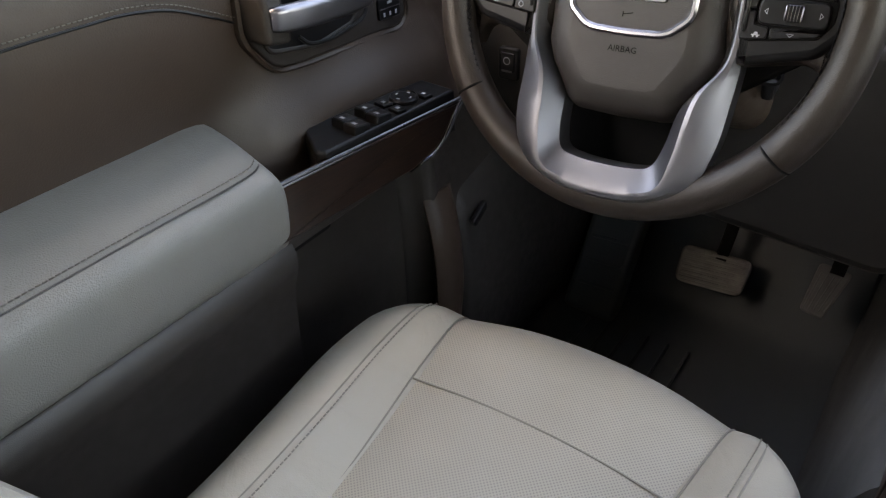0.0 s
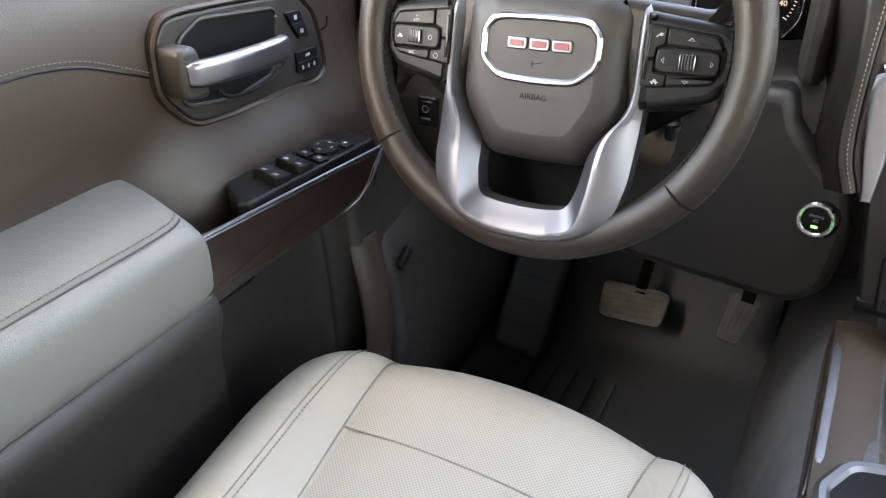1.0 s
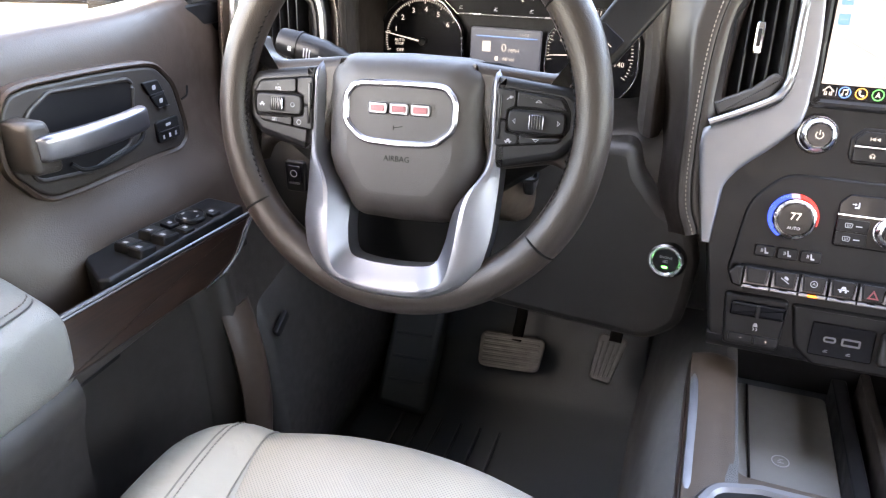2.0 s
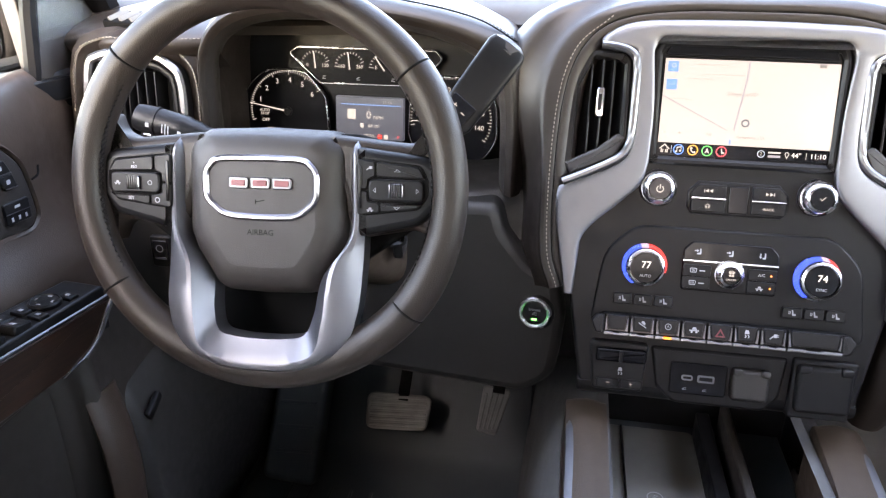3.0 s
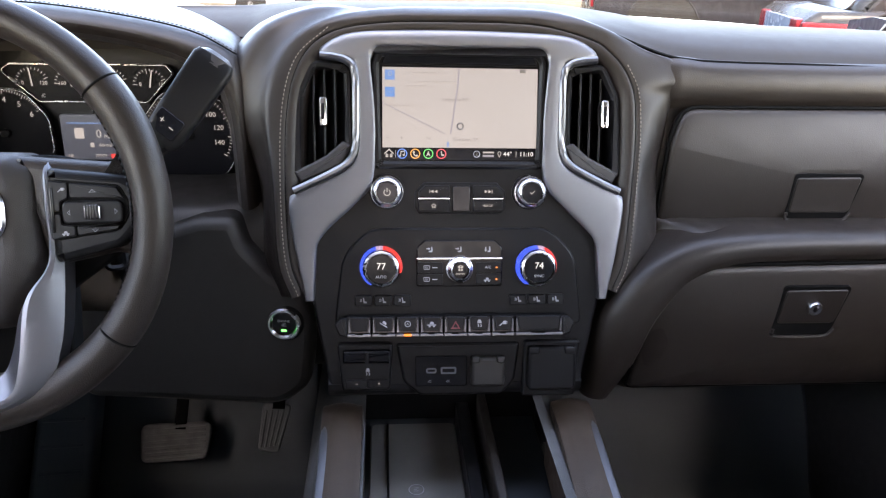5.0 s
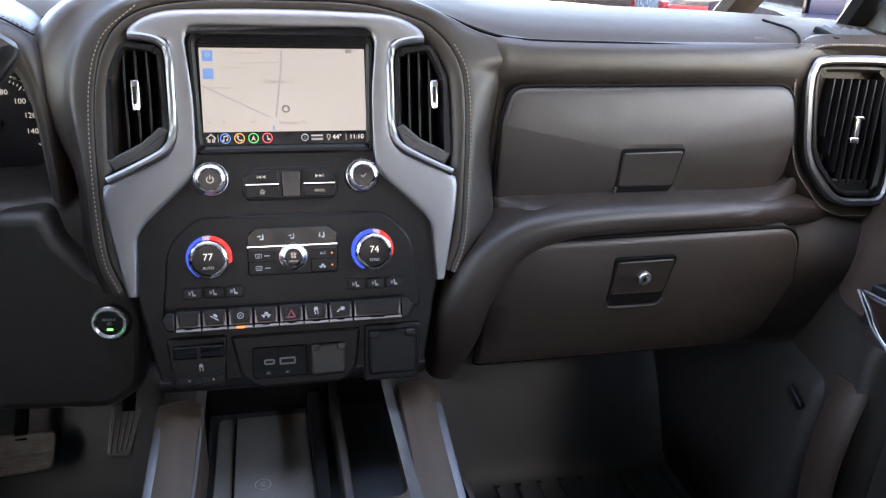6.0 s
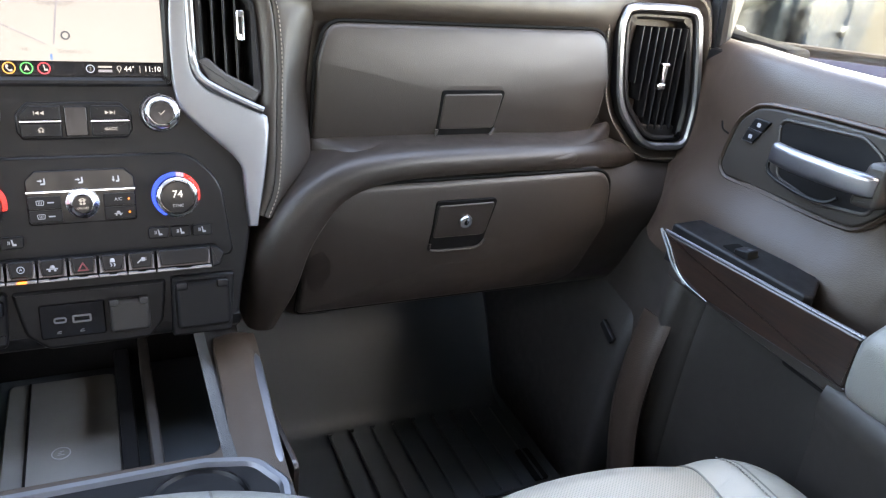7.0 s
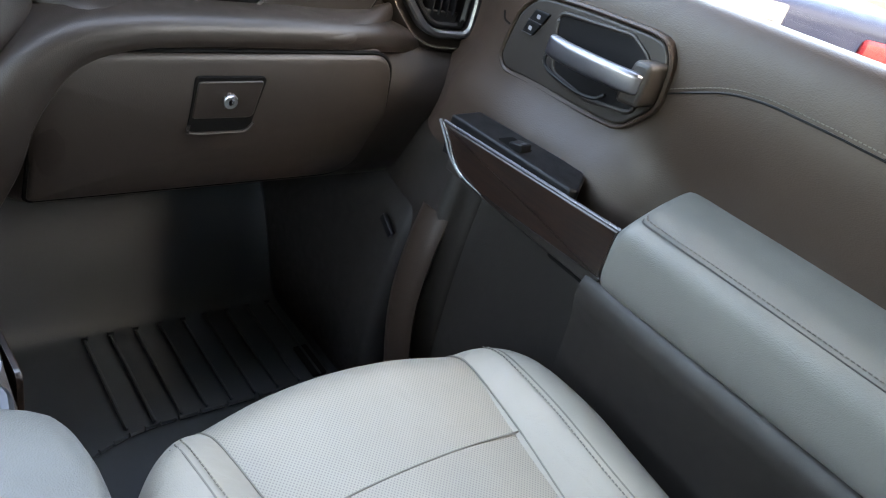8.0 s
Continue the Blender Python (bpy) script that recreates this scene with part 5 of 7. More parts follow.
    part("display_icon", slab(B(), rect(0.012, 0.014, 0.001, -0.028, -0.003), 0.0003, 0.0001, e, 0.0002), WHITE_INK, scr)
    for t, sz, x, y in (("0", 0.016, -0.003, -0.004), ("MPH", 0.0075, 0.011, -0.007), ("66 mi", 0.0075, 0.004, -0.0185), ("11:10", 0.0062, 0.024, 0.0145), ("NE", 0.006, -0.042, -0.0335), ("77777", 0.0062, -0.003, -0.0335), ("P", 0.0068, 0.040, -0.0335)):
        words(t, sz, at(e, x, y, 0.0002), RED if t == "P" else WHITE_INK, scr)
    for x in (0.013, 0.022):
        part("display_icon", slab(B(), rect(0.006, 0.006, 0.001, x, -0.0335), 0.0003, 0.0001, e, 0.0002), RED if x < 0.02 else WHITE_INK, scr)
    part("display_icon", slab(B(), rect(0.005, 0.006, 0.001, -0.013, -0.0185), 0.0003, 0.0001, e, 0.0002), WHITE_INK, scr)


# ---- steering wheel, column and stalks ----
def steering_wheel():
    s = thing("steering_wheel", (-0.455, -0.235, 0.683), "brown leather steering wheel with silver lower spokes", "steering wheel")
    flat = plane(-0.4565, -0.2375, 0.678, 15.5)
    m = flat @ pose(0.001, 0.0, 0.0, 0, 0, 2.0)
    bm = B()
    n, k = 112, 16
    loops = []
    for i in range(n):
        a = 2 * math.pi * i / n
        deg = math.degrees(a)
        swell = 1.0 + 0.10 * math.exp(-((deg % 180 - 150) / 14) ** 2) + 0.10 * math.exp(-((deg % 180 - 30) / 14) ** 2)
        low = math.exp(-(((deg - 270) / 46) ** 4))
        ring = []
        for j in range(k):
            t = 2 * math.pi * j / k
            wide = 0.0160 * swell * math.cos(t)
            wide -= 0.006 * low * max(0.0, -math.cos(t))
            ring.append(m @ Vector(((0.1742 + wide) * math.cos(a), (0.1742 + wide) * math.sin(a), 0.0175 * math.sin(t) + 0.004)))
        loops.append(ring)
    rings(bm, loops + [loops[0]], Matrix.Identity(4))
    bmesh.ops.remove_doubles(bm, verts=bm.verts, dist=1e-6)
    rim = part("rim", bm, WHEEL, s)
    for deg in (139, 37, 214, 322):
        a = radians(deg)
        c = [m @ Vector(((0.1742 + 0.0166 * math.cos(t)) * math.cos(a), (0.1742 + 0.0166 * math.cos(t)) * math.sin(a), 0.0181 * math.sin(t) + 0.004)) for t in (2 * math.pi * j / 18 for j in range(18))]
        part("seam", tube(B(), c, 0.0011, 6, closed=True), VOID, rim)
    for a0, a1 in ((146, 212), (-32, 34)):
        bm = B()
        path = [m @ Vector((0.1588 * math.cos(radians(a)), 0.1588 * math.sin(radians(a)), 0.010)) for a in range(a0, a1, 2)]
        for p, q in zip(path, path[1:]):
            w = (m.to_3x3() @ Vector((0, 0, 1))).normalized() * 0.0032
            tube(bm, [p - w, q + w], 0.0007, 5)
            tube(bm, [p + w, q - w], 0.0007, 5)
        part("cross_stitching", bm, BLACK, rim)
    # airbag cover, a deep pillow
    half = [(0.0, 0.0545), (0.060, 0.0525), (0.0795, 0.040), (0.0795, -0.044), (0.073, -0.062), (0.052, -0.096), (0.042, -0.101), (0.0, -0.1025)]
    pts = ccw(rounded(half + [(-x, y) for x, y in half[1:-1]][::-1], 0.020, 7))
    loops = []
    for d, z in ((0.0, -0.045), (0.0, -0.020), (0.0008, -0.013), (0.0035, -0.006), (0.008, 0.0005), (0.014, 0.0052), (0.021, 0.0082), (0.028, 0.0092)):
        f = 1 - d / 0.079
        loops.append([(x * f, (y + 0.024) * f - 0.024, z) for x, y in pts])
    bm = B()
    rings(bm, loops, m, True, True)
    hub = part("airbag_cover", bm, HUB, s, "grey-brown moulded airbag cover", sharp=60)
    octagon = [(0.0, 0.029), (0.044, 0.028), (0.056, 0.015), (0.056, -0.013), (0.036, -0.030), (0.0, -0.0315)]
    pts = chaikin(octagon + [(-p[0], p[1]) for p in octagon[1:-1]][::-1], 2)
    part("bright_surround", band(B(), pts, 0.0062, 0.010, 0.0020, at(m, 0, 0.0005), 0.0128), LEVER, hub)
    part("badge_field", slab(B(), inset(ccw(pts), 0.0058), 0.006, 0.0006, at(m, 0, 0.0005), 0.0098), HUB, hub)
    for i in (-1, 0, 1):
        e = at(m, i * 0.0208, 0.0035)
        badge = part("badge_plate", slab(B(), rect(0.0190, 0.0110, 0.003), 0.006, 0.0012, e, 0.0120), TRIM_EDGE, hub)
        part("badge_inlay", slab(B(), rect(0.0136, 0.0056, 0.0015), 0.002, 0.0004, e, 0.0128), RED_DULL, badge)
    horn = at(m, -0.001, -0.0135, 0.0100)
    part("horn_mark", slab(B(), [(-0.0045, -0.0022), (-0.0036, -0.0022), (-0.0036, 0.0020), (-0.0045, 0.0020)], 0.0003, 0.0001, horn, 0.0003), VOID, hub)
    part("horn_mark", slab(B(), [(-0.0036, -0.0004), (0.0046, 0.0012), (0.0046, 0.0020), (-0.0036, 0.0003)], 0.0003, 0.0001, horn, 0.0003), VOID, hub)
    words("AIRBAG", 0.0074, at(m, -0.001, -0.0420, 0.0095), VOID, hub)
    # silver lower spokes: an outer slope, a crest and a slope down into the opening
    side = [((0.0890, 0.0440, -0.012), (0.0845, 0.0432, -0.0075), (0.0790, 0.0420, -0.014)),
            ((0.0920, 0.0340, -0.004), (0.0862, 0.0325, 0.0035), (0.0775, 0.0300, -0.010)),
            ((0.0935, 0.010, -0.002), (0.0868, 0.008, 0.0058), (0.0775, 0.005, -0.010)),
            ((0.0950, -0.036, -0.002), (0.0858, -0.040, 0.0070), (0.0775, -0.045, -0.010)),
            ((0.0945, -0.075, 0.003), (0.0690, -0.0715, 0.019), (0.0545, -0.082, -0.004)),
            ((0.0920, -0.113, 0.012), (0.0635, -0.120, 0.026), (0.0492, -0.116, 0.006)),
            ((0.0790, -0.147, 0.017), (0.0555, -0.150, 0.028), (0.0420, -0.135, 0.012)),
            ((0.0440, -0.1665, 0.019), (0.0300, -0.1605, 0.0275), (0.0240, -0.1395, 0.0145)),
            ((0.0, -0.1705, 0.020), (0.0, -0.1625, 0.0270), (0.0, -0.1405, 0.015))]
    side = side + [tuple((-x, y, z) for x, y, z in st) for st in side[-2::-1]]
    rows = []
    for a, c, b in side:
        a, c, b = Vector(a), Vector(c), Vector(b)
        rows.append([m @ v for v in (a + Vector((0, 0, -0.022)), a, c.lerp(a, 0.5) + Vector((0, 0, 0.0025)), c.lerp(a, 0.10), c.lerp(b, 0.10), c.lerp(b, 0.5) - Vector((0, 0, 0.001)), b, b + Vector((0, 0, -0.022)))])
    bm = B()
    loft(bm, rows, 6, 1, closed=True)
    part("lower_spoke", bm, WHEEL_SILVER, s, "brushed silver lower spoke frame", sharp=28)
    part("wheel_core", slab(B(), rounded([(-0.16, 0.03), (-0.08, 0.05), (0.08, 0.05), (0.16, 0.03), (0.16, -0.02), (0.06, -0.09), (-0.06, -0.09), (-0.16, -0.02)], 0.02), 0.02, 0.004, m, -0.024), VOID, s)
    # near-black plate puts the shade behind the lower wheel opening into colour
    part("opening_shade", slab(B(), rounded([(-0.075, -0.06), (0.075, -0.06), (0.072, -0.185), (-0.072, -0.185)], 0.02), 0.02, 0.004, m, -0.060), VOID, s)
    for k in (-1, 1):
        def flip(pts):
            return [(k * p[0], *p[1:]) for p in pts]
        arm = rounded(flip([(0.055, 0.0500, 0.004), (0.100, 0.0455, 0.03), (0.136, 0.0420, 0.03), (0.152, 0.0480, 0.02), (0.160, 0.0700, 0.004), (0.172, 0.0, 0.01), (0.160, -0.0640, 0.004), (0.152, -0.0420, 0.02), (0.140, -0.0360, 0.02), (0.082, -0.0470, 0.004)]), 0.01, 6)
        part("spoke_arm", slab(B(), arm, 0.026, 0.010, m, -0.0045), WHEEL, s)
        pod = rounded(flip([(0.0885, 0.0385, 0.002), (0.152, 0.0310, 0.012), (0.1665, 0.0200, 0.014), (0.1660, -0.0110, 0.018), (0.148, -0.0300, 0.018), (0.0905, -0.0435, 0.002)]), 0.01, 6)
        sp = part("side_spoke", slab(B(), pod, 0.035, 0.0075, m, 0.0045), BLACK, s)
        pad = part("button_pad", slab(B(), rounded(flip([(0.0885, 0.0292), (0.148, 0.0228), (0.1545, 0.010), (0.1545, -0.004), (0.146, -0.0165), (0.0895, -0.0238)]), 0.009, 5), 0.006, 0.0008, m, 0.0053), VOID, sp)
        for pts in ([(0.1075, 0.0255), (0.146, 0.0210), (0.1525, 0.0105), (0.148, 0.0112), (0.1075, 0.0125)],
                    [(0.1115, -0.0110), (0.148, -0.0108), (0.1515, -0.0075), (0.1445, -0.0150), (0.1115, -0.0195)],
                    [(0.0900, 0.0278), (0.1060, 0.0258), (0.1060, 0.0125), (0.0990, 0.0095), (0.0990, 0.0015), (0.0900, 0.0015)],
                    [(0.0900, 0.0000), (0.0990, 0.0000), (0.0990, -0.0095), (0.1100, -0.0110), (0.1100, -0.0196), (0.0900, -0.0222)]):
            part("button", slab(B(), rounded(flip(pts), 0.0024, 3), 0.006, 0.0010, m, 0.0074), BLACK, pad)
        part("button_ridge", block(B(), 0.0026, 0.038, 0.003, 0.0010, at(m, k * 0.0928, 0.003, 0.0075)), GLOSS, pad)
        part("rocker", slab(B(), rect(0.050, 0.0195, 0.0062, k * 0.1255, 0.0005, 6), 0.006, 0.0018, m, 0.0086), BLACK, pad)
        part("thumb_roller", block(B(), 0.0135, 0.0125, 0.008, 0.002, at(m, k * 0.1262, 0.0005, 0.0082)), LEVER, pad)
        for j in range(5):
            part("roller_groove", block(B(), 0.0019, 0.0120, 0.009, 0.0006, at(m, k * 0.1262 + (j - 2) * 0.0023, 0.0005, 0.0084)), GLOSS, pad)
        e = at(m, 0, 0, 0.0075)
        r = at(m, 0, 0, 0.0087)
        if k < 0:
            words("RES", 0.0040, at(e, -0.1265, 0.0150), GREY_INK, pad)
            words("+", 0.0036, at(e, -0.1265, 0.0187), GREY_INK, pad)
            words("SET", 0.0040, at(e, -0.1300, -0.0145), GREY_INK, pad)
            icon("truck", pad, r, -0.1430, 0.0005, 0.0052)
            part("mark", band(B(), disc(0.0023, -0.1100, 0.0005, 16), 0.0006, 0.0003, 0.0001, r, 0.0003), GREY_INK, pad)
            part("mark", band(B(), disc(0.0026, -0.1035, -0.0155, 16), 0.0007, 0.0003, 0.0001, e, 0.0003), GREY_INK, pad)
        else:
            for y, g in ((0.0170, 1), (-0.0140, -1)):
                part("mark", band(B(), [(0.1235, y), (0.1295, y), (0.1265, y + g * 0.0026)], 0.0005, 0.0003, 0.0001, e, 0.0003), GREY_INK, pad)
            for x, g in ((0.1075, -1), (0.1440, 1)):
                part("mark", band(B(), [(x, 0.0030), (x, -0.0020), (x + g * 0.0026, 0.0005)], 0.0005, 0.0003, 0.0001, r, 0.0003), GREY_INK, pad)
            icon("truck", pad, e, 0.1020, -0.0165, 0.0052)
            icon("plug", pad, e, 0.1010, 0.0200, 0.0052)
    return s


def column():
    c = thing("steering_column", (-0.455, 0.05, 0.60), "brown plastic steering column shroud with black stalks", "steering column")
    bm = B()
    a = plane(-0.455, -0.175, 0.655, 25)
    loops = []
    for z, w, h, dy in ((0.0, 0.060, 0.052, 0), (-0.03, 0.075, 0.066, -0.004), (-0.12, 0.082, 0.074, -0.012), (-0.30, 0.095, 0.085, -0.02)):
        loops.append([(x, y + dy, z) for x, y in rounded([(-w, -h), (w, -h), (w, h), (-w, h)], 0.035, 5)])
    rings(bm, loops, a, True, True)
    part("shroud", bm, BROWN_HARD, c)
    part("lever_ring", band(B(), rounded([(-0.012, -0.026), (0.012, -0.026), (0.014, 0.026), (-0.012, 0.026)], 0.010, 5), 0.006, 0.012, 0.003, plane(-0.358, -0.135, 0.610, 20, 20)), BLACK, c)
    part("tilt_lever", block(B(), 0.012, 0.03, 0.055, 0.005, pose(-0.362, -0.10, 0.585, 15)), BLACK, c)
    # shift lever
    top, low = Vector((-0.250, -0.095, 0.790)), Vector((-0.298, -0.126, 0.722))
    d = (top - low).normalized()
    lever = part("shift_lever", tube(B(), spline([(-0.40, -0.09, 0.655), (-0.34, -0.105, 0.680), tuple(low - d * 0.01), tuple(low)], 5), 0.011, 10), BLACK, c)
    side = d.cross(Vector((0, 1, 0))).normalized()
    deep = d.cross(side)
    box = Matrix((( side.x, deep.x, d.x, low.x), (side.y, deep.y, d.y, low.y), (side.z, deep.z, d.z, low.z), (0, 0, 0, 1)))
    long, loops = (top - low).length, []
    for z, w, h in ((-0.010, 0.011, 0.009), (-0.006, 0.0165, 0.0125), (0.0, 0.0190, 0.0140), (long * 0.35, 0.0200, 0.0138), (long * 0.75, 0.0208, 0.0138), (long - 0.004, 0.0210, 0.0136), (long + 0.002, 0.0185, 0.0115)):
        loops.append([(x, y, z) for x, y in rounded([(-w, -h), (w, -h), (w, h), (-w, h)], 0.0055, 4)])
    bm = B()
    rings(bm, loops, box, True, True)
    part("lever_grip", bm, BLACK, lever)
    q = [top + d * f for f in (-0.006, 0.003, 0.007)]
    part("lever_tip", tube(B(), q, [0.0205, 0.0185, 0.012], 16, flat=0.68, up=(0, -1, 0.3)), HUB, lever)
    e = look(low + d * 0.012 + Vector((0, -0.0155, 0.005)), low + d * 0.012 + Vector((0, 2, -0.7)))
    part("gear_button", slab(B(), rect(0.028, 0.022, 0.003), 0.004, 0.001, e @ pose(0, 0, 0, 0, 0, -38)), GLOSS, lever)
    words("+", 0.010, e @ pose(-0.004, 0.004, 0.001, 0, 0, -38), WHITE_INK, lever)
    words("\u2212", 0.010, e @ pose(0.004, -0.005, 0.001, 0, 0, -38), WHITE_INK, lever)
    # indicator stalk
    st = part("indicator_stalk", tube(B(), spline([(-0.50, -0.115, 0.668), (-0.565, -0.113, 0.684), (-0.605, -0.112, 0.694), (-0.652, -0.112, 0.704)], 5), [0.008] * 5 + [0.011] * 2 + [0.0135] * 2 + [0.0155] * 6 + [0.0145], 16), BLACK, c)
    for f, w, h in ((0.0, 0.004, 0.004), (0.30, 0.0012, 0.010), (0.38, 0.0012, 0.012), (0.46, 0.0012, 0.010), (0.86, 0.005, 0.005)):
        x = Vector((-0.598, -0.112, 0.692)).lerp(Vector((-0.640, -0.112, 0.701)), f)
        part("mark", block(B(), w, 0.0012, h, 0.0003, pose(x.x, x.y - 0.0152, x.z, 0, 12)), GREY_INK, st)
    part("stalk_collar", tube(B(), [(-0.628, -0.112, 0.699), (-0.632, -0.112, 0.6998)], 0.0166, 20), BLACK, st)


# ---- doors ----
def door(s):
    """A front door's inner side. s is 1 at the passenger's side."""
    mx = MIRROR if s < 0 else Matrix.Identity(4)
    d = thing("passenger_door" if s > 0 else "driver_door", (s * 0.84, -0.5, 0.0), "closed brown front door with wood trim and grey armrest", "door")
    def put(name, bm, mat, parent=d, label="", sharp=35):
        bm.transform(mx)
        return part(name, bm, mat, parent, label, sharp)
    # upper panel, from the belt to the armrest
    cols = [(0.835, 0.738), (0.815, 0.748), (0.797, 0.744), (0.786, 0.725), (0.780, 0.695), (0.778, 0.660), (0.782, 0.62), (0.790, 0.58), (0.790, 0.54), (0.780, 0.50), (0.770, 0.46)]
    rows = []
    for y, push in ((0.07, 0.062), (-0.04, 0.040), (-0.10, 0.022), (-0.16, 0.008), (-0.22, 0.0), (-0.30, 0.0), (-0.36, 0.0), (-0.41, 0.0), (-0.46, 0.0), (-0.54, 0.0), (-0.8, 0.0), (-1.18, 0.0)):
        lean = min(1.0, max(0.0, (y + 0.47) / 0.11)) * min(1.0, max(0.0, (0.03 - y) / 0.12))
        lean = lean * lean * (3 - 2 * lean) * (1.0 + 0.25 * max(0.0, (y + 0.36) / 0.17))
        rows.append([(x + push - lean * 0.042 * min(1.0, max(0.0, (0.632 - z) / 0.092)) ** 1.4, y, z + (-0.016 + 0.043 * (-y)) * min(1, max(0, (z - 0.6) / 0.13))) for x, z in cols])
    bm = B()
    loft(bm, rows, 4, 4, (0.02, 0, 0))
    put("upper_panel", bm, DOOR_BROWN)
    # lower panel with its pocket
    cols = [(0.772, 0.47), (0.760, 0.45), (0.750, 0.36), (0.748, 0.24), (0.755, 0.10), (0.775, -0.02), (0.79, -0.08)]
    bm = B()
    loft(bm, [[(x + p, y, z) for x, z in cols] for y, p in ((0.07, 0.0), (-0.12, -0.012), (-0.17, -0.020), (-0.195, 0.010), (-0.25, 0.022), (-0.6, 0.022), (-1.18, 0.022))], 5, 4, (0.02, 0, 0))
    put("lower_panel", bm, DARK)
    bm = B()
    sec = [(0.79, 0.462), (0.715, 0.462), (0.700, 0.452), (0.698, 0.43), (0.712, 0.38), (0.722, 0.25), (0.728, 0.08), (0.74, -0.06), (0.79, -0.06)]
    rows = [[(x + (0.03 if y > -0.40 else 0), y, z) for x, z in sec] for y in (-0.44, -0.452, -0.47, -0.8, -1.18)]
    rows[0] = [(x + 0.04, -0.44, z * 0.98) for x, z in sec]
    rows[1] = [(x + 0.012, -0.452, z) for x, z in sec]
    loft(bm, rows, 3, 3, closed=True)
    put("pocket_wall", bm, DARK)
    # edge made lighter than its neighbours to paint a sunlit strip
    bm = B()
    tube(bm, spline([(0.742, -0.150, 0.36), (0.722, -0.158, 0.29), (0.715, -0.164, 0.20), (0.718, -0.185, 0.10), (0.735, -0.215, 0.0)], 5), 0.030, 12, flat=0.45, up=(1, 0, 0))
    put("pillar_cover", bm, DOOR_BROWN, d, "brown moulded edge, lightened to paint a sunlit strip", 60)
    # stitched line across the upper panel
    line = spline([(0.776, -0.388, 0.648), (0.776, -0.42, 0.664), (0.776, -0.461, 0.682), (0.7765, -0.50, 0.690), (0.7765, -0.54, 0.692), (0.7765, -0.62, 0.693), (0.777, -0.85, 0.690), (0.777, -1.1, 0.672)], 8)
    put("seam", tube(B(), [(x + 0.0012, y, z) for x, y, z in line], 0.0013, 6), BLACK)
    put("stitching", dashes(B(), [(x - 0.0002, y, z + 0.0052) for x, y, z in line], 0.0046, 0.0030, 0.0006), SEAM)
    # wood strip and its bright edges; local x runs forward along the door
    w = pose(0.684, -0.33, 0.50, 90, 0, -90 + 6.5)
    strip = rounded([(0.132, -0.032), (-0.055, -0.030, 0.03), (-0.096, -0.018, 0.03), (-0.136, 0.024, 0.004), (0.133, 0.029)], 0.002, 6)
    wood = put("wood_trim", slab(B(), strip, 0.010, 0.003, w, 0.004), WOOD, d, "dark open-pore wood strip edged in silver")
    put("bright_edge", tube(B(), [w @ Vector(p) for p in ((0.133, 0.0300, 0.001), (0.0, 0.0275, 0.0015), (-0.137, 0.0250, 0.002))], 0.0022, 8), TRIM_EDGE, wood)
    put("bright_edge", tube(B(), [w @ Vector(p) for p in ((0.133, -0.0325, 0.0), (0.04, -0.0317, 0.0), (-0.055, -0.0305, 0.0))], 0.0010, 8), TRIM_EDGE, wood)
    bm = B()
    tube(bm, [w @ Vector(p) for p in spline([(-0.138, 0.024, 0.003), (-0.122, 0.010, 0.004), (-0.106, -0.010, 0.004), (-0.085, -0.024, 0.003), (-0.050, -0.031, 0.002)], 5)], 0.0016, 8)
    put("bright_edge", bm, LEVER, wood)
    bm = B()
    tube(bm, [w @ Vector(p) for p in spline([(-0.148, 0.022, -0.002), (-0.130, 0.004, -0.001), (-0.114, -0.014, -0.001), (-0.090, -0.030, -0.002)], 5)], 0.0022, 8)
    put("silver_edge", bm, SILVER, wood)
    # switch pod and the grab pocket behind it
    pod = rounded([(0.6715, -0.197, 0.003), (0.722, -0.192, 0.004), (0.752, -0.352, 0.012), (0.742, -0.366, 0.01), (0.703, -0.392, 0.008), (0.6940, -0.386, 0.004)], 0.006)
    sw = put("switch_pod", slab(B(), pod, 0.050, 0.0035, pose(0, 0, 0.536)), BLACK, d)
    # near-black slab stands for the shade in the grab pocket
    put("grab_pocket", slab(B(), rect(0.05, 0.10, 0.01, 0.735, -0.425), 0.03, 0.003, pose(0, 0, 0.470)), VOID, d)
    put("pod_base", block(B(), 0.075, 0.285, 0.050, 0.008, pose(0.742, -0.318, 0.470)), DARK, d)
    if s < 0:
        for y in (-0.331, -0.300):
            for x, dy in ((0.700, -0.002), (0.7195, 0.002)):
                k = put("window_switch", block(B(), 0.0190, 0.022, 0.011, 0.003, pose(x - (y + 0.331) * 0.12, y + dy, 0.5385, -9, 0, 6)), BLACK, sw)
                put("mark", block(B(), 0.0065, 0.0045, 0.0006, 0.0001, pose(x - (y + 0.331) * 0.12, y + dy - 0.003, 0.5443, -9, 0, 6)), GREY_INK, k)
        dial = put("mirror_dial", lathe(B(), [(0.0165, 0.0), (0.0165, 0.0035), (0.0145, 0.0055), (0.0135, 0.0045), (0.0001, 0.0050)], pose(0.7035, -0.250, 0.536), 28), BLACK, sw)
        for a in range(0, 360, 90):
            put("mark", block(B(), 0.0042, 0.0016, 0.0006, 0.0001, pose(0.7035 + 0.0095 * math.cos(radians(a)), -0.250 + 0.0095 * math.sin(radians(a)), 0.5412, 0, 0, a + 90)), GREY_INK, dial)
        for x, y in ((0.7145, -0.2715), (0.692, -0.2755), (0.690, -0.231)):
            b = put("small_button", block(B(), 0.017, 0.013, 0.006, 0.0015, pose(x, y, 0.5365, 0, 0, 12)), BLACK, sw)
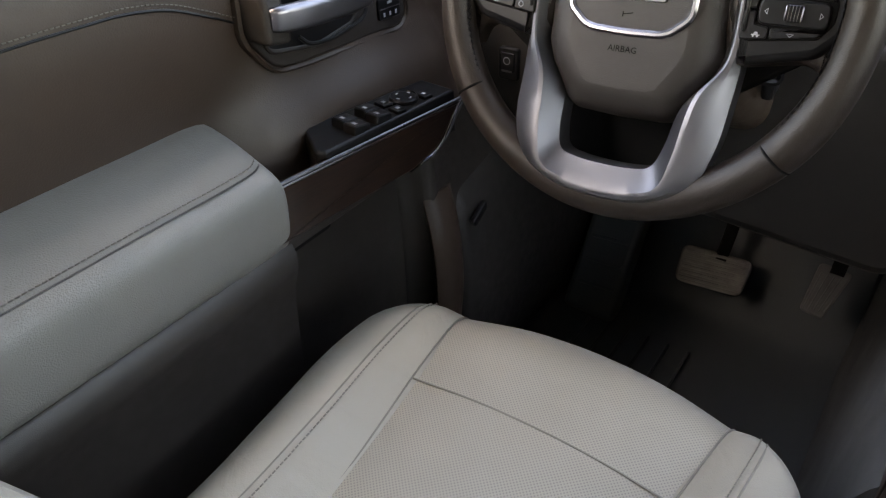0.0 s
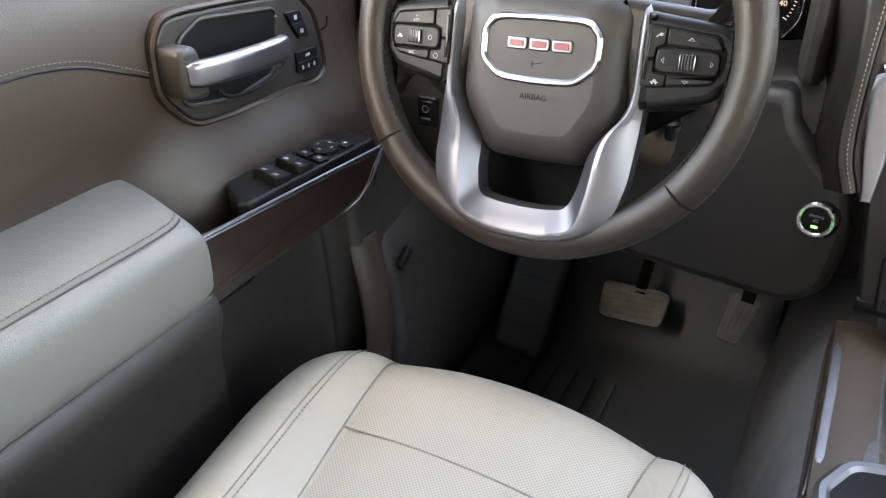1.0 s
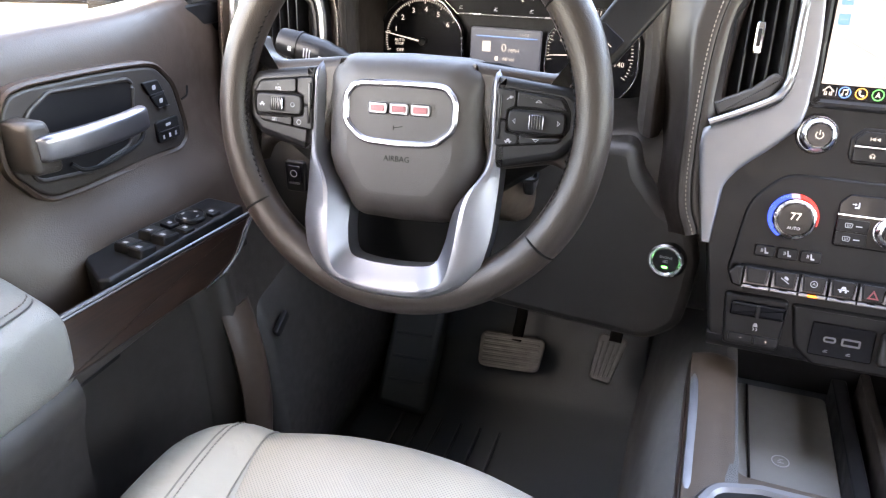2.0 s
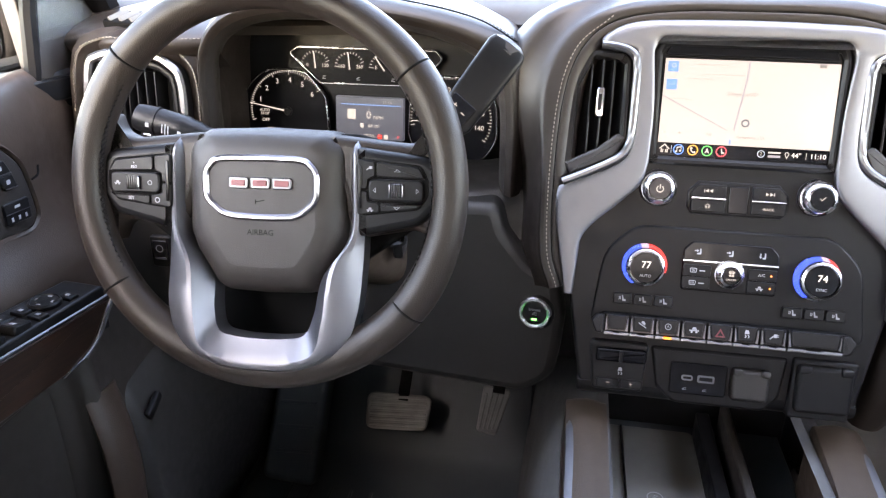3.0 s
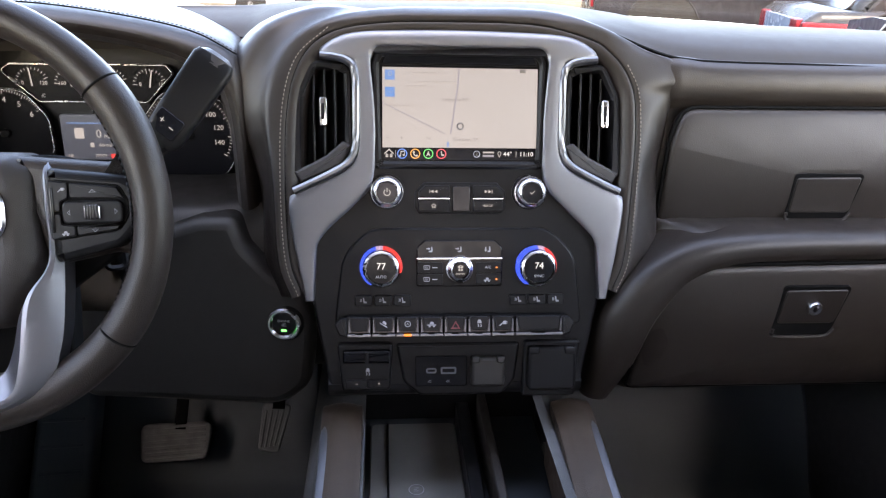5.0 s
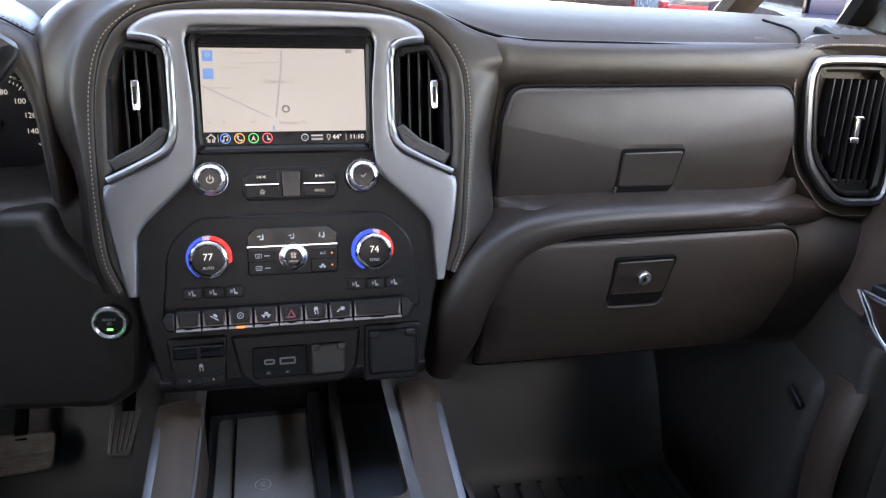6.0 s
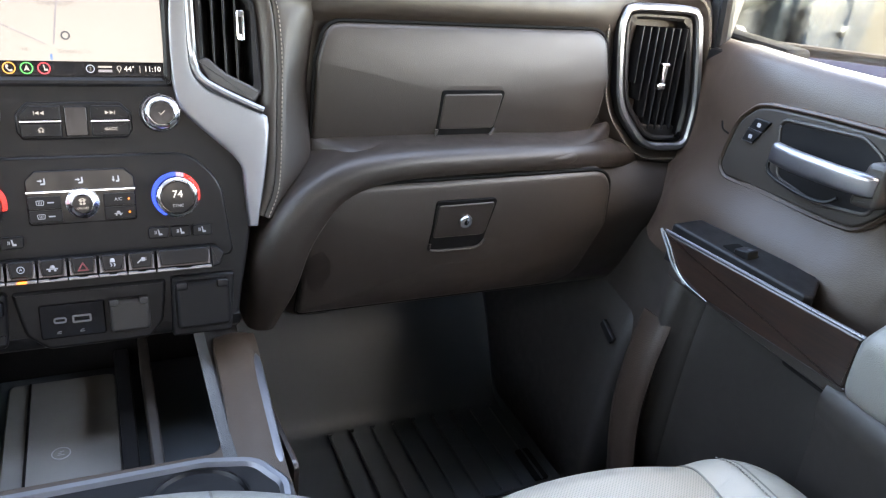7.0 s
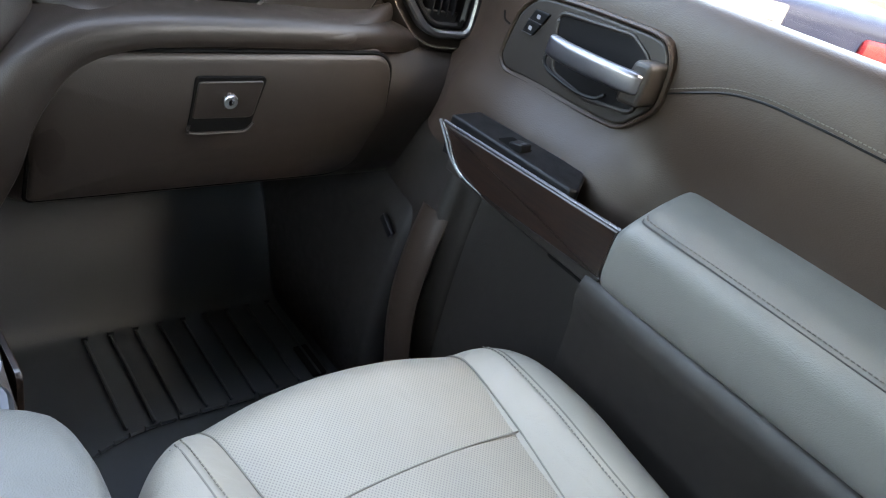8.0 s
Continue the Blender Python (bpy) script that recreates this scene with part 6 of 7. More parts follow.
            put("mark", block(B(), 0.005, 0.004, 0.0006, 0.0001, pose(x, y, 0.5397, 0, 0, 12)), GREY_INK, b)
    else:
        # the well is a flat near-black patch that paints its shade
        put("switch_well", slab(B(), rect(0.026, 0.036, 0.004, 0.703, -0.283), 0.002, 0.0004, pose(0, 0, 0.5368)), VOID, sw)
        k = put("window_switch", block(B(), 0.020, 0.020, 0.012, 0.003, pose(0.702, -0.292, 0.5375, -12, 0, 6)), BLACK, sw)
        put("bright_tip", block(B(), 0.007, 0.006, 0.0012, 0.0004, pose(0.702, -0.296, 0.5440, -12, 0, 6)), TRIM_EDGE, k)
    # handle: dark plate in a soft brown rim, a black sheet painting the cup's shade, and the metal lever before it
    h = pose(0.772, -0.275, 0.648, 90, 0, -90)
    out = chaikin([(-0.122, -0.032), (-0.113, 0.010), (-0.087, 0.037), (-0.010, 0.047), (0.098, 0.056), (0.116, 0.036), (0.120, -0.012), (0.088, -0.052), (0.040, -0.058), (-0.060, -0.062), (-0.110, -0.066), (-0.124, -0.054)], 3)
    bez = put("handle_bezel", band(B(), inset(ccw(out), -0.005), 0.005, 0.02, 0.0028, h, 0.0030, inner=out), DOOR_BROWN, d)
    plate = put("handle_plate", slab(B(), inset(ccw(out), 0.001), 0.01, 0.003, h, 0.0015), PLATE, bez)
    cup = rounded([(-0.050, 0.030, 0.012), (0.060, 0.044, 0.02), (0.092, 0.030, 0.02), (0.098, -0.030, 0.015), (0.030, -0.043, 0.015), (-0.030, -0.036, 0.015)], 0.012, 5)
    put("handle_cup_shade", slab(B(), cup, 0.001, 0.0004, h, 0.0024), BLACK, plate)
    put("cup_rim", tube(B(), [h @ Vector((x, y, 0.0022)) for x, y in inset(ccw(cup), -0.001)], 0.0026, 8, closed=True), PLATE, plate)
    loops = []
    for x, y, z, w, g in ((-0.017, 0.0035, 0.030, 0.0085, 0.005), (-0.0165, 0.0035, 0.035, 0.0105, 0.0065), (-0.012, 0.0035, 0.040, 0.0118, 0.0075), (0.02, 0.0045, 0.044, 0.0122, 0.0080), (0.07, 0.0070, 0.042, 0.0122, 0.0080), (0.104, 0.0088, 0.034, 0.0118, 0.0078), (0.112, 0.0090, 0.028, 0.0105, 0.006)):
        loops.append([(x, y + b, z + c) for b, c in rounded([(-w, -g), (w, -g), (w, g), (-w, g)], 0.0058, 4)])
    bm = B()
    vs = [[h @ Vector(p) for p in lp] for lp in zip(*loops)]
    cols = [spline(v, 4) for v in vs]
    rings(bm, [list(r) for r in zip(*cols)], Matrix.Identity(4), True, True)
    lev = put("door_lever", bm, HANDLE, plate, "bright metal inner door handle", 50)
    put("lever_mount", slab(B(), rounded([(0.085, -0.020), (0.118, -0.014), (0.118, 0.034), (0.094, 0.032)], 0.008), 0.035, 0.006, h, 0.032), PLATE, lev)
    put("cup_lip", tube(B(), [h @ Vector(p) for p in spline([(-0.040, -0.004, 0.010), (-0.036, -0.030, 0.014), (0.01, -0.038, 0.014), (0.045, -0.036, 0.012), (0.058, -0.026, 0.008)], 5)], 0.0024, 8), BLACK, plate)
    crease = [h @ Vector(p) for p in spline([(-0.124, -0.012, 0.002), (-0.136, -0.010, 0.0005), (-0.147, -0.003, -0.006)], 4)]
    put("panel_crease", tube(B(), crease, 0.0012, 6), VOID, d)
    for pts in ([(-0.0865, 0.0205), (-0.0610, 0.0225), (-0.0700, 0.0068), (-0.0930, 0.0060)], [(-0.0935, 0.0045), (-0.0705, 0.0052), (-0.0800, -0.0100), (-0.0985, -0.0110)]):
        b = put("lock_button", slab(B(), rounded(pts, 0.002), 0.006, 0.0012, h, 0.0048), BLACK, plate)
        cx, cy = sum(p[0] for p in pts) / 4, sum(p[1] for p in pts) / 4
        put("button_edge", slab(B(), [(pts[2][0], pts[2][1] - 0.0004), (pts[3][0], pts[3][1] - 0.0004), (pts[3][0], pts[3][1] + 0.0006), (pts[2][0], pts[2][1] + 0.0006)], 0.002, 0.0002, h, 0.0052), TRIM_EDGE, b)
        put("mark", slab(B(), rect(0.0055, 0.0050, 0.0015, cx, cy), 0.0004, 0.0001, h, 0.0052), GREY_INK, b)
    if s < 0:
        b = put("memory_button", slab(B(), rounded([(-0.1095, -0.0265), (-0.0715, -0.0245), (-0.0715, -0.0490), (-0.1095, -0.0510)], 0.003), 0.006, 0.0012, h, 0.0048), BLACK, plate)
        put("button_edge", slab(B(), [(-0.1085, -0.0382), (-0.0725, -0.0362), (-0.0725, -0.0372), (-0.1085, -0.0392)], 0.002, 0.0002, h, 0.0053), TRIM_EDGE, b)
        for i in range(3):
            put("mark", slab(B(), rect(0.0030, 0.0046, 0, -0.1010 + i * 0.0105, -0.0448 + i * 0.0005), 0.0004, 0.0001, h, 0.0052), GREY_INK, b)
        put("mark", slab(B(), rect(0.008, 0.0030, 0, -0.0905, -0.0315), 0.0004, 0.0001, h, 0.0052), GREY_INK, b)
    # armrest
    lead = 0.011 if s < 0 else -0.006
    bm = B()
    sec = [(0.80, 0.452), (0.735, 0.450), (0.706, 0.456), (0.694, 0.472), (0.690, 0.50), (0.690, 0.528), (0.697, 0.543), (0.716, 0.552), (0.755, 0.566), (0.792, 0.573), (0.806, 0.565), (0.81, 0.52)]
    rows = []
    for y, f, dz in ((-0.453 + lead, 0.86, -0.004), (-0.458 + lead, 0.955, -0.002), (-0.469 + lead, 1.0, 0.0), (-0.52, 1.0, 0.0), (-0.62, 1.0, 0.002), (-0.80, 1.0, 0.003), (-1.10, 1.0, 0.003)):
        top = -0.006 if y - lead > -0.46 else (-0.002 if y - lead > -0.48 else 0)
        rows.append([(0.752 + (x - 0.752) * f, y + (0.03 * (x - 0.70) if y > -0.5 else 0), 0.51 + (z - 0.51) * f + dz + (top if z > 0.54 else 0)) for x, z in sec])
    loft(bm, rows, 4, 3, closed=True)
    bmesh.ops.holes_fill(bm, edges=[e for e in bm.edges if e.is_boundary], sides=0)
    arm = put("armrest", bm, ARM, d, "padded grey leather armrest with a stitched seam", 50)
    line = spline([(0.735, -0.457 + lead, 0.5465), (0.712, -0.467 + lead, 0.5480), (0.705, -0.49, 0.5485), (0.705, -0.60, 0.550), (0.705, -0.80, 0.551), (0.705, -1.05, 0.551)], 8)
    put("seam", tube(B(), line, 0.0009, 6), DARK, arm)
    put("stitching", dashes(B(), [(x + 0.0055, y, z + 0.0030) for x, y, z in line], 0.0052, 0.0034, 0.0007), SEAM, arm)
    # window frame and glass
    bm = B()
    block(bm, 0.05, 1.25, 0.03, 0.006, pose(0.852, -0.55, 0.728, -2.46))
    tube(bm, [(0.85, 0.20, 0.70), (0.83, 0.06, 0.90), (0.79, -0.20, 1.10)], 0.026, 8, flat=0.7)
    tube(bm, [(0.842, -0.030, 0.70), (0.836, -0.020, 0.80), (0.815, 0.0, 0.96)], 0.010, 8)
    put("window_frame", bm, BLACK, d)
    bm = B()
    loft(bm, [[(0.852, y, 0.69), (0.815, y - 0.03, 0.93), (0.77, y - 0.06, 1.16)] for y in (0.10, -0.4, -1.16)], 2, 3, (0.004, 0, 0))
    g = put("window_glass", bm, GLASS, d, "clear side window glass")
    g.visible_shadow = False
    # triangular sail at the window's front corner
    put("corner_sail", slab(B(), [(0.026, -0.05), (0.022, 0.10), (-0.02, 0.26), (-0.17, 0.12), (-0.17, -0.05)], 0.02, 0.003, pose(0.838, 0.0, 0.740, 90, 0, -90) @ pose(0, 0, 0, -8)), DARK, d)
    return d


# ---- seats ----
def seat(x0, y0, cut=-0.166):
    """A front seat whose cushion's front edge is at y0 and whose cross seam lies cut behind it."""
    s = thing("front_seat", (x0, y0 - 0.25, FLOOR), "light grey perforated leather truck seat with stitched bolsters", "car seat", "front seats")
    prof = [(0.004, 0.20), (0.004, 0.265), (-0.006, 0.305), (-0.028, 0.328), (-0.065, 0.338), (cut, 0.336), (-0.27, 0.326), (-0.38, 0.316), (-0.52, 0.32)]
    def edge(i):
        return 0.152 - 0.034 * min(1, max(0, (-prof[i][0]) / 0.30))
    def point(i, x, dz=0.0):
        y, z = prof[i]
        back = 1.0 * x * x + 9.0 * max(0, abs(x) - 0.165) ** 2
        fade = max(0, 1 + y / 0.30)
        return Vector((x0 + x, y0 + y - back * fade, z + dz * min(1, i / 3) - 0.010 * (x / 0.24) ** 2 * fade))
    for name, i0, i1, mat in (("cushion_front", 0, 5, SEAT_HOLES), ("cushion_center", 5, 8, SEAT_HOLES)):
        rows = []
        for i in range(i0, i1 + 1):
            e = edge(i)
            rows.append([point(i, f * e, -0.003 * abs(f) ** 6 - (0.0025 if i == 5 else 0)) for f in (-1, -0.96, -0.5, 0, 0.5, 0.96, 1)])
        bm = B()
        loft(bm, rows, 5, 4, (0, -0.006, -0.012))
        part(name, bm, mat, s)
    for k in (-1, 1):
        rows = []
        for i in range(len(prof)):
            e = edge(i)
            y = prof[i][0]
            w = 0.238 - 0.018 * min(1, max(0, (-y - 0.15) / 0.3))
            lift = 0.016 + 0.022 * min(1, -y / 0.35)
            row = []
            for x, dz in ((e, -0.0035), (e + 0.006, 0.002), (e + 0.32 * (w - e), lift * 0.75), (e + 0.62 * (w - e), lift), (e + 0.88 * (w - e), lift * 0.5), (w, -0.035), (w - 0.003, -0.09), (w - 0.02, -0.16)):
                row.append(point(i, k * x, dz))
            rows.append(row)
        bm = B()
        loft(bm, rows, 5, 4, (-k * 0.012, -0.006, -0.008))
        b = part("bolster", bm, SEAT, s, "smooth side bolster with a double seam")
        for o in (0.35, 0.42, 0.49):
            pts = []
            for i in range(1, len(prof)):
                e, y = edge(i), prof[i][0]
                w = 0.238 - 0.018 * min(1, max(0, (-y - 0.15) / 0.3))
                lift = 0.016 + 0.022 * min(1, -y / 0.35)
                fx = o * (1 if i > 3 else (0.45, 0.45, 0.72, 0.92)[i])
                pts.append(point(i, k * (e + fx * (w - e)), lift * 0.86 + 0.0005))
            line = spline(pts[2:], 8)
            part("seam" if o == 0.42 else "stitching", tube(B(), line, 0.0011, 6) if o == 0.42 else dashes(B(), line, 0.005, 0.0032, 0.0008), SEAM_SOFT, b)
        pts = [point(i, k * (edge(i) + 0.001), -0.001) for i in range(1, len(prof))]
        part("seam", tube(B(), spline(pts, 6), 0.0011, 6), SEAM_SOFT, b)
    part("seam", tube(B(), spline([point(5, f * edge(5), -0.0025) for f in (-1, -0.5, 0, 0.5, 1)], 6), 0.0011, 6), SEAM_SOFT, s)
    bm = B()
    block(bm, 0.44, 0.50, 0.20, 0.03, pose(x0, y0 - 0.29, 0.15))
    part("seat_base", bm, DARK, s)
    for k in (-1, 1):
        part("seat_rail", block(B(), 0.05, 0.50, 0.10, 0.008, pose(x0 + k * 0.17, y0 - 0.27, 0.0)), BLACK, s)
    # backrest
    bm = B()
    rows = []
    yb = y0 - 0.50
    for z, w, y in ((0.34, 0.225, yb), (0.42, 0.235, yb - 0.02), (0.58, 0.232, yb - 0.09), (0.74, 0.21, yb - 0.18), (0.86, 0.18, yb - 0.25), (0.93, 0.15, yb - 0.29)):
        rows.append([(x0 + f * w, y + dy, z) for f, dy in ((-1, -0.04), (-0.96, 0.03), (-0.75, 0.055), (-0.5, 0.01), (0, 0.0), (0.5, 0.01), (0.75, 0.055), (0.96, 0.03), (1, -0.04), (0.85, -0.10), (0, -0.11), (-0.85, -0.10))])
    loft(bm, rows, 4, 3, closed=True)
    bmesh.ops.holes_fill(bm, edges=[e for e in bm.edges if e.is_boundary], sides=0)
    part("backrest", bm, SEAT, s)
    return s


# ---- centre console ----
def console():
    c = thing("center_console", (0.008, -0.3, FLOOR), "brown and black centre console with open storage trays", "console")
    cx = 0.008
    for k in (-1, 1):
        bm = B()
        rows = []
        for y, z, w in ((-0.052, 0.345, 0.020), (-0.060, 0.364, 0.024), (-0.085, 0.370, 0.0255), (-0.16, 0.368, 0.025), (-0.24, 0.362, 0.025), (-0.30, 0.358, 0.025), (-0.36, 0.357, 0.025)):
            xc = cx + k * (0.144 - 0.011 * min(1, max(0, (-0.06 - y) / 0.22)) * (1 if k > 0 else 0.1))
            rows.append([(xc - w, y, z - 0.10), (xc - w, y, z - 0.012), (xc - w + 0.006, y, z - 0.002), (xc, y, z + 0.002), (xc + w - 0.006, y, z - 0.002), (xc + w, y, z - 0.012), (xc + w, y, z - 0.10)])
        loft(bm, rows, 4, 3)
        bmesh.ops.holes_fill(bm, edges=[e for e in bm.edges if e.is_boundary], sides=0)
        rail = part("side_rail", bm, BROWN_HARD, c, "brown moulded rail with a silver insert")
        bm = B()
        line = []
        for y, z in ((-0.095, 0.362), (-0.12, 0.3665), (-0.17, 0.3655), (-0.24, 0.3595), (-0.285, 0.356)):
            xc = cx + k * (0.144 - 0.011 * min(1, max(0, (-0.06 - y) / 0.22)) * (1 if k > 0 else 0.1))
            line.append((xc + k * 0.0182, y, z - 0.0005))
        tube(bm, spline(line, 5), [0.004] + [0.0062] * 19 + [0.004], 10, flat=0.45, up=(0, 0, 1))
        part("silver_insert", bm, SILVER, rail)
        part("wood_flank", slab(B(), rounded([(-0.10, -0.05), (0.11, -0.05), (0.13, 0.035), (-0.10, 0.04)], 0.01), 0.006, 0.002, pose(cx + k * (0.170 if k < 0 else 0.165), -0.19, 0.312, 90, 0, k * 90 + (3.2 if k > 0 else 0))), WOOD, c)
        part("console_flank", slab(B(), rounded([(-0.30, -0.20), (0.26, -0.20), (0.26, 0.075), (-0.30, 0.10)], 0.02), 0.03, 0.004, pose(cx + k * (0.162 if k < 0 else 0.155), -0.28, 0.20, 90, 0, k * 90)), DARK, c)
    part("tray_floor", slab(B(), rounded([(-0.125, -0.28), (0.125, -0.28), (0.125, 0.10), (-0.125, 0.10)], 0.01), 0.02, 0.003, pose(cx, 0, 0.262)), RUBBER, c)
    part("tray_back", block(B(), 0.26, 0.02, 0.16, 0.004, pose(cx, 0.06, 0.31)), BLACK, c)
    mat_ = part("charging_mat", slab(B(), rounded([(-0.112, -0.265), (0.008, -0.265), (0.008, 0.03), (-0.112, 0.03)], 0.01), 0.006, 0.002, pose(cx, 0, 0.268)), material("grey_rubber_tray", (0.120, 0.119, 0.113), 0.45, grain=700, bump=0.2, vary=0.15), c, "grey ribbed rubber phone mat")
    part("mat_groove", block(B(), 0.003, 0.29, 0.004, 0.001, pose(cx - 0.088, -0.118, 0.269)), BLACK, mat_)
    part("charging_mark", band(B(), disc(0.010, -0.045, -0.110, 24), 0.0012, 0.0006, 0.0001, pose(0, 0, 0.2686)), GREY_INK, mat_)
    bars(mat_, pose(0, 0, 0.2684), -0.045, -0.110, 0.009, 0.008)
    for x, w, h in ((0.0215, 0.018, 0.045), (0.048, 0.012, 0.060)):
        part("divider", block(B(), w, 0.30, h, 0.004, pose(x + 0.004, -0.115, 0.255 + h / 2)), BLACK if w > 0.015 else DARK, c)
    # cup holder deck with its bright surround
    lip = rounded([(-0.150, -0.36), (0.150, -0.36), (0.150, -0.225, 0.0), (0.112, -0.225, 0.0), (0.106, -0.256, 0.02), (-0.108, -0.250, 0.02), (-0.114, -0.225, 0.0), (-0.150, -0.225, 0.0)], 0.0, 6)
    part("tray_lip", slab(B(), lip, 0.08, 0.003, pose(0, 0, 0.3585)), BROWN_HARD, c, "brown band behind the open trays")
    ring = rounded([(-0.150, -0.40), (0.156, -0.40), (0.164, -0.315, 0.03), (0.140, -0.275, 0.035), (0.09, -0.263, 0.04), (-0.09, -0.261, 0.04), (-0.134, -0.272, 0.035), (-0.156, -0.315, 0.03)], 0.02, 7)
    k = part("cup_holder_deck", slab(B(), inset(ccw(ring), 0.006), 0.10, 0.002, pose(0, 0, 0.3605)), BLACK, c)
    part("bright_surround", band(B(), ring, 0.0135, 0.012, 0.004, pose(0, 0, 0.364)), SILVER, k, "satin silver cup holder surround")
    for x in (-0.065, 0.070):
        # flat near-black disc paints the shaded depth of the cup
        part("cup_holder", lathe(B(), [(0.047, 0.001), (0.047, 0.003), (0.043, 0.003), (0.041, -0.002), (0.0405, 0.0012), (0.0001, 0.0012)], pose(cx + x, -0.328, 0.3605), 36), VOID, k)
        part("cup_ring", lathe(B(), [(0.047, 0.0), (0.0475, 0.005), (0.0445, 0.006), (0.042, 0.003)], pose(cx + x, -0.328, 0.3605), 36), CHROME if x < 0 else BLACK, k)
    part("console_body", block(B(), 0.30, 0.62, 0.36, 0.02, pose(cx, -0.66, 0.13)), DARK, c)
    bm = B()
    rows = []
    for y, f, z in ((-0.336, 0.90, 0.385), (-0.346, 1.02, 0.407), (-0.39, 1.08, 0.419), (-0.50, 1.09, 0.422), (-0.70, 1.09, 0.422), (-0.95, 1.09, 0.42)):
        rows.append([(cx + x * f * 1.0, y - 1.6 * x * x * (y > -0.45), z + dz) for x, dz in ((-0.17, -0.05), (-0.168, -0.02), (-0.15, -0.004), (-0.08, 0.0), (0, 0.001), (0.08, 0.0), (0.15, -0.004), (0.168, -0.02), (0.17, -0.05))])
    loft(bm, rows, 5, 3, (0, 0, -0.03))
    lid = part("armrest_lid", bm, ARM, c, "padded grey leather console armrest")
    part("seam", tube(B(), spline([(cx + 0.075, -0.351, 0.40), (cx + 0.075, -0.366, 0.412), (cx + 0.075, -0.42, 0.421), (cx + 0.075, -0.6, 0.4235)], 5), 0.0016, 6), SEAM, lid)


# ---- footwells ----
def footwells():
    for s in (-1, 1):
        drv = s < 0
        m = thing("floor_mat", (s * 0.45, 0.1, FLOOR - 0.02), "black ribbed rubber floor mat with raised rim", "floor mat", "floor mats")
        bm = B()
        rows = []
        for y, z in ((-0.30, -0.012), (-0.20, -0.004), (0.10, 0.0), (0.25, 0.0), (0.31, 0.025), (0.39, 0.10), (0.48, 0.22), (0.53, 0.30)) if drv else ((-0.30, -0.012), (-0.20, -0.004), (0.10, 0.0), (0.165, 0.0), (0.20, 0.016), (0.235, 0.08), (0.28, 0.16), (0.36, 0.25), (0.47, 0.30)):
            rows.append([(s * x, y, FLOOR + z + (0.03 if e else 0)) for x, e in ((0.215, 1), (0.222, 0), (0.40, 0), (0.58, 0), (0.70, 0), (0.708, 1))])
        loft(bm, rows, 4, 3, (0, 0, -0.008))
        part("mat_sheet", bm, RUBBER, m)
        n = 6 if drv else 9
        for i in range(n):
            x = s * (0.372 + i * 0.037 if drv else 0.340 + i * 0.0412)
            part("rib", block(B(), 0.0045, 0.21, 0.006, 0.0018, pose(x + (0.075 if drv else 0.02) * s, 0.065, FLOOR + 0.0065)), RUBBER, m)
        path = spline([(s * 0.27, -0.085, FLOOR + 0.008), (s * 0.36, -0.052, FLOOR + 0.008), (s * 0.47, -0.046, FLOOR + 0.008), (s * 0.68, -0.050, FLOOR + 0.008)], 8)
        for i in range(0, len(path) - 2, 2):
            part("front_bead", tube(B(), [path[i], path[i + 1], path[i].lerp(path[i + 2], 0.85)], 0.004, 6), RUBBER, m)
        if not drv:
            for i in range(9):
                part("front_bead", block(B(), 0.010, 0.004, 0.006, 0.0015, pose(0.360 + i * 0.0412, 0.174, FLOOR + 0.010)), RUBBER, m)
            part("mat_badge", slab(B(), rect(0.028, 0.080, 0.004), 0.004, 0.001, pose(0.690, 0.0, FLOOR + 0.008)), BLACK, m)
        # inner kick panels and transmission tunnel
        bm = B()
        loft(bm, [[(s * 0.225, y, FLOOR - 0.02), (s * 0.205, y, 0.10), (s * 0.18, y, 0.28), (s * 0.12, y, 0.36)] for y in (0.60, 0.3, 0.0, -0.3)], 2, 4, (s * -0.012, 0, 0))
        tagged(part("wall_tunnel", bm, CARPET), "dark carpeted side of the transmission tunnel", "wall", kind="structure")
        bm = B()
        loft(bm, [[(s * 0.755, y, 0.37), (s * (0.730 + o), y, 0.30), (s * (0.715 + o), y, 0.15), (s * (0.715 + o), y, 0.02), (s * (0.735 + o), y, -0.08)] for y, o in ((0.55, 0.0), (0.2, 0.0), (-0.05, -0.002), (-0.105, 0.0), (-0.118, 0.03))], 4, 4, (s * 0.015, 0, 0))
        k = tagged(part("kick_panel", bm, KICK), "dark moulded kick panel beside the footwell", "trim panel")
        part("panel_clip", block(B(), 0.008, 0.038, 0.014, 0.003, pose(s * 0.716, -0.082, 0.293, 28)), BLACK, k)
        bm = B()
        loft(bm, [[(s * 0.79, y, 0.02), (s * 0.735, y, 0.018), (s * 0.70, y, 0.0), (s * 0.69, y, -0.08)] for y in (-0.10, -0.2, -0.6, -1.2)], 2, 3, (0, 0, -0.01))
        tagged(part("trim_sill_" + ("left" if drv else "right"), bm, BROWN_HARD), "brown plastic door sill trim", "trim", kind="structure")
    # pedals and foot rest
    p = thing("brake_pedal", (-0.46, 0.28, 0.06), "wide ribbed rubber brake pedal on a steel arm", "pedal")
    a = plane(-0.458, 0.275, 0.066, 38, 6)
    pad = part("pedal_pad", slab(B(), rounded([(-0.060, -0.034), (0.054, -0.035), (0.064, 0.030), (-0.060, 0.034)], 0.016, 5), 0.014, 0.004, a, 0.0), PEDAL, p)
    for i in range(6):
        part("rib", block(B(), 0.106, 0.0050, 0.006, 0.0018, at(a, 0.0, -0.0255 + i * 0.0102, 0.001)), PEDAL, pad)
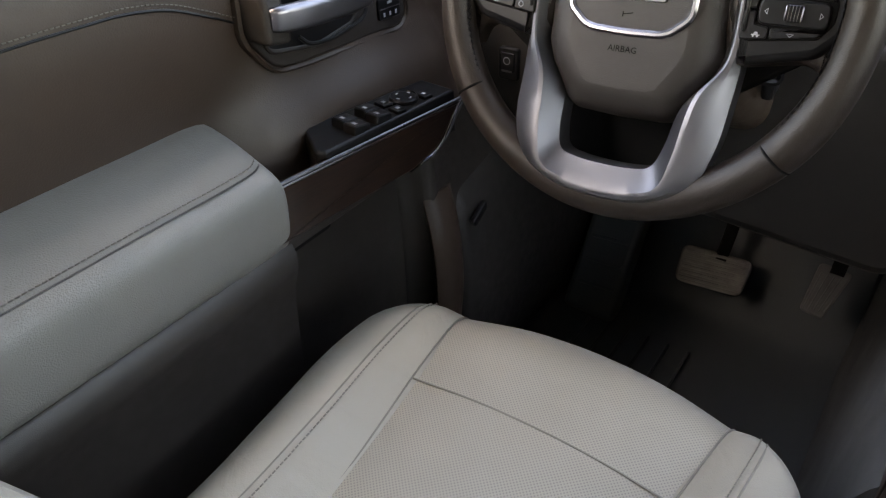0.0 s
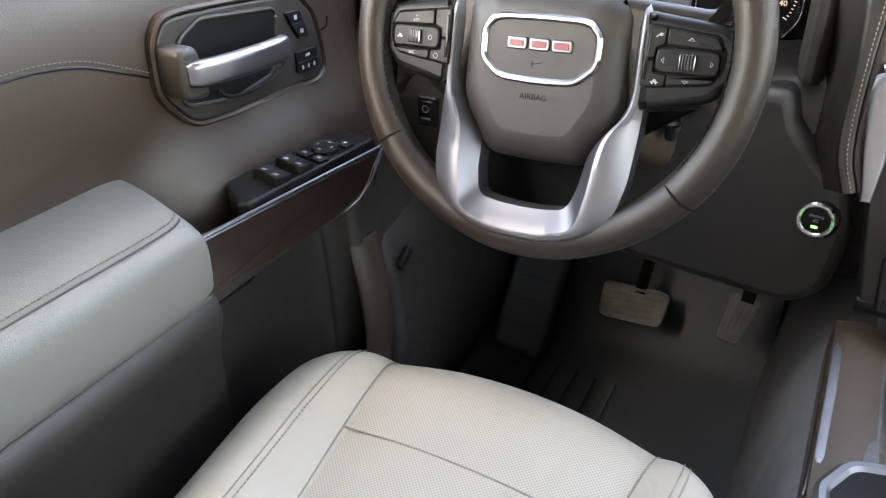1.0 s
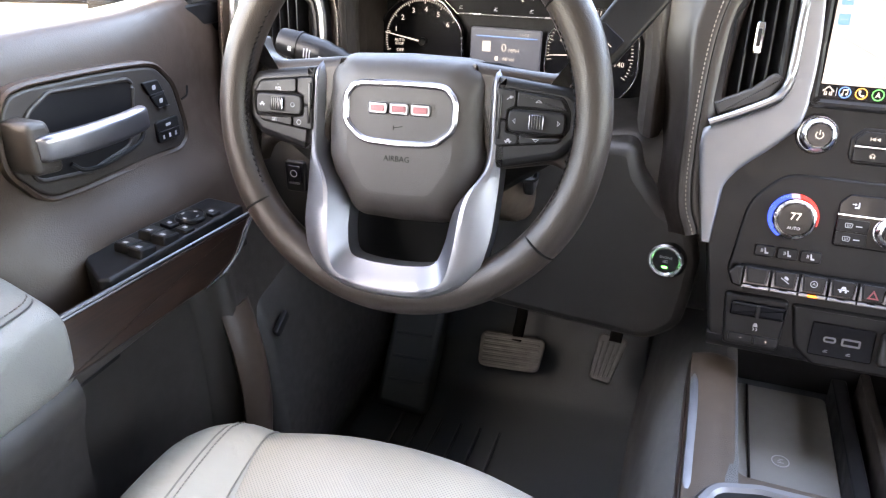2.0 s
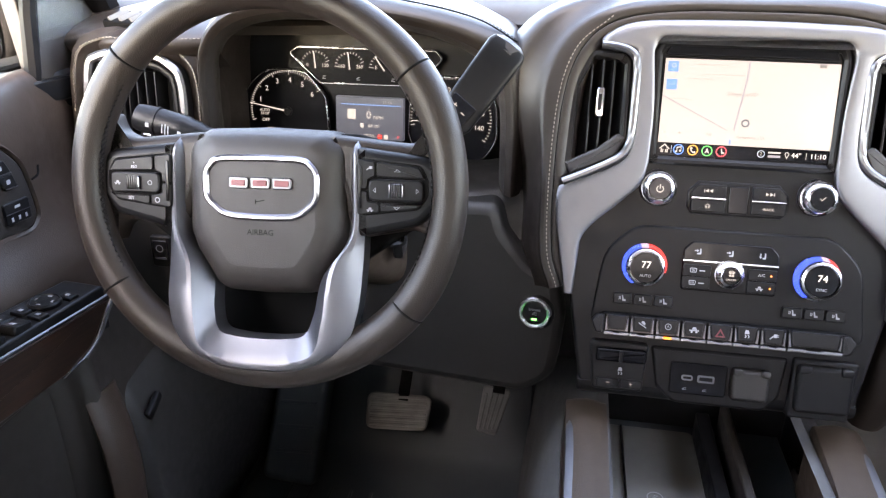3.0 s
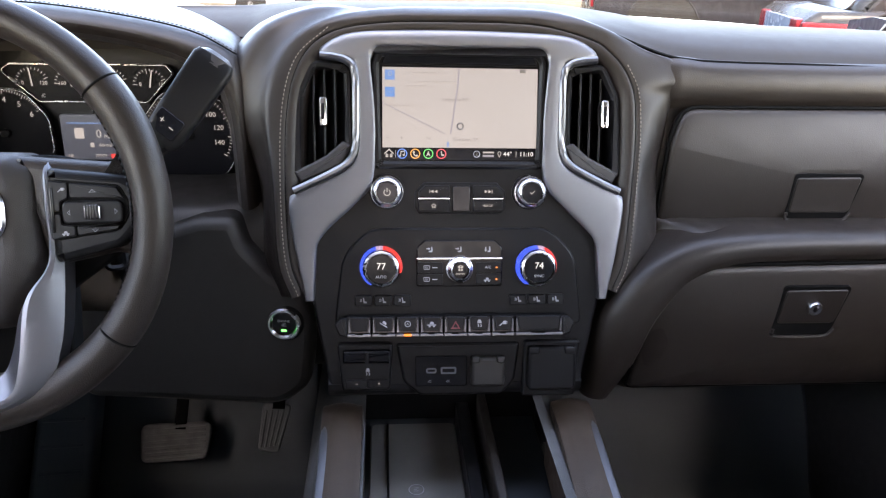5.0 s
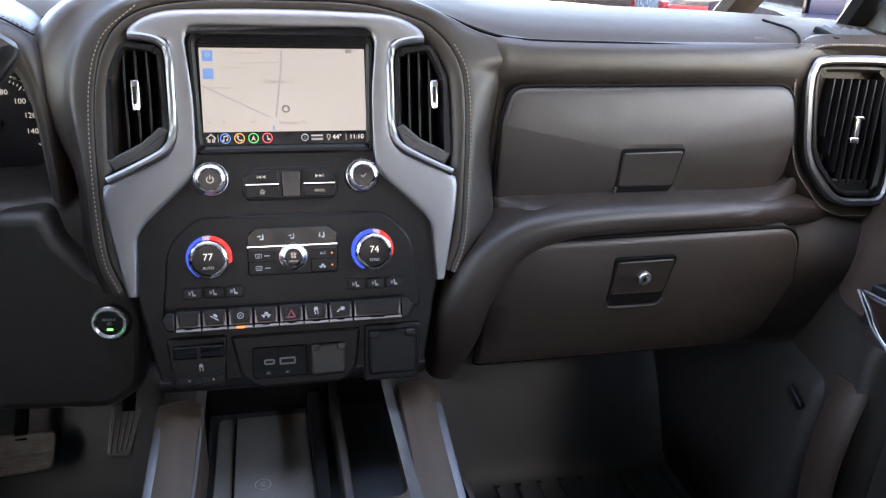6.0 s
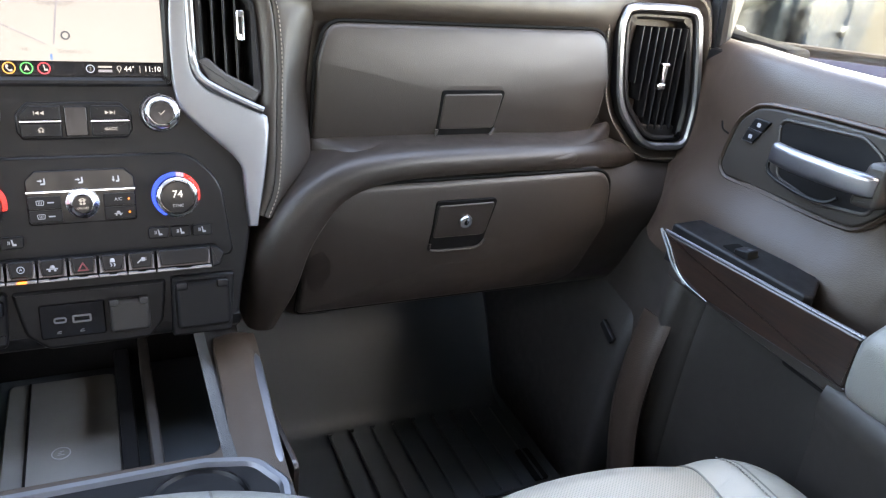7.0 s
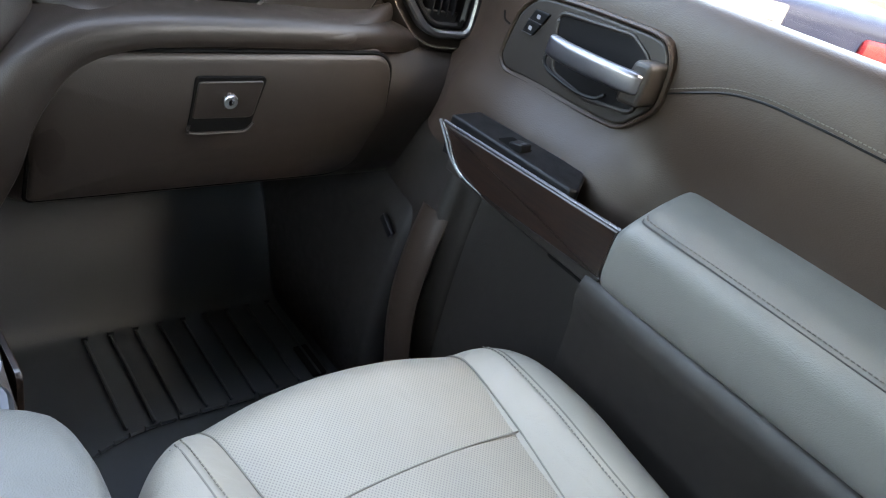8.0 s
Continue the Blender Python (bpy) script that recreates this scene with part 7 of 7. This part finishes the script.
    # near-black arm: the footwell's shade is put into its colour
    part("pedal_arm", tube(B(), spline([(-0.452, 0.29, 0.08), (-0.45, 0.33, 0.14), (-0.45, 0.36, 0.26), (-0.45, 0.36, 0.40)], 4), 0.011, 8, flat=0.5), VOID, p)
    p = thing("accelerator_pedal", (-0.28, 0.25, 0.08), "narrow ribbed rubber accelerator pedal", "pedal")
    a = plane(-0.279, 0.245, 0.118, 35, 8)
    pad = part("pedal_pad", slab(B(), rounded([(-0.022, -0.044), (0.014, -0.047), (0.030, 0.036), (-0.020, 0.038)], 0.008), 0.014, 0.003, a @ pose(0, 0, 0, 0, 0, -8)), PEDAL, p)
    for i in range(5):
        part("rib", block(B(), 0.0035, 0.064, 0.005, 0.0015, a @ pose(-0.016 + i * 0.0088, -0.006, 0.001, 0, 0, -12 - i * 2)), PEDAL, pad)
    # this arm too is blackened to sink into the footwell's shade
    part("pedal_arm", tube(B(), [(-0.27, 0.26, 0.14), (-0.265, 0.33, 0.22), (-0.26, 0.36, 0.32)], 0.011, 8, flat=0.5), VOID, p)
    bm = B()
    slab(bm, rounded([(-0.055, -0.14), (0.045, -0.15), (0.055, 0.14), (-0.045, 0.14)], 0.015), 0.05, 0.012, plane(-0.645, 0.255, 0.075, 38, 4), 0.0)
    fr = part("foot_rest", bm, RUBBER)
    for i in range(5):
        part("tread", block(B(), 0.07, 0.006, 0.006, 0.002, plane(-0.645, 0.255, 0.075, 38, 4) @ pose(0.0, -0.09 + i * 0.045, 0.001)), RUBBER, fr)
    tagged(fr, "worn black rubber foot rest beside the pedals", "foot rest")


# ---- outside ----
GROUND = -0.72
CONCRETE = material("pale_concrete", (0.055, 0.047, 0.036), 0.95, spec=0.0, grain=40, bump=0.3, vary=0.12, coarse=0.6)
RED_LENS = material("red_lens", (0.055, 0.003, 0.005), 0.3, spec=0.1, bump=0)
TYRE = material("tyre_and_arch_black", (0.006, 0.006, 0.006), 0.9, spec=0.05, grain=90, bump=0.4)


def car(place, turn, paint, label, tall=1.0, bed=False, wrap=False):
    """A parked car, nose along local +y, about 4.9 m long."""
    c = thing("parked_car", (0, 0, 0), label, "car", "parked cars")
    m = pose(*place, 0, 0, turn)
    body = [(-2.45, 0.35), (-2.45, 0.95), (-2.30, 1.05), (-1.2, 1.08), (0.9, 1.0), (2.2, 0.92), (2.42, 0.75), (2.45, 0.35)]
    if bed:
        body = [(-2.45, 0.45), (-2.47, 1.28), (-2.40, 1.31), (-0.5, 1.31), (1.2, 1.25), (2.3, 1.15), (2.45, 0.95), (2.45, 0.45)]
    cab = [(-0.6, 1.25), (-0.45, 1.85), (0.6, 1.85), (1.3, 1.25)] if bed else [(-2.0, 1.0), (-1.6, 1.5), (0.1, 1.52), (0.95, 1.0)]
    def side(pts, w0, w1, bev):
        bm = B()
        slab(bm, rounded([(y, z * tall) for y, z in pts], 0.10, 4), w0 * 2, bev, m @ pose(w0, 0, 0, 90, 0, 90))
        return bm
    part("body", side(body, 0.93, 0.93, 0.08), paint, c)
    top = part("cabin", side(cab, 0.78, 0.78, 0.10), paint, c)
    for s in (-1, 1):
        part("side_window", slab(B(), rounded([(y * 0.9 - 0.02, (cab[0][1] + 0.03 + (z - cab[0][1]) * 0.82) * tall) for y, z in cab], 0.06), 0.02, 0.004, m @ pose(s * 0.785, 0, 0, 90, 0, 90)), GLOSS, top)
        for y in (-1.5, 1.55):
            w = part("wheel", lathe(B(), [(0.20, -0.11), (0.33, -0.11), (0.35, -0.08), (0.35, 0.08), (0.33, 0.11), (0.22, 0.11), (0.20, 0.09)], m @ pose(s * 0.86, y, 0.35, 0, 90, 0), 28), TYRE, c)
            part("rim", lathe(B(), [(0.22, -0.10), (0.22, 0.09), (0.16, 0.10), (0.10, 0.06), (0.06, 0.10)], m @ pose(s * 0.87, y, 0.35, 0, s * 90, 0), 20), SILVER, w)
        for y in (-1.5, 1.55):
            arch = [(y + 0.56 * math.cos(a), 0.50 + 0.64 * math.sin(a)) for a in (math.pi * j / 14 for j in range(15))]
            # flat dark sheet on the body side stands for the shaded wheel hollow
            hollow = part("wheel_arch", slab(B(), arch, 0.02, 0.004, m @ pose(s * 0.937, 0, 0, 90, 0, 90), 0.010), TYRE, c)
            part("arch_lip", tube(B(), [m @ Vector((s * 0.945, p, q)) for p, q in arch], 0.014, 6), TYRE, hollow)
        if wrap and s > 0:
            part("side_lamp", block(B(), 0.10, 0.50, 0.22, 0.03, m @ pose(s * 0.895, -2.22, (1.10 if bed else 0.84) * tall)), RED_LENS, c)
        part("tail_lamp", block(B(), 0.26, 0.10, 0.26, 0.03, m @ pose(s * 0.66, -2.44, (1.10 if bed else 0.84) * tall)), RED_LENS, c)
    part("rear_window", slab(B(), rounded([(-0.62, 0), (0.62, 0), (0.5, 0.5), (-0.5, 0.5)], 0.06), 0.02, 0.004, m @ (pose(0, -0.60, 1.30, 90 - 8, 0, 0) if bed else pose(0, -1.97, 1.06 * tall, 90 - 38, 0, 0))), GLOSS, top)
    pl = part("number_plate", slab(B(), rect(0.31, 0.155, 0.01), 0.01, 0.002, m @ pose(0, -2.476, (1.20 if bed else 0.78) * tall, 90)), material("white_plate", (0.06, 0.06, 0.0585), 0.6, spec=0.05, bump=0), c)
    part("plate_mark", slab(B(), rect(0.24, 0.055, 0.005), 0.002, 0.0005, m @ pose(0, -2.478, (1.19 if bed else 0.77) * tall, 90)), material("plate_ink", (0.022, 0.023, 0.028), 0.7, spec=0.05, bump=0), pl)
    part("bumper", block(B(), 1.8, 0.16, 0.22, 0.05, m @ pose(0, -2.42, 0.45)), BLACK, c)
    return c


def paint(name, colour, rough=0.25):
    return material(name, colour, rough, bump=0.0, vary=0.05, coarse=1.5, spec=0.06)


def outside():
    bm = B()
    vs = [bm.verts.new((x, y, GROUND)) for x, y in ((-400, -400), (400, -400), (400, 400), (-400, 400))]
    bm.faces.new(vs)
    tagged(part("ground", bm, CONCRETE), "pale sunlit concrete parking lot", "ground", kind="structure")
    car((5.45, 10.4, GROUND), -99, paint("black_paint", (0.005, 0.005, 0.006)), "black pickup parked across the lot", 1.2)
    sedan = car((6.90, 7.22, GROUND), -103, paint("charcoal_paint", (0.010, 0.011, 0.013)), "charcoal sedan parked ahead of the truck", 1.05, wrap=True)
    # added panel: pale blue stands in for sky reflected on the charcoal tail
    part("boot_reflection", block(B(), 1.24, 0.05, 0.30, 0.02, pose(6.90, 7.22, GROUND, 0, 0, -103) @ pose(0.05, -2.46, 0.86)), paint("sky_reflection_blue", (0.055, 0.070, 0.095)), sedan, "added blue panel painting a sky reflection on the boot")
    car((-4.3, 17.5, GROUND), 82, paint("white_paint", (0.60, 0.60, 0.60)), "white sedan parked across the lot")
    car((2.6 + 2.46 * 0.423, 0.55 + 2.46 * 0.906, GROUND), -25, paint("blue_paint", (0.004, 0.0055, 0.013), 0.35), "dark blue pickup parked alongside the truck", 1.0, True)
    # the truck's own bonnet and door mirrors
    bm = B()
    loft(bm, [[(x, 0.70, 0.781 - 0.036 * x * x), (x, 0.95, 0.762 - 0.04 * x * x), (x, 1.8, 0.62 - 0.08 * x * x), (x, 2.1, 0.45)] for x in (-0.9, -0.5, 0, 0.5, 0.9)], 3, 4, (0, 0, -0.02))
    tagged(part("bonnet", bm, paint("truck_paint", (0.09, 0.09, 0.095))), "pale painted truck bonnet beyond the windscreen", "bonnet")
    # the rest of the truck's body, which the door mirrors look along
    skin = paint("body_paint", (0.085, 0.087, 0.092))
    body = thing("truck_body", (0, -1.0, GROUND), "silver painted pickup body with wings, rear doors and open bed", "truck body")
    part("bed_floor", block(B(), 1.84, 1.90, 0.05, 0.01, pose(0, -3.36, -0.06)), BLACK, body)
    part("tailgate", block(B(), 1.82, 0.06, 0.62, 0.02, pose(0, -4.29, 0.32)), skin, body)
    part("front_panel", block(B(), 1.80, 0.10, 0.78, 0.04, pose(0, 2.08, 0.10)), BLACK, body)
    for s in (-1, 1):
        for name, ys, sec in (("rear_door_skin", (-1.20, -1.8, -2.40), ((0.915, -0.40), (0.945, -0.20), (0.955, 0.20), (0.950, 0.50), (0.925, 0.68))),
                              ("bed_side", (-2.42, -3.2, -4.30), ((0.930, -0.20), (0.960, -0.02), (0.965, 0.30), (0.955, 0.64), (0.90, 0.66))),
                              ("front_wing", (0.74, 1.4, 2.06), ((0.930, -0.10), (0.955, 0.05), (0.960, 0.30), (0.945, 0.52), (0.89, 0.60)))):
            bm = B()
            loft(bm, [[(s * x, y, z) for x, z in sec] for y in ys], 2, 4, (s * -0.012, 0, 0))
            part(name, bm, skin, body)
        part("door_pull", block(B(), 0.02, 0.20, 0.03, 0.008, pose(s * 0.966, -2.18, 0.52)), BLACK, body)
        for y in (-3.35, 1.42):
            w = part("wheel", lathe(B(), [(0.23, -0.12), (0.37, -0.12), (0.40, -0.09), (0.40, 0.09), (0.37, 0.12), (0.24, 0.12), (0.23, 0.10)], pose(s * 0.82, y, GROUND + 0.40, 0, 90, 0), 32), TYRE, body)
            part("rim", lathe(B(), [(0.24, -0.11), (0.24, 0.10), (0.18, 0.11), (0.11, 0.07), (0.07, 0.11)], pose(s * 0.83, y, GROUND + 0.40, 0, s * 90, 0), 24), SILVER, w)
    grey = paint("mirror_housing", (0.014, 0.014, 0.015), 0.4)
    shine = material("mirror_surface", (0.42, 0.48, 0.50), 0.02, metal=1.0, bump=0)
    for s in (-1, 1):
        mr = thing("door_mirror", (s * 1.05, 0.0, 0.85), "large door mirror in a dark grey housing", "mirror", "door mirrors")
        f = pose(s * 1.105, 0.0, 0.835, 90, 0, -28 if s > 0 else 14)
        part("housing", slab(B(), rect(0.385, 0.275, 0.07, n=6), 0.11, 0.020, f), grey, mr)
        part("mirror_glass", slab(B(), rect(0.345, 0.235, 0.05, n=6), 0.006, 0.001, f, 0.004), shine, mr)
        part("glass_rim", band(B(), rect(0.357, 0.247, 0.055, n=6), 0.008, 0.01, 0.002, f, 0.006), BLACK, mr)
        part("mirror_arm", block(B(), 0.14, 0.07, 0.06, 0.02, pose(s * 0.90, 0.03, 0.70)), grey, mr)

shell()
dash = dashboard()
for side in (-1, 1):
    side_vent(dash, side)
hood(dash)
start_button(dash)
cluster(dash)
stack()
steering_wheel()
column()
door(-1)
door(1)
seat(-0.437, -0.268, -0.152)
seat(0.452, -0.341)
console()
footwells()
outside()
